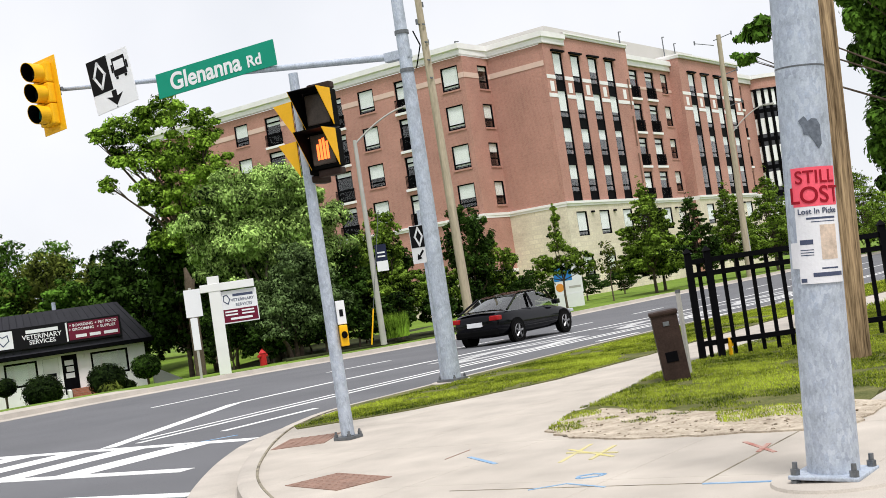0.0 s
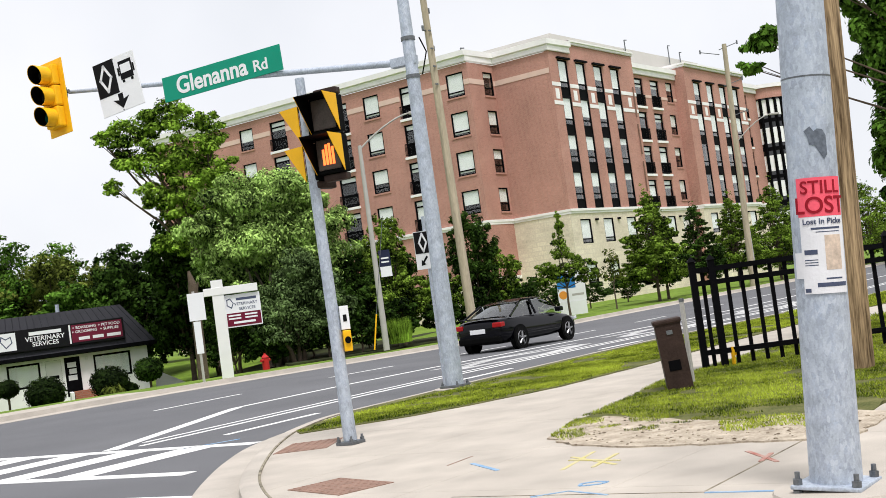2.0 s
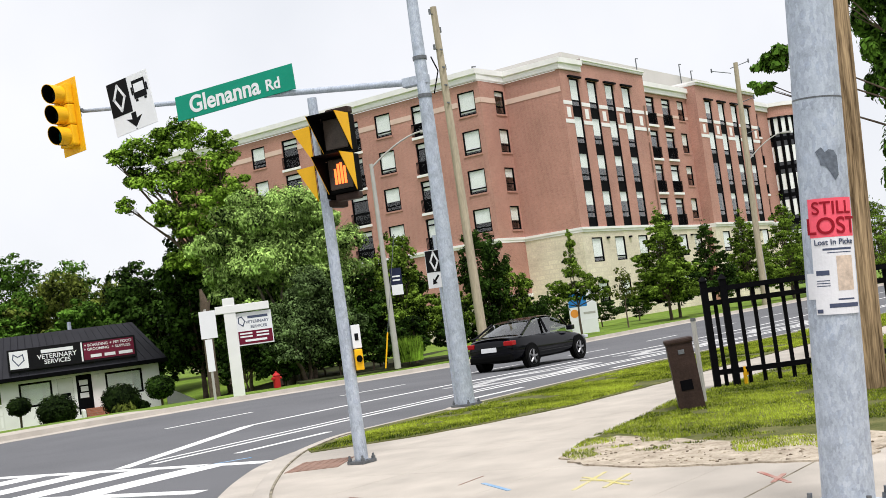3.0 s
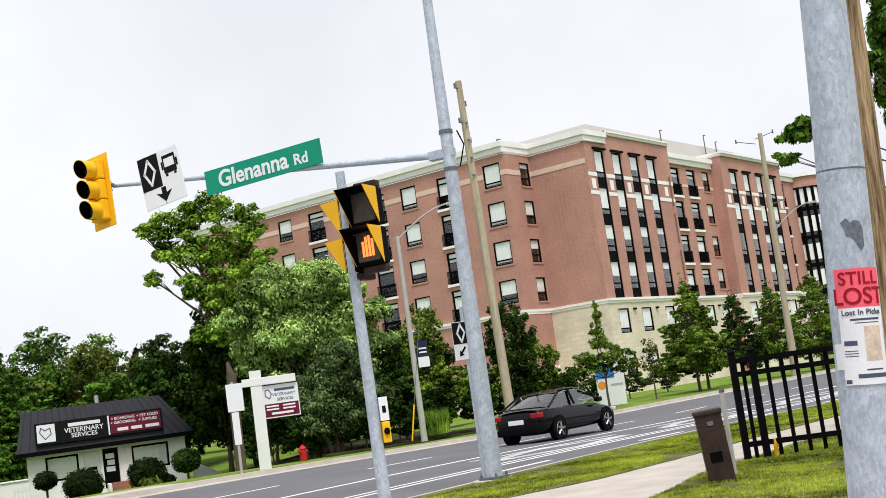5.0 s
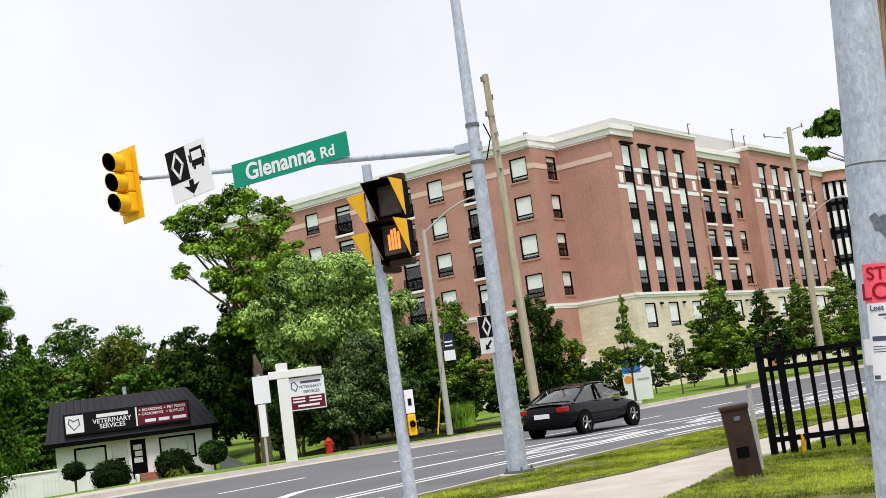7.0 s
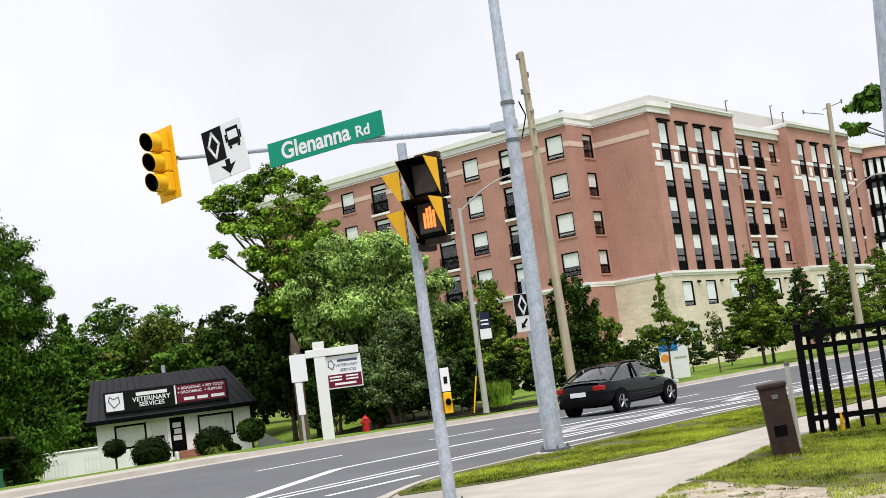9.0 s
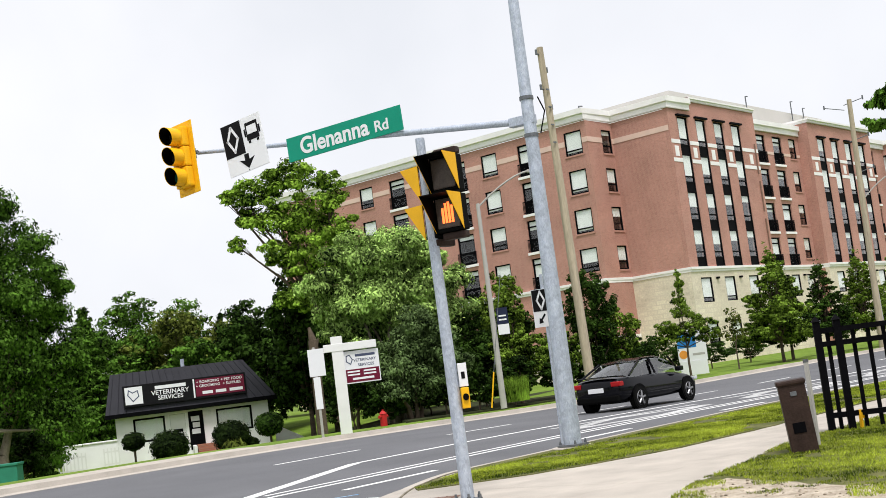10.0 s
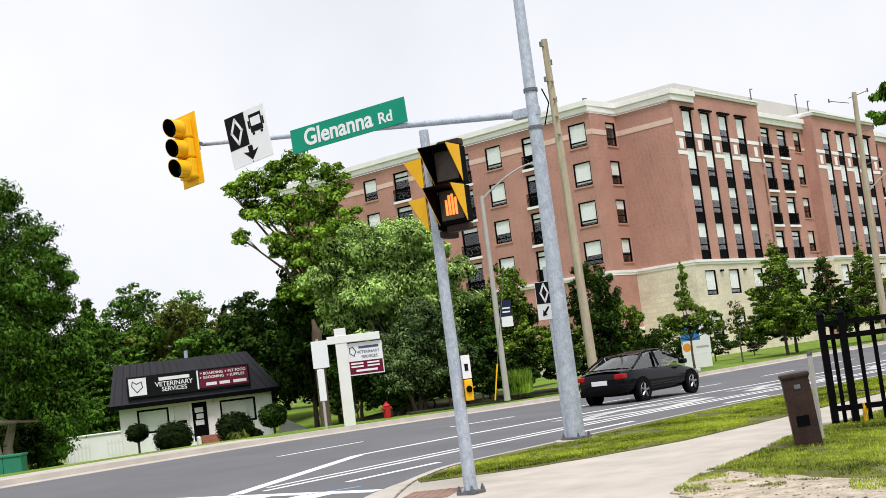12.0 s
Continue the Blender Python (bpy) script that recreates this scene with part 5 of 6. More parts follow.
for k in range(21):
    s = (k + 0.5) / 21
    bm = bm_new()
    tube(bm, (-0.45 + (W + 0.9) * s, -0.46, H + 0.01), (-0.05 + (W - 1.0) * s, 0.14, H + 2.05), 0.018, seg=4)
    part("seam", bm, ROOF_METAL, roof_part)
for k in range(16):
    s = (k + 0.5) / 16
    bm = bm_new()
    tube(bm, (W + 0.46, -0.45 + (D + 1.15) * s, H + 0.01), (W - 1.04, 0.15 + (D - 0.15) * s, H + 2.05), 0.018, seg=4)
    part("seam", bm, ROOF_METAL, roof_part)
part("fascia", box(bm_new(), -0.47, -0.5, H - 0.16, W + 0.47, -0.455, H + 0.05), BLACK_METAL, vet)
part("vent", tube(bm_new(), (3.6, 2, H + 2), (3.6, 2, H + 2.5), 0.1, seg=10), STEEL, vet)
tilt = Matrix.Translation((3.53, -0.42, H + 0.86)) @ Matrix.Rotation(radians(-6), 4, "X") @ Matrix.Diagonal((0.95, 1, 0.94, 1))
board = part("sign_board", box(bm_new(), -3.2, -0.06, -0.58, 3.2, 0.06, 0.56, 0.01), SIGN_BLACK, vet, "black and maroon lettered sign board", m=tilt)
part("emblem_panel", box(bm_new(), -3.1, -0.068, -0.46, -2.2, -0.0605, 0.46), SIGN_WHITE, board)
part("emblem", outline([(-2.95, 0.05), (-2.7, -0.3), (-2.4, -0.05), (-2.45, 0.25), (-2.7, 0.15), (-2.9, 0.3)], 0.05, -0.074, -0.0685), INK, board)
part("maroon_panel", box(bm_new(), 0.55, -0.068, -0.46, 3.1, -0.0605, 0.46), MAROON, board)
part("divider", box(bm_new(), 0.42, -0.07, -0.5, 0.5, -0.0605, 0.5), SIGN_WHITE, board)
part("name_bar", box(bm_new(), -1.55, -0.07, 0.2, 0.05, -0.0605, 0.38), SIGN_WHITE, board)
for text, size, x, z in (("VETERINARY", 0.34, -0.78, 0.0), ("SERVICES", 0.32, -0.78, -0.28), ("+ BOARDING", 0.2, 1.2, 0.3), ("+ GROOMING", 0.2, 1.2, 0.08), ("+ PET FOOD", 0.2, 2.45, 0.3), ("+ SUPPLIES", 0.2, 2.45, 0.08)):
    part("lettering", words(text, size, SIGN_WHITE, depth=0.003), None, board, m=Matrix.Translation((x, -0.073, z)))
for x, w in ((1.15, 0.55), (1.85, 0.55), (2.65, 0.7)):
    part("number_bar", box(bm_new(), x - w / 2, -0.074, -0.36, x + w / 2, -0.0685, -0.2), SIGN_WHITE, board)
bm = bm_new()
for k in range(3):
    box(bm, 3.85, -1.6 + 0.35 * k, -0.5, 5.0, -0.02, 0.16 + 0.17 * k)
part("steps", bm, RED_BRICK, vet)
for x in (3.72, 5.15):
    part("step_wall", box(bm_new(), x - 0.08, -1.7, -0.5, x + 0.08, -0.02, 0.5, 0.02), STUCCO, vet)
bm = bm_new()
extrude_profile(bm, [(W + 0.3, -0.4), (W + 2.0, -0.4), (W + 2.0, 0.0), (W + 0.3, 1.0)], 0.6, 0.75)
part("ramp_wall", bm, STUCCO, vet)


def low_fence(m, n, label):
    t = thing("low_fence", m, label, "fence")
    for z in (0.2, 0.75):
        part("rail", box(bm_new(), 0, -0.03, z, n * 0.16, 0.03, z + 0.07), WHITE, t)
    for k in range(n + 1):
        part("slat", box(bm_new(), k * 0.16 - 0.03, -0.055, -0.1, k * 0.16 + 0.03, -0.031, 0.95), WHITE, t)
    return t


low_fence(flat_axes((0.85, -0.52, 0), (0, 0, 1), (28.45, 47.05, -0.95)), 7, "low white slatted fence beside the clinic")
low_fence(flat_axes((0.85, -0.52, 0), (0, 0, 1), (31.15, 47.72, -0.95)), 4, "short white railing by the clinic steps")
annex = thing("garden_wall", Matrix.Translation((30.2, 49.5, -0.9)) @ Matrix.Rotation(radians(-33), 4, "Z"), "short low white stucco wall beside the clinic", "wall")
part("wall", box(bm_new(), 0, 0, -0.5, 2.4, 0.25, 1.15, 0.02), STUCCO, annex)
part("coping", box(bm_new(), -0.05, -0.05, 1.15, 2.4, 0.3, 1.22, 0.02), STUCCO, annex)
gb = thing("green_cabinet", flat_axes((0.72, -0.7, 0), (0, 0, 1), (21.2, 38.6, -0.62)), "green metal transformer cabinet under a tree", "cabinet")
part("body", box(bm_new(), -0.6, -0.4, -0.1, 0.6, 0.4, 0.8, 0.03), GREEN_BOX, gb)
part("lid", box(bm_new(), -0.63, -0.43, 0.8, 0.63, 0.43, 0.88, 0.02), GREEN_BOX, gb)
part("door_seam", box(bm_new(), -0.006, -0.406, 0.02, 0.006, -0.4005, 0.78), BLACK_METAL, gb)


# ---- black sedan on the road ----
def sedan(m, label):
    car = thing("car", m, label, "car")
    # stations: x, half width, sill height, belt height
    st = [(-2.3, 0.62, 0.42, 0.80), (-2.22, 0.78, 0.3, 0.95), (-1.9, 0.87, 0.22, 1.0), (-1.2, 0.9, 0.2, 0.99), (0, 0.9, 0.2, 0.94), (0.9, 0.9, 0.2, 0.92), (1.6, 0.87, 0.22, 0.8), (2.1, 0.77, 0.26, 0.68), (2.3, 0.55, 0.34, 0.58)]
    bm = bm_new()
    rings = []
    for x, hw, z0, z1 in st:
        prof = [(hw * 0.9, z0), (hw, z0 + (z1 - z0) * 0.3), (hw, z0 + (z1 - z0) * 0.65), (hw * 0.93, z1 - 0.04), (hw * 0.82, z1), (0, z1 + 0.035)]
        ring = [bm.verts.new((x, -y, z)) for y, z in prof] + [bm.verts.new((x, y, z)) for y, z in prof[-2::-1]]
        rings.append(ring)
    for a, b in zip(rings, rings[1:]):
        for i in range(len(a)):
            j = (i + 1) % len(a)
            bm.faces.new((a[i], a[j], b[j], b[i]))
    bm.faces.new(rings[0]), bm.faces.new(rings[-1][::-1])
    body = part("body", bm, CAR_BLACK, car, smooth=True)
    sub = body.modifiers.new("round", "SUBSURF")
    sub.levels = sub.render_levels = 2
    cab_st = [(-1.75, 0.7, 0.98, 1.02), (-1.0, 0.66, 0.98, 1.36), (-0.55, 0.63, 0.97, 1.43), (0.1, 0.63, 0.95, 1.44), (0.5, 0.64, 0.94, 1.38), (1.25, 0.72, 0.9, 0.95)]
    bm = bm_new()
    rings = []
    for x, hw, z0, z1 in cab_st:
        prof = [(hw + 0.13, z0 - 0.04), (hw + 0.03 + 0.1 * (1.44 - z1), z1 - 0.06), (hw - 0.08, z1), (0, z1 + 0.015)]
        rings.append([bm.verts.new((x, -y, z)) for y, z in prof] + [bm.verts.new((x, y, z)) for y, z in prof[-2::-1]])
    for a, b in zip(rings, rings[1:]):
        for i in range(len(a) - 1):
            bm.faces.new((a[i], a[i + 1], b[i + 1], b[i]))
    part("glasshouse", bm, CAR_WINDOW, car, smooth=True)
    for x, y, w in ((0.15, -0.38, 0.24), (0.15, 0.38, 0.24), (-0.75, 0, 0.6)):
        seat = bm_new()
        box(seat, x - 0.06, y - w, 0.9, x + 0.06, y + w, 1.16, 0.04)
        for sy in ((-0.3, 0.3) if w > 0.3 else (0,)):
            box(seat, x - 0.07, y + sy - 0.11, 1.17, x + 0.03, y + sy + 0.11, 1.31, 0.04)
        part("seat", seat, BLACK_PLASTIC, car)
    bm = bm_new()
    ring_pts = [(-1.02, 0.6, 1.365), (-0.55, 0.58, 1.445), (0.1, 0.58, 1.455), (0.48, 0.58, 1.4)]
    rr = [[bm.verts.new((x, y, z + (0.02 if abs(y) < 0.3 else 0))) for y in (-w, -w / 2, 0, w / 2, w)] for x, w, z in ring_pts]
    for a, b in zip(rr, rr[1:]):
        for i in range(4):
            bm.faces.new((a[i], a[i + 1], b[i + 1], b[i]))
    bmesh.ops.solidify(bm, geom=bm.faces[:], thickness=0.02)
    part("roof", bm, CAR_BLACK, car, smooth=True)
    for sy in (-1, 1):
        for (xa, za), (xb, zb) in (((-1.78, 1.0), (-0.95, 1.37)), ((-0.35, 0.96), (-0.4, 1.42)), ((0.48, 1.38), (1.28, 0.92))):
            bm = bm_new()
            tube(bm, (xa, sy * 0.83, za), (xb, sy * 0.68, zb), 0.035, seg=6)
            part("pillar", bm, CAR_BLACK, car)
        bm = bm_new()
        box(bm, 0.78, sy * 0.93 - 0.1, 0.92, 0.98, sy * 0.93 + 0.1, 1.06, 0.03)
        part("mirror", bm, CAR_BLACK, car)
        part("tail_light", box(bm_new(), -2.3, sy * 0.66 - 0.15, 0.74, -2.06, sy * 0.66 + 0.15, 0.88, 0.03), TAIL_RED, car)
        part("headlight", box(bm_new(), 2.05, sy * 0.58 - 0.16, 0.58, 2.24, sy * 0.58 + 0.16, 0.68, 0.02), HEAD_CLEAR, car)
        for x in (-1.4, 1.35):
            wheel = part("wheel", tube(bm_new(), (x, sy * 0.72, 0.33), (x, sy * 0.905, 0.33), 0.24, seg=20), TYRE, car)
            bm = bm_new()
            bmesh.ops.create_cone(bm, cap_ends=False, segments=28, radius1=0.33, radius2=0.33, depth=0.2, matrix=Matrix.Translation((x, sy * 0.81, 0.33)) @ Matrix.Rotation(radians(90), 4, "X"))
            tube(bm, (x, sy * 0.705, 0.33), (x, sy * 0.912, 0.33), 0.325, seg=28)
            part("tyre", bm, TYRE, wheel, smooth=True)
            arch = bm_new()
            bmesh.ops.create_cone(arch, cap_ends=True, segments=28, radius1=0.385, radius2=0.385, depth=0.03, matrix=Matrix.Translation((x, sy * 0.885, 0.35)) @ Matrix.Rotation(radians(90), 4, "X"))
            part("wheel_arch", arch, BLACK_PLASTIC, car)
            bm = bm_new()
            for k in range(5):
                a = radians(72 * k + 10)
                tube(bm, (x, sy * 0.918, 0.33), (x + 0.2 * math.cos(a), sy * 0.918, 0.33 + 0.2 * math.sin(a)), 0.035, 0.028, 6)
            bmesh.ops.create_cone(bm, cap_ends=False, segments=28, radius1=0.225, radius2=0.215, depth=0.03, matrix=Matrix.Translation((x, sy * 0.915, 0.33)) @ Matrix.Rotation(radians(90), 4, "X"))
            part("rim", bm, RIM, wheel)
    part("plate", box(bm_new(), -2.325, -0.26, 0.6, -2.3, 0.26, 0.73, 0.004), SIGN_WHITE, car)
    part("bumper", box(bm_new(), -2.31, -0.72, 0.3, -2.1, 0.72, 0.5, 0.05), BLACK_PLASTIC, car)
    part("spoiler", box(bm_new(), -2.26, -0.62, 1.02, -2.05, 0.62, 1.05, 0.012), CAR_BLACK, car)
    return car


sedan(pose(31.3, 19.6, -0.15 + dip(31.3)), "black four-door sedan driving on the road")


# ---- trees and shrubs ----
def leaf_mesh(name, clumps, count, size, mat, seed, droop=0.0, long=1.7, rough=1.0):
    """Many small bent leaves scattered over the outer part of soft clumps (centre, radii, share)."""
    g = np.random.default_rng(seed)
    if size > 0.1 and long < 3:
        count, size = int(count * 3.0), size * 0.56
        # gather most leaves into flat sprays over each clump, with gaps between them
        sprays = []
        for c, r, s in clumps:
            c, r = np.array(c, float), np.array(r, float)
            k = int(8 + 5 * r.max())
            for q in range(k):
                e = g.normal(size=3)
                e[2] = e[2] * 0.8 + 0.25
                e /= np.linalg.norm(e)
                sr = g.uniform(0.24, 0.46)
                sprays.append((c + e * r * g.uniform(0.7, 1.08), r * np.array((sr, sr, sr * 0.64)), s * 0.74 / k))
            sprays.append((c, r * 0.7, s * 0.26))
        clumps = sprays
    share = np.array([c[2] for c in clumps], float)
    pick = g.choice(len(clumps), count, p=share / share.sum())
    centre = np.array([c[0] for c in clumps], float)[pick]
    radii = np.array([c[1] for c in clumps], float)[pick]
    d = g.normal(size=(count, 3))
    d /= np.linalg.norm(d, axis=1)[:, None]
    rad = g.uniform(0.2, 1.0, count) ** 0.5
    wob = 1 + rough * (0.16 * np.sin(d[:, 0] * 7 + pick) * np.sin(d[:, 1] * 6 + 2 * pick) + 0.1 * g.normal(size=count))
    p = centre + d * radii * (rad * wob)[:, None]
    nrm = d * 0.95 + g.normal(size=(count, 3)) * 0.3 + np.array([0, 0, 0.35])
    nrm /= np.linalg.norm(nrm, axis=1)[:, None]
    a = g.normal(size=(count, 3)) + np.array([0, 0, -droop * 2.2])
    a -= (a * nrm).sum(1)[:, None] * nrm
    a /= np.linalg.norm(a, axis=1)[:, None]
    b = np.cross(nrm, a)
    s = size * g.uniform(0.55, 1.25, count)[:, None]
    v = np.stack([p - a * s * long / 2, p + b * s * 0.5 + nrm * s * 0.12, p + a * s * long / 2, p - b * s * 0.5 + nrm * s * 0.12], 1).reshape(-1, 3)
    me = bpy.data.meshes.new(name)
    me.vertices.add(4 * count)
    me.vertices.foreach_set("co", v.astype(np.float32).ravel())
    me.loops.add(4 * count)
    me.loops.foreach_set("vertex_index", np.arange(4 * count, dtype=np.int32))
    me.polygons.add(count)
    me.polygons.foreach_set("loop_start", np.arange(0, 4 * count, 4, dtype=np.int32))
    me.update()
    me.validate()
    me.materials.append(mat)
    return me


def limbs(clumps, base_r, fork, lean=(0, 0), trunks=1, seed=0):
    rg = random.Random(seed)
    bm = bm_new()
    for t in range(trunks):
        off = (t - (trunks - 1) / 2) * 1.1
        f = Vector((lean[0] + off, lean[1] + off * 0.3, fork))
        mid = f * 0.5 + Vector((rg.uniform(-0.1, 0.1), rg.uniform(-0.1, 0.1), 0))
        tube(bm, (0.2 * off, 0, -0.5), mid, base_r, base_r * 0.8, 10)
        tube(bm, mid, f, base_r * 0.8, base_r * 0.62, 10)
        for k, (c, r, s) in enumerate(clumps):
            if k % trunks != t:
                continue
            c = Vector(c)
            bend = f.lerp(c, 0.5) + Vector((rg.uniform(-0.3, 0.3), rg.uniform(-0.3, 0.3), 0.25 * abs(c.z - f.z) * 0.4))
            tube(bm, f, bend, base_r * 0.45, base_r * 0.25, 7)
            tube(bm, bend, c, base_r * 0.25, base_r * 0.08, 6)
            for q in range(3):
                e = c + Vector((rg.uniform(-0.7, 0.7) * r[0], rg.uniform(-0.7, 0.7) * r[1], rg.uniform(-0.2, 0.8) * r[2]))
                tube(bm, bend.lerp(c, 0.6), e, base_r * 0.12, base_r * 0.03, 5)
    return bm


def tree(name, at, clumps, count, size, leaf, label, base_r=0.2, fork=2.0, seed=1, droop=0.0, trunks=1, lean=(0, 0), category="tree", long=1.7):
    t = thing(name, at, label, category)
    part("trunk", limbs(clumps, base_r, fork, lean, trunks, seed), PALE_BARK if trunks == 2 else BARK, t)
    part("crown", leaf_mesh("crown", clumps, count, size, leaf, seed, droop, long), None, t)
    return t


def crown(rx, ry, z0, z1, n, seed, small=0.42):
    """Clumps filling an egg-shaped crown, uneven at its outline."""
    rg = random.Random(seed)
    out = []
    zc, rz = (z0 + z1) / 2, (z1 - z0) / 2
    out.append(((0, 0, zc), (rx * 0.62, ry * 0.62, rz * 0.7), 1.2))
    for k in range(n):
        a = k * 2.39996 + rg.uniform(-0.3, 0.3)
        h = -0.85 + 1.75 * (k + 0.5) / n
        w = math.sqrt(max(0.05, 1 - h * h * 0.85))
        f = rg.uniform(0.55, 0.82)
        r = small * rg.uniform(0.7, 1.15)
        out.append(((rx * w * f * math.cos(a), ry * w * f * math.sin(a), zc + rz * h * 0.8), (rx * r, ry * r, rz * r * 0.8), r * r * 4))
    return out


def cone_crown(r, z0, z1, n, seed):
    """Clumps of a tapering crown: wide low tiers, a narrow top, uneven at its outline."""
    rg = random.Random(seed)
    out = [((0, 0, z0 + (z1 - z0) * f), (r * w, r * w, (z1 - z0) * 0.2), w * w * 2) for f, w in ((0.2, 0.62), (0.45, 0.5), (0.68, 0.34), (0.88, 0.16))]
    for k in range(n):
        f = ((k + 0.5) / n) ** 1.25
        a = k * 2.39996 + rg.uniform(-0.3, 0.3)
        w = r * (1 - f) ** 0.8 * rg.uniform(0.6, 0.9) * (0.8 if f < 0.08 else 1)
        q = r * (0.36 - 0.2 * f) * rg.uniform(0.8, 1.25)
        out.append(((w * math.cos(a), w * math.sin(a), z0 + (z1 - z0) * (0.08 + 0.86 * f)), (q, q, q * 0.62), (q / r) ** 2 * 5))
    return out


def conifer(name, at, h, r, count, size, leaf, label, seed):
    t = thing(name, at, label, "tree")
    cl = []
    for k in range(14):
        z = h * (0.12 + 0.85 * k / 13)
        rr = r * (1 - k / 14.5)
        for q in range(4):
            a = q * 1.57 + k * 0.9
            cl.append(((rr * 0.5 * math.cos(a), rr * 0.5 * math.sin(a), z - rr * 0.1), (rr * 0.5 + 0.08, rr * 0.5 + 0.08, h * 0.035), rr + 0.1))
    bm = bm_new()
    tube(bm, (0, 0, -0.4), (0, 0, h), 0.16, 0.02, 8)
    part("trunk", bm, BARK, t)
    part("crown", leaf_mesh("crown", cl, count, size, leaf, seed, 0.3, 2.6), None, t)
    return t


# right of the vet: tall open-crowned tree with bare limbs
TALL = [((0.68 * u, -0.73 * u, z), (r, r, r * 0.9), r * r) for u, z, r in (
    (-0.75, 11.4, 1.15), (-2.4, 11.0, 1.1), (-3.6, 10.6, 0.75), (-4.3, 10.75, 0.4), (0.6, 11.1, 0.6), (0.8, 10.2, 0.85), (-2.3, 9.4, 1.15), (-0.75, 9.5, 1.4),
    (-3.9, 8.3, 0.5), (-2.0, 7.8, 0.95), (-0.3, 7.5, 1.5), (-3.2, 9.5, 0.6), (-1.3, 5.7, 1.05), (0.8, 8.3, 1.25), (1.6, 7.0, 1.3))]
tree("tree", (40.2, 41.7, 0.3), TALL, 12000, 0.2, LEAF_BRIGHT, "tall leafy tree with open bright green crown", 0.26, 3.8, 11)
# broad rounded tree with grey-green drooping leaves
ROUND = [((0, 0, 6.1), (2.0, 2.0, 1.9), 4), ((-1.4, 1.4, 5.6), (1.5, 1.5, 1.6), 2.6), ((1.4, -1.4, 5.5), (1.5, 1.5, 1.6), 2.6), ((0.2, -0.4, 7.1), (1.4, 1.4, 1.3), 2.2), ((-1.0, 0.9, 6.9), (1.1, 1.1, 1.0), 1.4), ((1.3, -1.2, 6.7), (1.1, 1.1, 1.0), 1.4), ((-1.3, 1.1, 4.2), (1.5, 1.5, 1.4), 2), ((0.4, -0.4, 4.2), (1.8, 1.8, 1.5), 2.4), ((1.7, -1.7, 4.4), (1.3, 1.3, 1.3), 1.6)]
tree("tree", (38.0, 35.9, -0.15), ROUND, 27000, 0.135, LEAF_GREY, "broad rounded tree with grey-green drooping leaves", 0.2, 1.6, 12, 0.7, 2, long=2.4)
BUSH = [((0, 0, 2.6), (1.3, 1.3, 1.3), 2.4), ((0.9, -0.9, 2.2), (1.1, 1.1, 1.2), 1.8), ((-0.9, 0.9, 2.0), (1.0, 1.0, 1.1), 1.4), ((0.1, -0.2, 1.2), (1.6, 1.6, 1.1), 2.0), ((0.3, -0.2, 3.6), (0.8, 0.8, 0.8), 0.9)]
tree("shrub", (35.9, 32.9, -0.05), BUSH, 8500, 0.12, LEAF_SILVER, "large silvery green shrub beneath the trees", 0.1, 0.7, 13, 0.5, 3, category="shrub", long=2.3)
# darker understorey behind and beside, its shade put into the leaf colour
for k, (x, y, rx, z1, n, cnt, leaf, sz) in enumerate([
        (38.0, 38.3, 1.9, 5.4, 10, 5200, LEAF_DARK_SHADE, 0.2), (37.2, 34.6, 1.3, 3.2, 8, 4200, LEAF_DARK_SHADE, 0.17), (40.6, 35.0, 1.9, 5.6, 9, 4500, LEAF_DARK_SHADE, 0.19),
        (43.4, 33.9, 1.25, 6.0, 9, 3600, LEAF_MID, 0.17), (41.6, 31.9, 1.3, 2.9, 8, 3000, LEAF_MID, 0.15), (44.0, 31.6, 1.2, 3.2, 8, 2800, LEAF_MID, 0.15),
        (46.6, 31.2, 1.35, 5.7, 10, 4200, LEAF_DARK_SHADE, 0.17), (47.9, 31.0, 1.1, 3.6, 8, 2600, LEAF_MID, 0.16), (39.0, 33.4, 1.2, 2.6, 7, 2600, LEAF_DARK_SHADE, 0.15),
        (45.4, 35.5, 1.6, 5.2, 8, 3600, LEAF_DARK_SHADE, 0.2), (36.4, 35.4, 1.2, 2.6, 7, 2800, LEAF_DARK_SHADE, 0.17)]):
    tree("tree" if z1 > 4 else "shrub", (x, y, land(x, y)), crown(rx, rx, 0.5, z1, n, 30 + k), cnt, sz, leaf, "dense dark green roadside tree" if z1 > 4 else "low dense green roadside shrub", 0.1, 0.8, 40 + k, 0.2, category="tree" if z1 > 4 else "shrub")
# low shrubs; some only paint the dark underside of the round tree
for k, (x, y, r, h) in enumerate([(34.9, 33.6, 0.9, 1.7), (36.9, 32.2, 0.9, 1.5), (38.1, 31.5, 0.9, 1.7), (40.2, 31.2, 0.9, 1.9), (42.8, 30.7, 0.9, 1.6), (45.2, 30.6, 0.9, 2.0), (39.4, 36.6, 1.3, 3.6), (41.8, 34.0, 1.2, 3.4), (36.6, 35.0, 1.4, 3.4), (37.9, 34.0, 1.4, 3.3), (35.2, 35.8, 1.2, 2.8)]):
    tree("shrub", (x, y, land(x, y)), crown(r, r, 0.0, h, 8, 400 + k), 2400, 0.14, LEAF_DARK_SHADE, "dark dense shrub, also painting the shade under the trees", 0.05, 0.3, 420 + k, category="shrub")
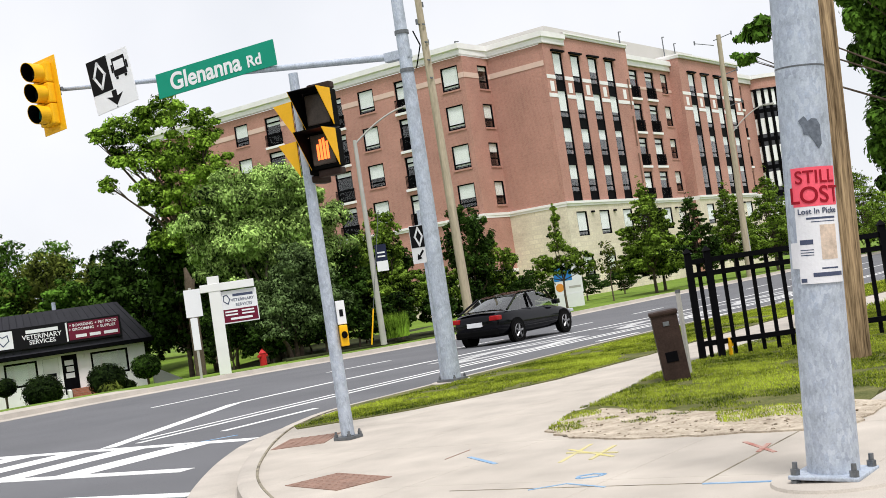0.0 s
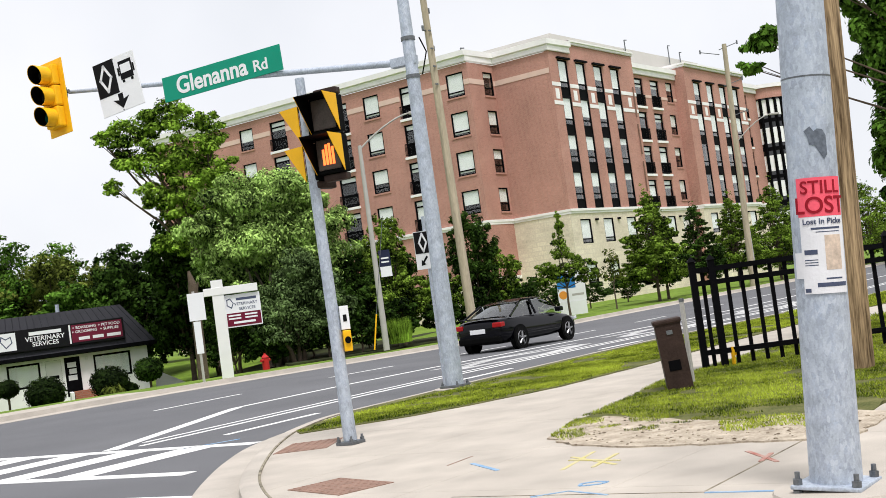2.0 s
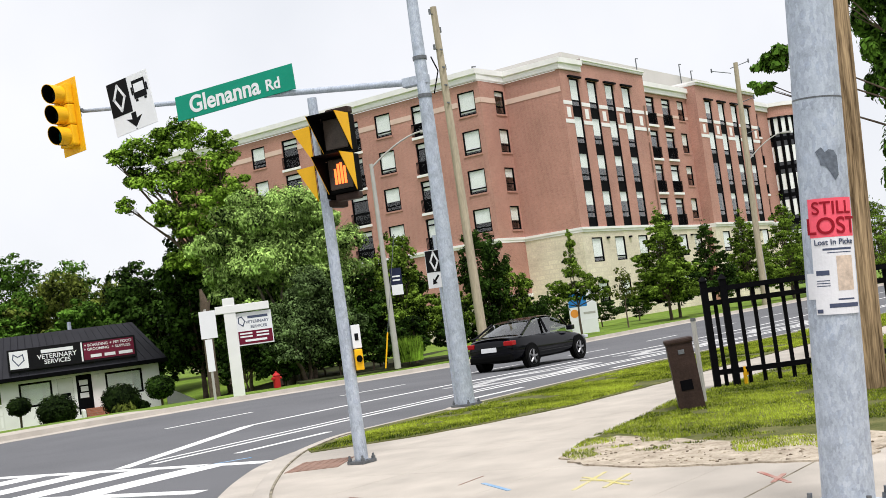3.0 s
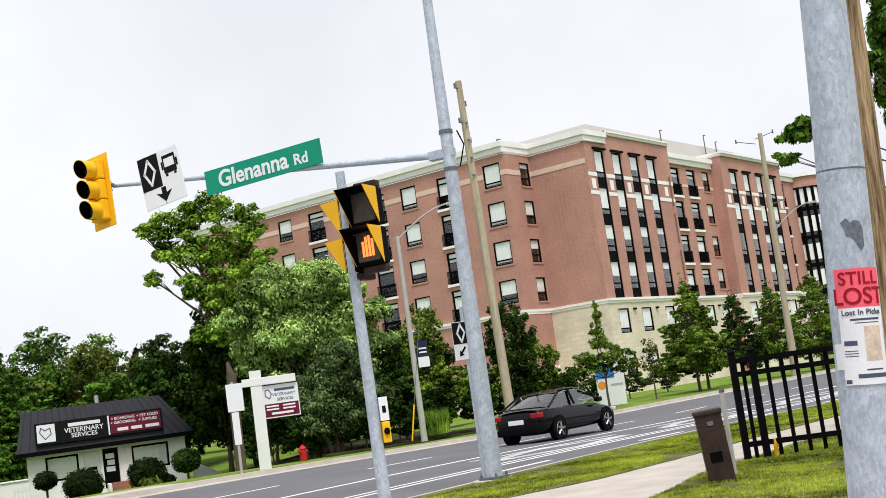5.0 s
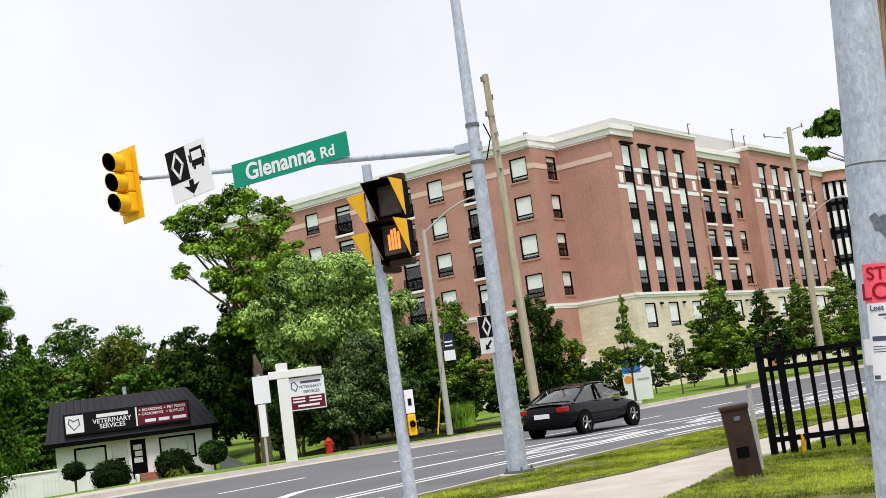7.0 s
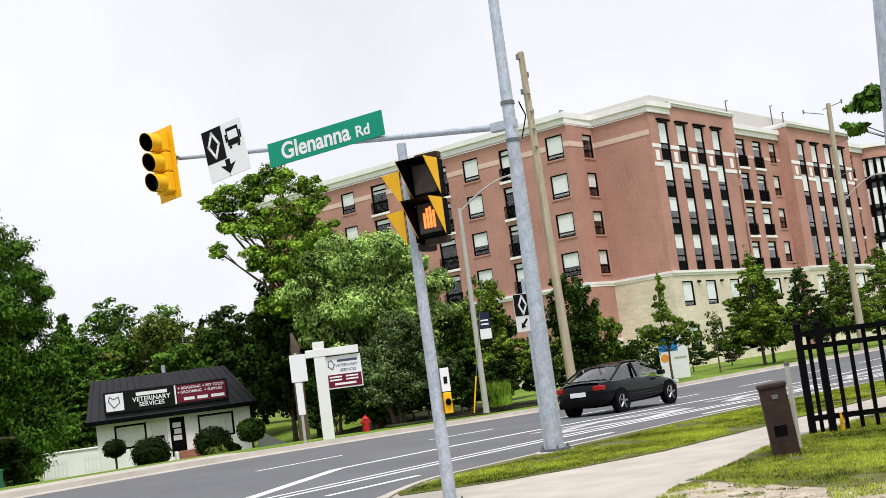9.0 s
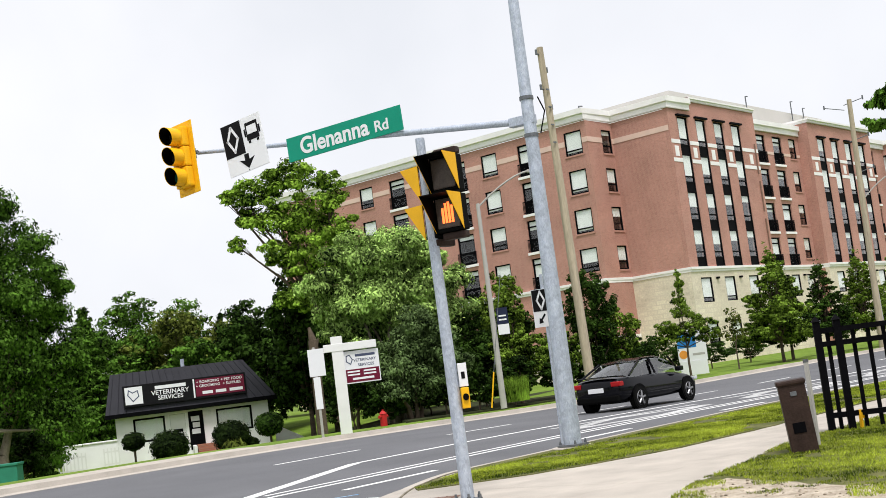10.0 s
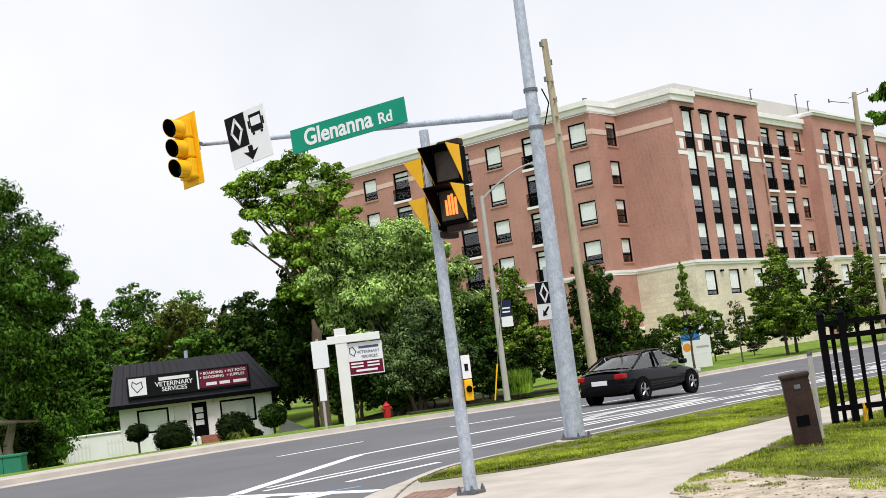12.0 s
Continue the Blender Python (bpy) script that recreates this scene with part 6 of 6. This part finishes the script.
# young trees on the lawn before the apartment building
YOUNG = [((0, 0, 4.2), (0.3, 0.3, 0.7), 0.6), ((0, 0, 3.3), (0.65, 0.65, 0.6), 1.2), ((0.5, -0.5, 2.5), (0.75, 0.75, 0.5), 1.3), ((-0.6, 0.5, 2.4), (0.7, 0.7, 0.45), 1.2), ((0.8, -0.9, 1.9), (0.6, 0.6, 0.4), 0.8), ((-0.8, 0.8, 1.8), (0.6, 0.6, 0.4), 0.7), ((0.1, 0.1, 2.0), (0.7, 0.7, 0.5), 0.9), ((0, 0, 5.0), (0.14, 0.14, 0.4), 0.25)]
tree("tree", (53.95, 30.65, -0.2), YOUNG, 2400, 0.16, LEAF_MID, "young slender tree on the lawn", 0.07, 1.4, 60)
tree("tree", (58.6, 30.4, -0.1), [((0, 0, 2.3), (0.35, 0.35, 0.8), 1), ((0.3, -0.2, 1.6), (0.4, 0.4, 0.4), 0.6), ((-0.3, 0.3, 1.7), (0.4, 0.4, 0.4), 0.5)], 330, 0.15, LEAF_OLIVE, "thin sapling with sparse olive leaves", 0.05, 1.2, 61)
for k, (x, y, rx, z1, cnt, leaf) in enumerate([(63.4, 29.7, 2.0, 5.6, 6500, LEAF_MID), (66.5, 30.6, 1.5, 4.6, 3600, LEAF_DARK_SHADE), (70.2, 29.9, 1.5, 4.9, 3800, LEAF_DARK_SHADE), (74.8, 29.3, 1.8, 5.2, 4200, LEAF_MID), (81.0, 28.8, 2.2, 6.0, 4200, LEAF_MID), (90, 29.5, 3.0, 6.4, 4200, LEAF_MID), (98, 27.5, 3.0, 6.0, 3600, LEAF_MID)]):
    tree("tree", (x, y + 0.4, -0.05), cone_crown(rx * 1.12, 0.6, z1 + 0.5, 26, 70 + k), int(cnt * 1.25), 0.18, leaf, "full green roadside tree before the brick building", 0.11, 1.0, 80 + k)
for k, (x, y, r, h) in enumerate([(51.3, 31.8, 1.2, 2.4), (53.6, 33.3, 1.7, 2.5), (60.3, 34.5, 1.2, 1.5), (62.5, 35.2, 1.2, 1.5), (66, 36, 1.4, 1.6), (71, 36, 1.5, 1.7), (49.3, 31.5, 0.9, 1.5)]):
    tree("shrub", (x, y, -0.05), crown(r, r, 0.0, h, 7, 90 + k), 1800, 0.13, LEAF_DARK_SHADE, "dark rounded evergreen shrub on the lawn", 0.05, 0.3, 100 + k, category="shrub")
# ornamental grass by the lamp post
def stalks(count, rx, ry, h, seed):
    """Upright narrow blades that lean a little outwards."""
    rg = random.Random(seed)
    bm = bm_new()
    for k in range(count):
        a, f = rg.uniform(0, 6.283), math.sqrt(rg.random())
        x, y = rx * f * math.cos(a), ry * f * math.sin(a)
        t, w, z = rg.uniform(0, 3.14), 0.014, h * rg.uniform(0.7, 1.08)
        bm.faces.new([bm.verts.new(v) for v in ((x - w * math.cos(t), y - w * math.sin(t), 0), (x + w * math.cos(t), y + w * math.sin(t), 0), (x * 1.2 + rg.uniform(-0.08, 0.08), y * 1.2 + rg.uniform(-0.08, 0.08), z))])
    return bm



tg = thing("ornamental_grass", (39.2, 30.3, -0.05), "clump of tall bright ornamental grass", "ornamental grass")
part("blades", stalks(1500, 0.62, 0.34, 1.0, 5), LEAF_BRIGHT, tg)
stub = thing("broken_trunk", (30.0, 32.15, -0.3), "brown broken tree trunk standing in the shade", "tree trunk")
bm = bm_new()
tube(bm, (0, 0, -0.3), (0.02, 0, 3.5), 0.2, 0.17, 10), tube(bm, (0.02, 0, 3.49), (-0.06, 0.04, 3.98), 0.15, 0.05, 8), tube(bm, (0.05, -0.02, 3.0), (0.2, -0.1, 3.55), 0.07, 0.03, 7)
part("trunk", bm, BARK, stub)
# large tree beside the clinic, forked pale trunks
BIG = [((0, 0, 8.2), (1.8, 1.8, 1.8), 3.2), ((0.7, -0.7, 6.6), (2.0, 2.0, 2.0), 4), ((-1.3, 1.3, 7.0), (2.0, 2.0, 2.1), 3.6), ((0.9, -0.8, 4.6), (1.8, 1.8, 1.8), 3), ((-1.6, 1.6, 4.6), (2.2, 2.2, 2.0), 3.2), ((0.7, -0.6, 2.8), (1.4, 1.4, 1.3), 1.7), ((-1.9, 1.9, 2.6), (1.6, 1.6, 1.4), 1.8), ((1.3, -1.1, 5.6), (1.2, 1.2, 1.4), 1.3), ((-2.6, 2.6, 6.0), (1.8, 1.8, 2.0), 2), ((0.2, 0.0, 9.2), (1.0, 1.0, 0.9), 0.9), ((1.9, -1.5, 1.5), (1.2, 1.2, 1.2), 1.3), ((1.6, -1.3, 3.4), (1.3, 1.3, 1.3), 1.3)]
BIG = [((x, y, z * 1.1), r, s) for (x, y, z), r, s in BIG]
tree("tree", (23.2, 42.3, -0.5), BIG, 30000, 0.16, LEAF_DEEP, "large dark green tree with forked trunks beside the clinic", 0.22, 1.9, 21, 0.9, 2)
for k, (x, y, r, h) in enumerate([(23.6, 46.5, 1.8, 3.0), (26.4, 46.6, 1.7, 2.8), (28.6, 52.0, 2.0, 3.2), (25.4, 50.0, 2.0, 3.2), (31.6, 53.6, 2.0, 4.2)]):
    tree("shrub", (x, y, land(x, y)), crown(r, r, 0.0, h, 9, 440 + k), 3000, 0.2, LEAF_DARK_SHADE, "dark dense shrub in the shade beside the clinic", 0.05, 0.3, 450 + k, category="shrub")
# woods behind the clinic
WOODS = [(55.5, 77, 5.2, 10.6, LEAF_DEEP), (47.8, 70.3, 4.2, 7.6, LEAF_DEEP), (51.5, 67.6, 4.0, 8.0, LEAF_OLIVE), (44.0, 76, 5.0, 8.4, LEAF_DARK_SHADE), (58, 70, 4.5, 7.5, LEAF_DEEP), (48.6, 57.2, 3.3, 6.9, LEAF_DARK_SHADE), (52.5, 56.0, 3.4, 7.0, LEAF_DARK_SHADE), (45.5, 58.5, 2.6, 5.5, LEAF_DEEP), (40, 74, 5.0, 7.0, LEAF_DARK_SHADE), (36, 70, 4.0, 5.4, LEAF_DARK_SHADE), (33, 62, 3.0, 4.8, LEAF_DARK_SHADE), (62, 64, 4.5, 7.0, LEAF_DARK_SHADE), (52, 46, 3.0, 5.6, LEAF_DARK_SHADE), (47, 45, 2.6, 5.2, LEAF_DARK_SHADE), (45.5, 47.5, 2.4, 5.6, LEAF_DARK_SHADE), (42.3, 46.0, 1.9, 7.6, LEAF_DARK_SHADE), (43.2, 41.6, 1.7, 8.4, LEAF_DARK_SHADE)]
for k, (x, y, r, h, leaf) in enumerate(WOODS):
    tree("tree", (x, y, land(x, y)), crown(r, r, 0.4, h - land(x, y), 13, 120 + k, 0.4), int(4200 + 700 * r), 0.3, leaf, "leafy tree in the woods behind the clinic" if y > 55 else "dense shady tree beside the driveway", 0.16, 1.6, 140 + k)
conifer("spruce", (51.4, 79.9, -1), 10.4, 2.6, 2600, 0.3, LEAF_DARK_SHADE, "dark pointed spruce behind the clinic", 200)
conifer("spruce", (43.8, 68.0, -0.9), 9.4, 2.4, 4200, 0.26, LEAF_DEEP, "tall blue-green spruce behind the clinic", 202)
conifer("spruce", (62.8, 77.9, -0.5), 9.0, 2.4, 2400, 0.3, LEAF_DARK_SHADE, "dark pointed spruce behind the clinic", 201)
# planting before the clinic
def ball(name, x, y, z, r, leaf, label, seed, stem=0.0):
    t = thing(name, (x, y, land(x, y)), label, "shrub")
    zc = z - land(x, y)
    if stem:
        bm = bm_new()
        tube(bm, (0, 0, -0.2), (0.05, 0, zc), 0.06, 0.04, 8), tube(bm, (0.12, 0.1, -0.2), (-0.05, 0, zc), 0.05, 0.03, 8)
        part("stem", bm, BARK, t)
    part("crown", leaf_mesh("crown", [((0, 0, zc), (r, r, r * 0.8), 1), ((0, 0, zc), (r * 0.85, r * 0.85, r * 0.7), 1)], int(9000 * r * r) + 2500, 0.085, leaf, seed, rough=0.3), None, t)


ball("topiary", 33.6, 48.95, 0.1, 0.56, LEAF_CLIPPED, "small clipped round tree on a thin stem", 210, 1)
ball("shrub", 34.2, 47.0, -0.3, 0.95, LEAF_CLIPPED, "broad clipped black-green shrub before the clinic", 211)
ball("shrub", 36.7, 45.6, -0.22, 0.95, LEAF_CLIPPED, "clipped dark round shrub before the clinic", 212)
ball("topiary", 37.9, 44.2, 0.12, 0.72, LEAF_DARK_SHADE, "clipped round tree on a twisted stem", 213, 1)
ball("shrub", 37.6, 45.3, -0.7, 0.4, LEAF_CLIPPED, "low dark shrub before the clinic", 214)
tuft = thing("ornamental_grass", (36.3, 45.0, land(36.3, 45.0)), "dry yellow-green grass tuft by the brick steps", "ornamental grass")
part("blades", leaf_mesh("blades", [((0, 0, 0.35), (0.6, 0.6, 0.4), 1)], 700, 0.06, LEAF_OLIVE, 6, -1.0, 6), None, tuft)

# tree beyond the fence, whose lower branches hang into view
FENCE_TREE = [((-0.6, 0.75, 4.4), (0.6, 0.42, 1.1), 1.8), ((-0.6, 0.7, 3.1), (0.6, 0.42, 0.9), 1.6), ((-0.5, 0.75, 5.9), (0.7, 0.45, 1.0), 1.6), ((-0.5, 0.5, 2.3), (0.5, 0.45, 0.5), 0.8), ((0.2, -0.4, 5.4), (1.3, 1.1, 1.5), 3), ((0.0, -0.4, 2.4), (0.7, 0.7, 0.6), 0.8), ((1.2, -1.2, 4.2), (1.3, 1.3, 1.6), 2.5), ((-2.9, 1.75, 4.42), (0.24, 0.28, 0.17), 0.16), ((-2.75, 1.6, 4.58), (0.22, 0.22, 0.13), 0.1), ((-2.98, 1.98, 4.12), (0.16, 0.16, 0.1), 0.06), ((-1.7, 1.1, 5.4), (0.4, 0.35, 0.25), 0.2)]
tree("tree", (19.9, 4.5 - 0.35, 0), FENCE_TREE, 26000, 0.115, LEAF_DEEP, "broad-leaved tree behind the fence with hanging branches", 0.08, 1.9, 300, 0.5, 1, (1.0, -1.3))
# far woods closing the road's end, with an unseen light-blocking ring added
far_wood_and_screen = [((x, y, 3.0 + 2 * math.sin(x)), (7, 5, 4.5), 1) for x, y in ((130, 32), (142, 27), (150, 20), (160, 12), (168, 2), (165, -12), (155, -24), (140, -34), (178, 30))]
# unseen rows behind and beside the camera, added for darker reflections and shading
far_wood_and_screen += [((-70 + 14 * k, -48 + 6 * math.sin(k * 1.9), 4.0 + math.sin(k * 2.3)), (9, 6, 6), 1.2) for k in range(14)]
far_wood_and_screen += [((-62 + 3 * math.sin(k), -40 + 14 * k, 4.0 + math.sin(k * 1.3)), (6, 9, 6), 1.2) for k in range(9)]
fw = leaf_mesh("far_woods_and_screen", far_wood_and_screen, 30000, 0.7, LEAF_MID, 310)
tagged(new("far_woods_and_screen", fw), "distant green woods, with unseen rows added to darken reflections", "woods", kind="stuff")


# ---- turf blades ----
def inside(pts, x, y):
    hit = np.zeros(len(x), bool)
    for (x0, y0), (x1, y1) in zip(pts, pts[1:] + pts[:1]):
        c = ((y0 > y) != (y1 > y)) & (x < (x1 - x0) * (y - y0) / (y1 - y0 + 1e-12) + x0)
        hit ^= c
    return hit


def blades(name, pts, x0, x1, y0, y1, count, size, bare, seed, label, z=0.02):
    g = np.random.default_rng(seed)
    x, y = g.uniform(x0, x1, count), g.uniform(y0, y1, count)
    keep = inside(pts, x, y)
    patch = np.array([noise.noise(Vector((a * 0.9, b * 0.9, seed))) + 0.5 * noise.noise(Vector((a * 2.7, b * 2.7, seed))) for a, b in zip(x, y)])
    keep &= patch > bare(x, y)
    x, y, patch = x[keep], y[keep], patch[keep]
    n = len(x)
    a = g.uniform(0, 6.283, n)
    h = size * g.uniform(0.5, 1.3, n)
    w = size * 0.16
    lx, ly = g.normal(0, 0.45, n) * h, g.normal(0, 0.45, n) * h
    zz = z - 0.27 * np.clip((x - 18) / 26, 0, 1) ** 2 * (3 - 2 * np.clip((x - 18) / 26, 0, 1))
    v = np.stack([np.stack([x - w * np.cos(a), y - w * np.sin(a), zz], 1), np.stack([x + w * np.cos(a), y + w * np.sin(a), zz], 1), np.stack([x + lx, y + ly, zz + h], 1)], 1).reshape(-1, 3)
    me = bpy.data.meshes.new(name)
    me.vertices.add(3 * n)
    me.vertices.foreach_set("co", v.astype(np.float32).ravel())
    me.loops.add(3 * n)
    me.loops.foreach_set("vertex_index", np.arange(3 * n, dtype=np.int32))
    me.polygons.add(n)
    me.polygons.foreach_set("loop_start", np.arange(0, 3 * n, 3, dtype=np.int32))
    me.update()
    me.validate()
    me.materials.append(BLADE)
    return tagged(new(name, me), label, "grass", kind="stuff")


blades("grass", LAWN_EDGE, 9, 22, 3, 7, 170000, 0.024, lambda x, y: np.where(x < 9.75 + 0.3 * np.sin(y * 3) + 0.2 * np.sin(y * 7.3), 0.75, np.where(x < 10.6 + 0.5 * np.sin(y * 2.3), 0.05, -0.42)), 1, "short patchy green grass of the lawn")
blades("grass", strip, 11, 30, 8.4, 11, 165000, 0.026, lambda x, y: np.full(len(x), -0.3), 2, "short green grass of the verge")
blades("grass", LAWN_EDGE, 22, 45, 3, 7, 22000, 0.08, lambda x, y: np.full(len(x), -0.6), 3, "short green grass of the lawn further along")
blades("grass", strip, 30, 58, 8.4, 11, 18000, 0.08, lambda x, y: np.full(len(x), -0.7), 4, "short green grass of the verge further along")

# crumbs of soil and gravel strewn over the bare corner and its edge
g = np.random.default_rng(77)
crumbs = bm_new()
cx, cy = g.uniform(8.9, 10.9, 380), g.uniform(2.9, 6.2, 380)
near_soil = inside([(8.9, 2.9), (10.2, 2.9), (10.35, 3.7), (10.15, 4.3), (10.4, 4.9), (10.7, 5.4), (11.0, 6.0), (10.5, 6.15), (9.7, 5.9), (9.2, 5.45), (8.96, 4.7)], cx, cy)
for x, y in zip(cx[near_soil], cy[near_soil]):
    r = float(g.uniform(0.004, 0.016))
    bmesh.ops.create_icosphere(crumbs, subdivisions=1, radius=r, matrix=Matrix.Translation((x, y, 0.014 + r * 0.3)) @ Matrix.Diagonal((float(g.uniform(0.8, 1.6)), float(g.uniform(0.8, 1.6)), 0.6, 1)))
tagged(new("gravel", to_mesh("gravel", crumbs, CRUMB)), "loose soil crumbs and small stones on bare ground", "gravel", kind="stuff")
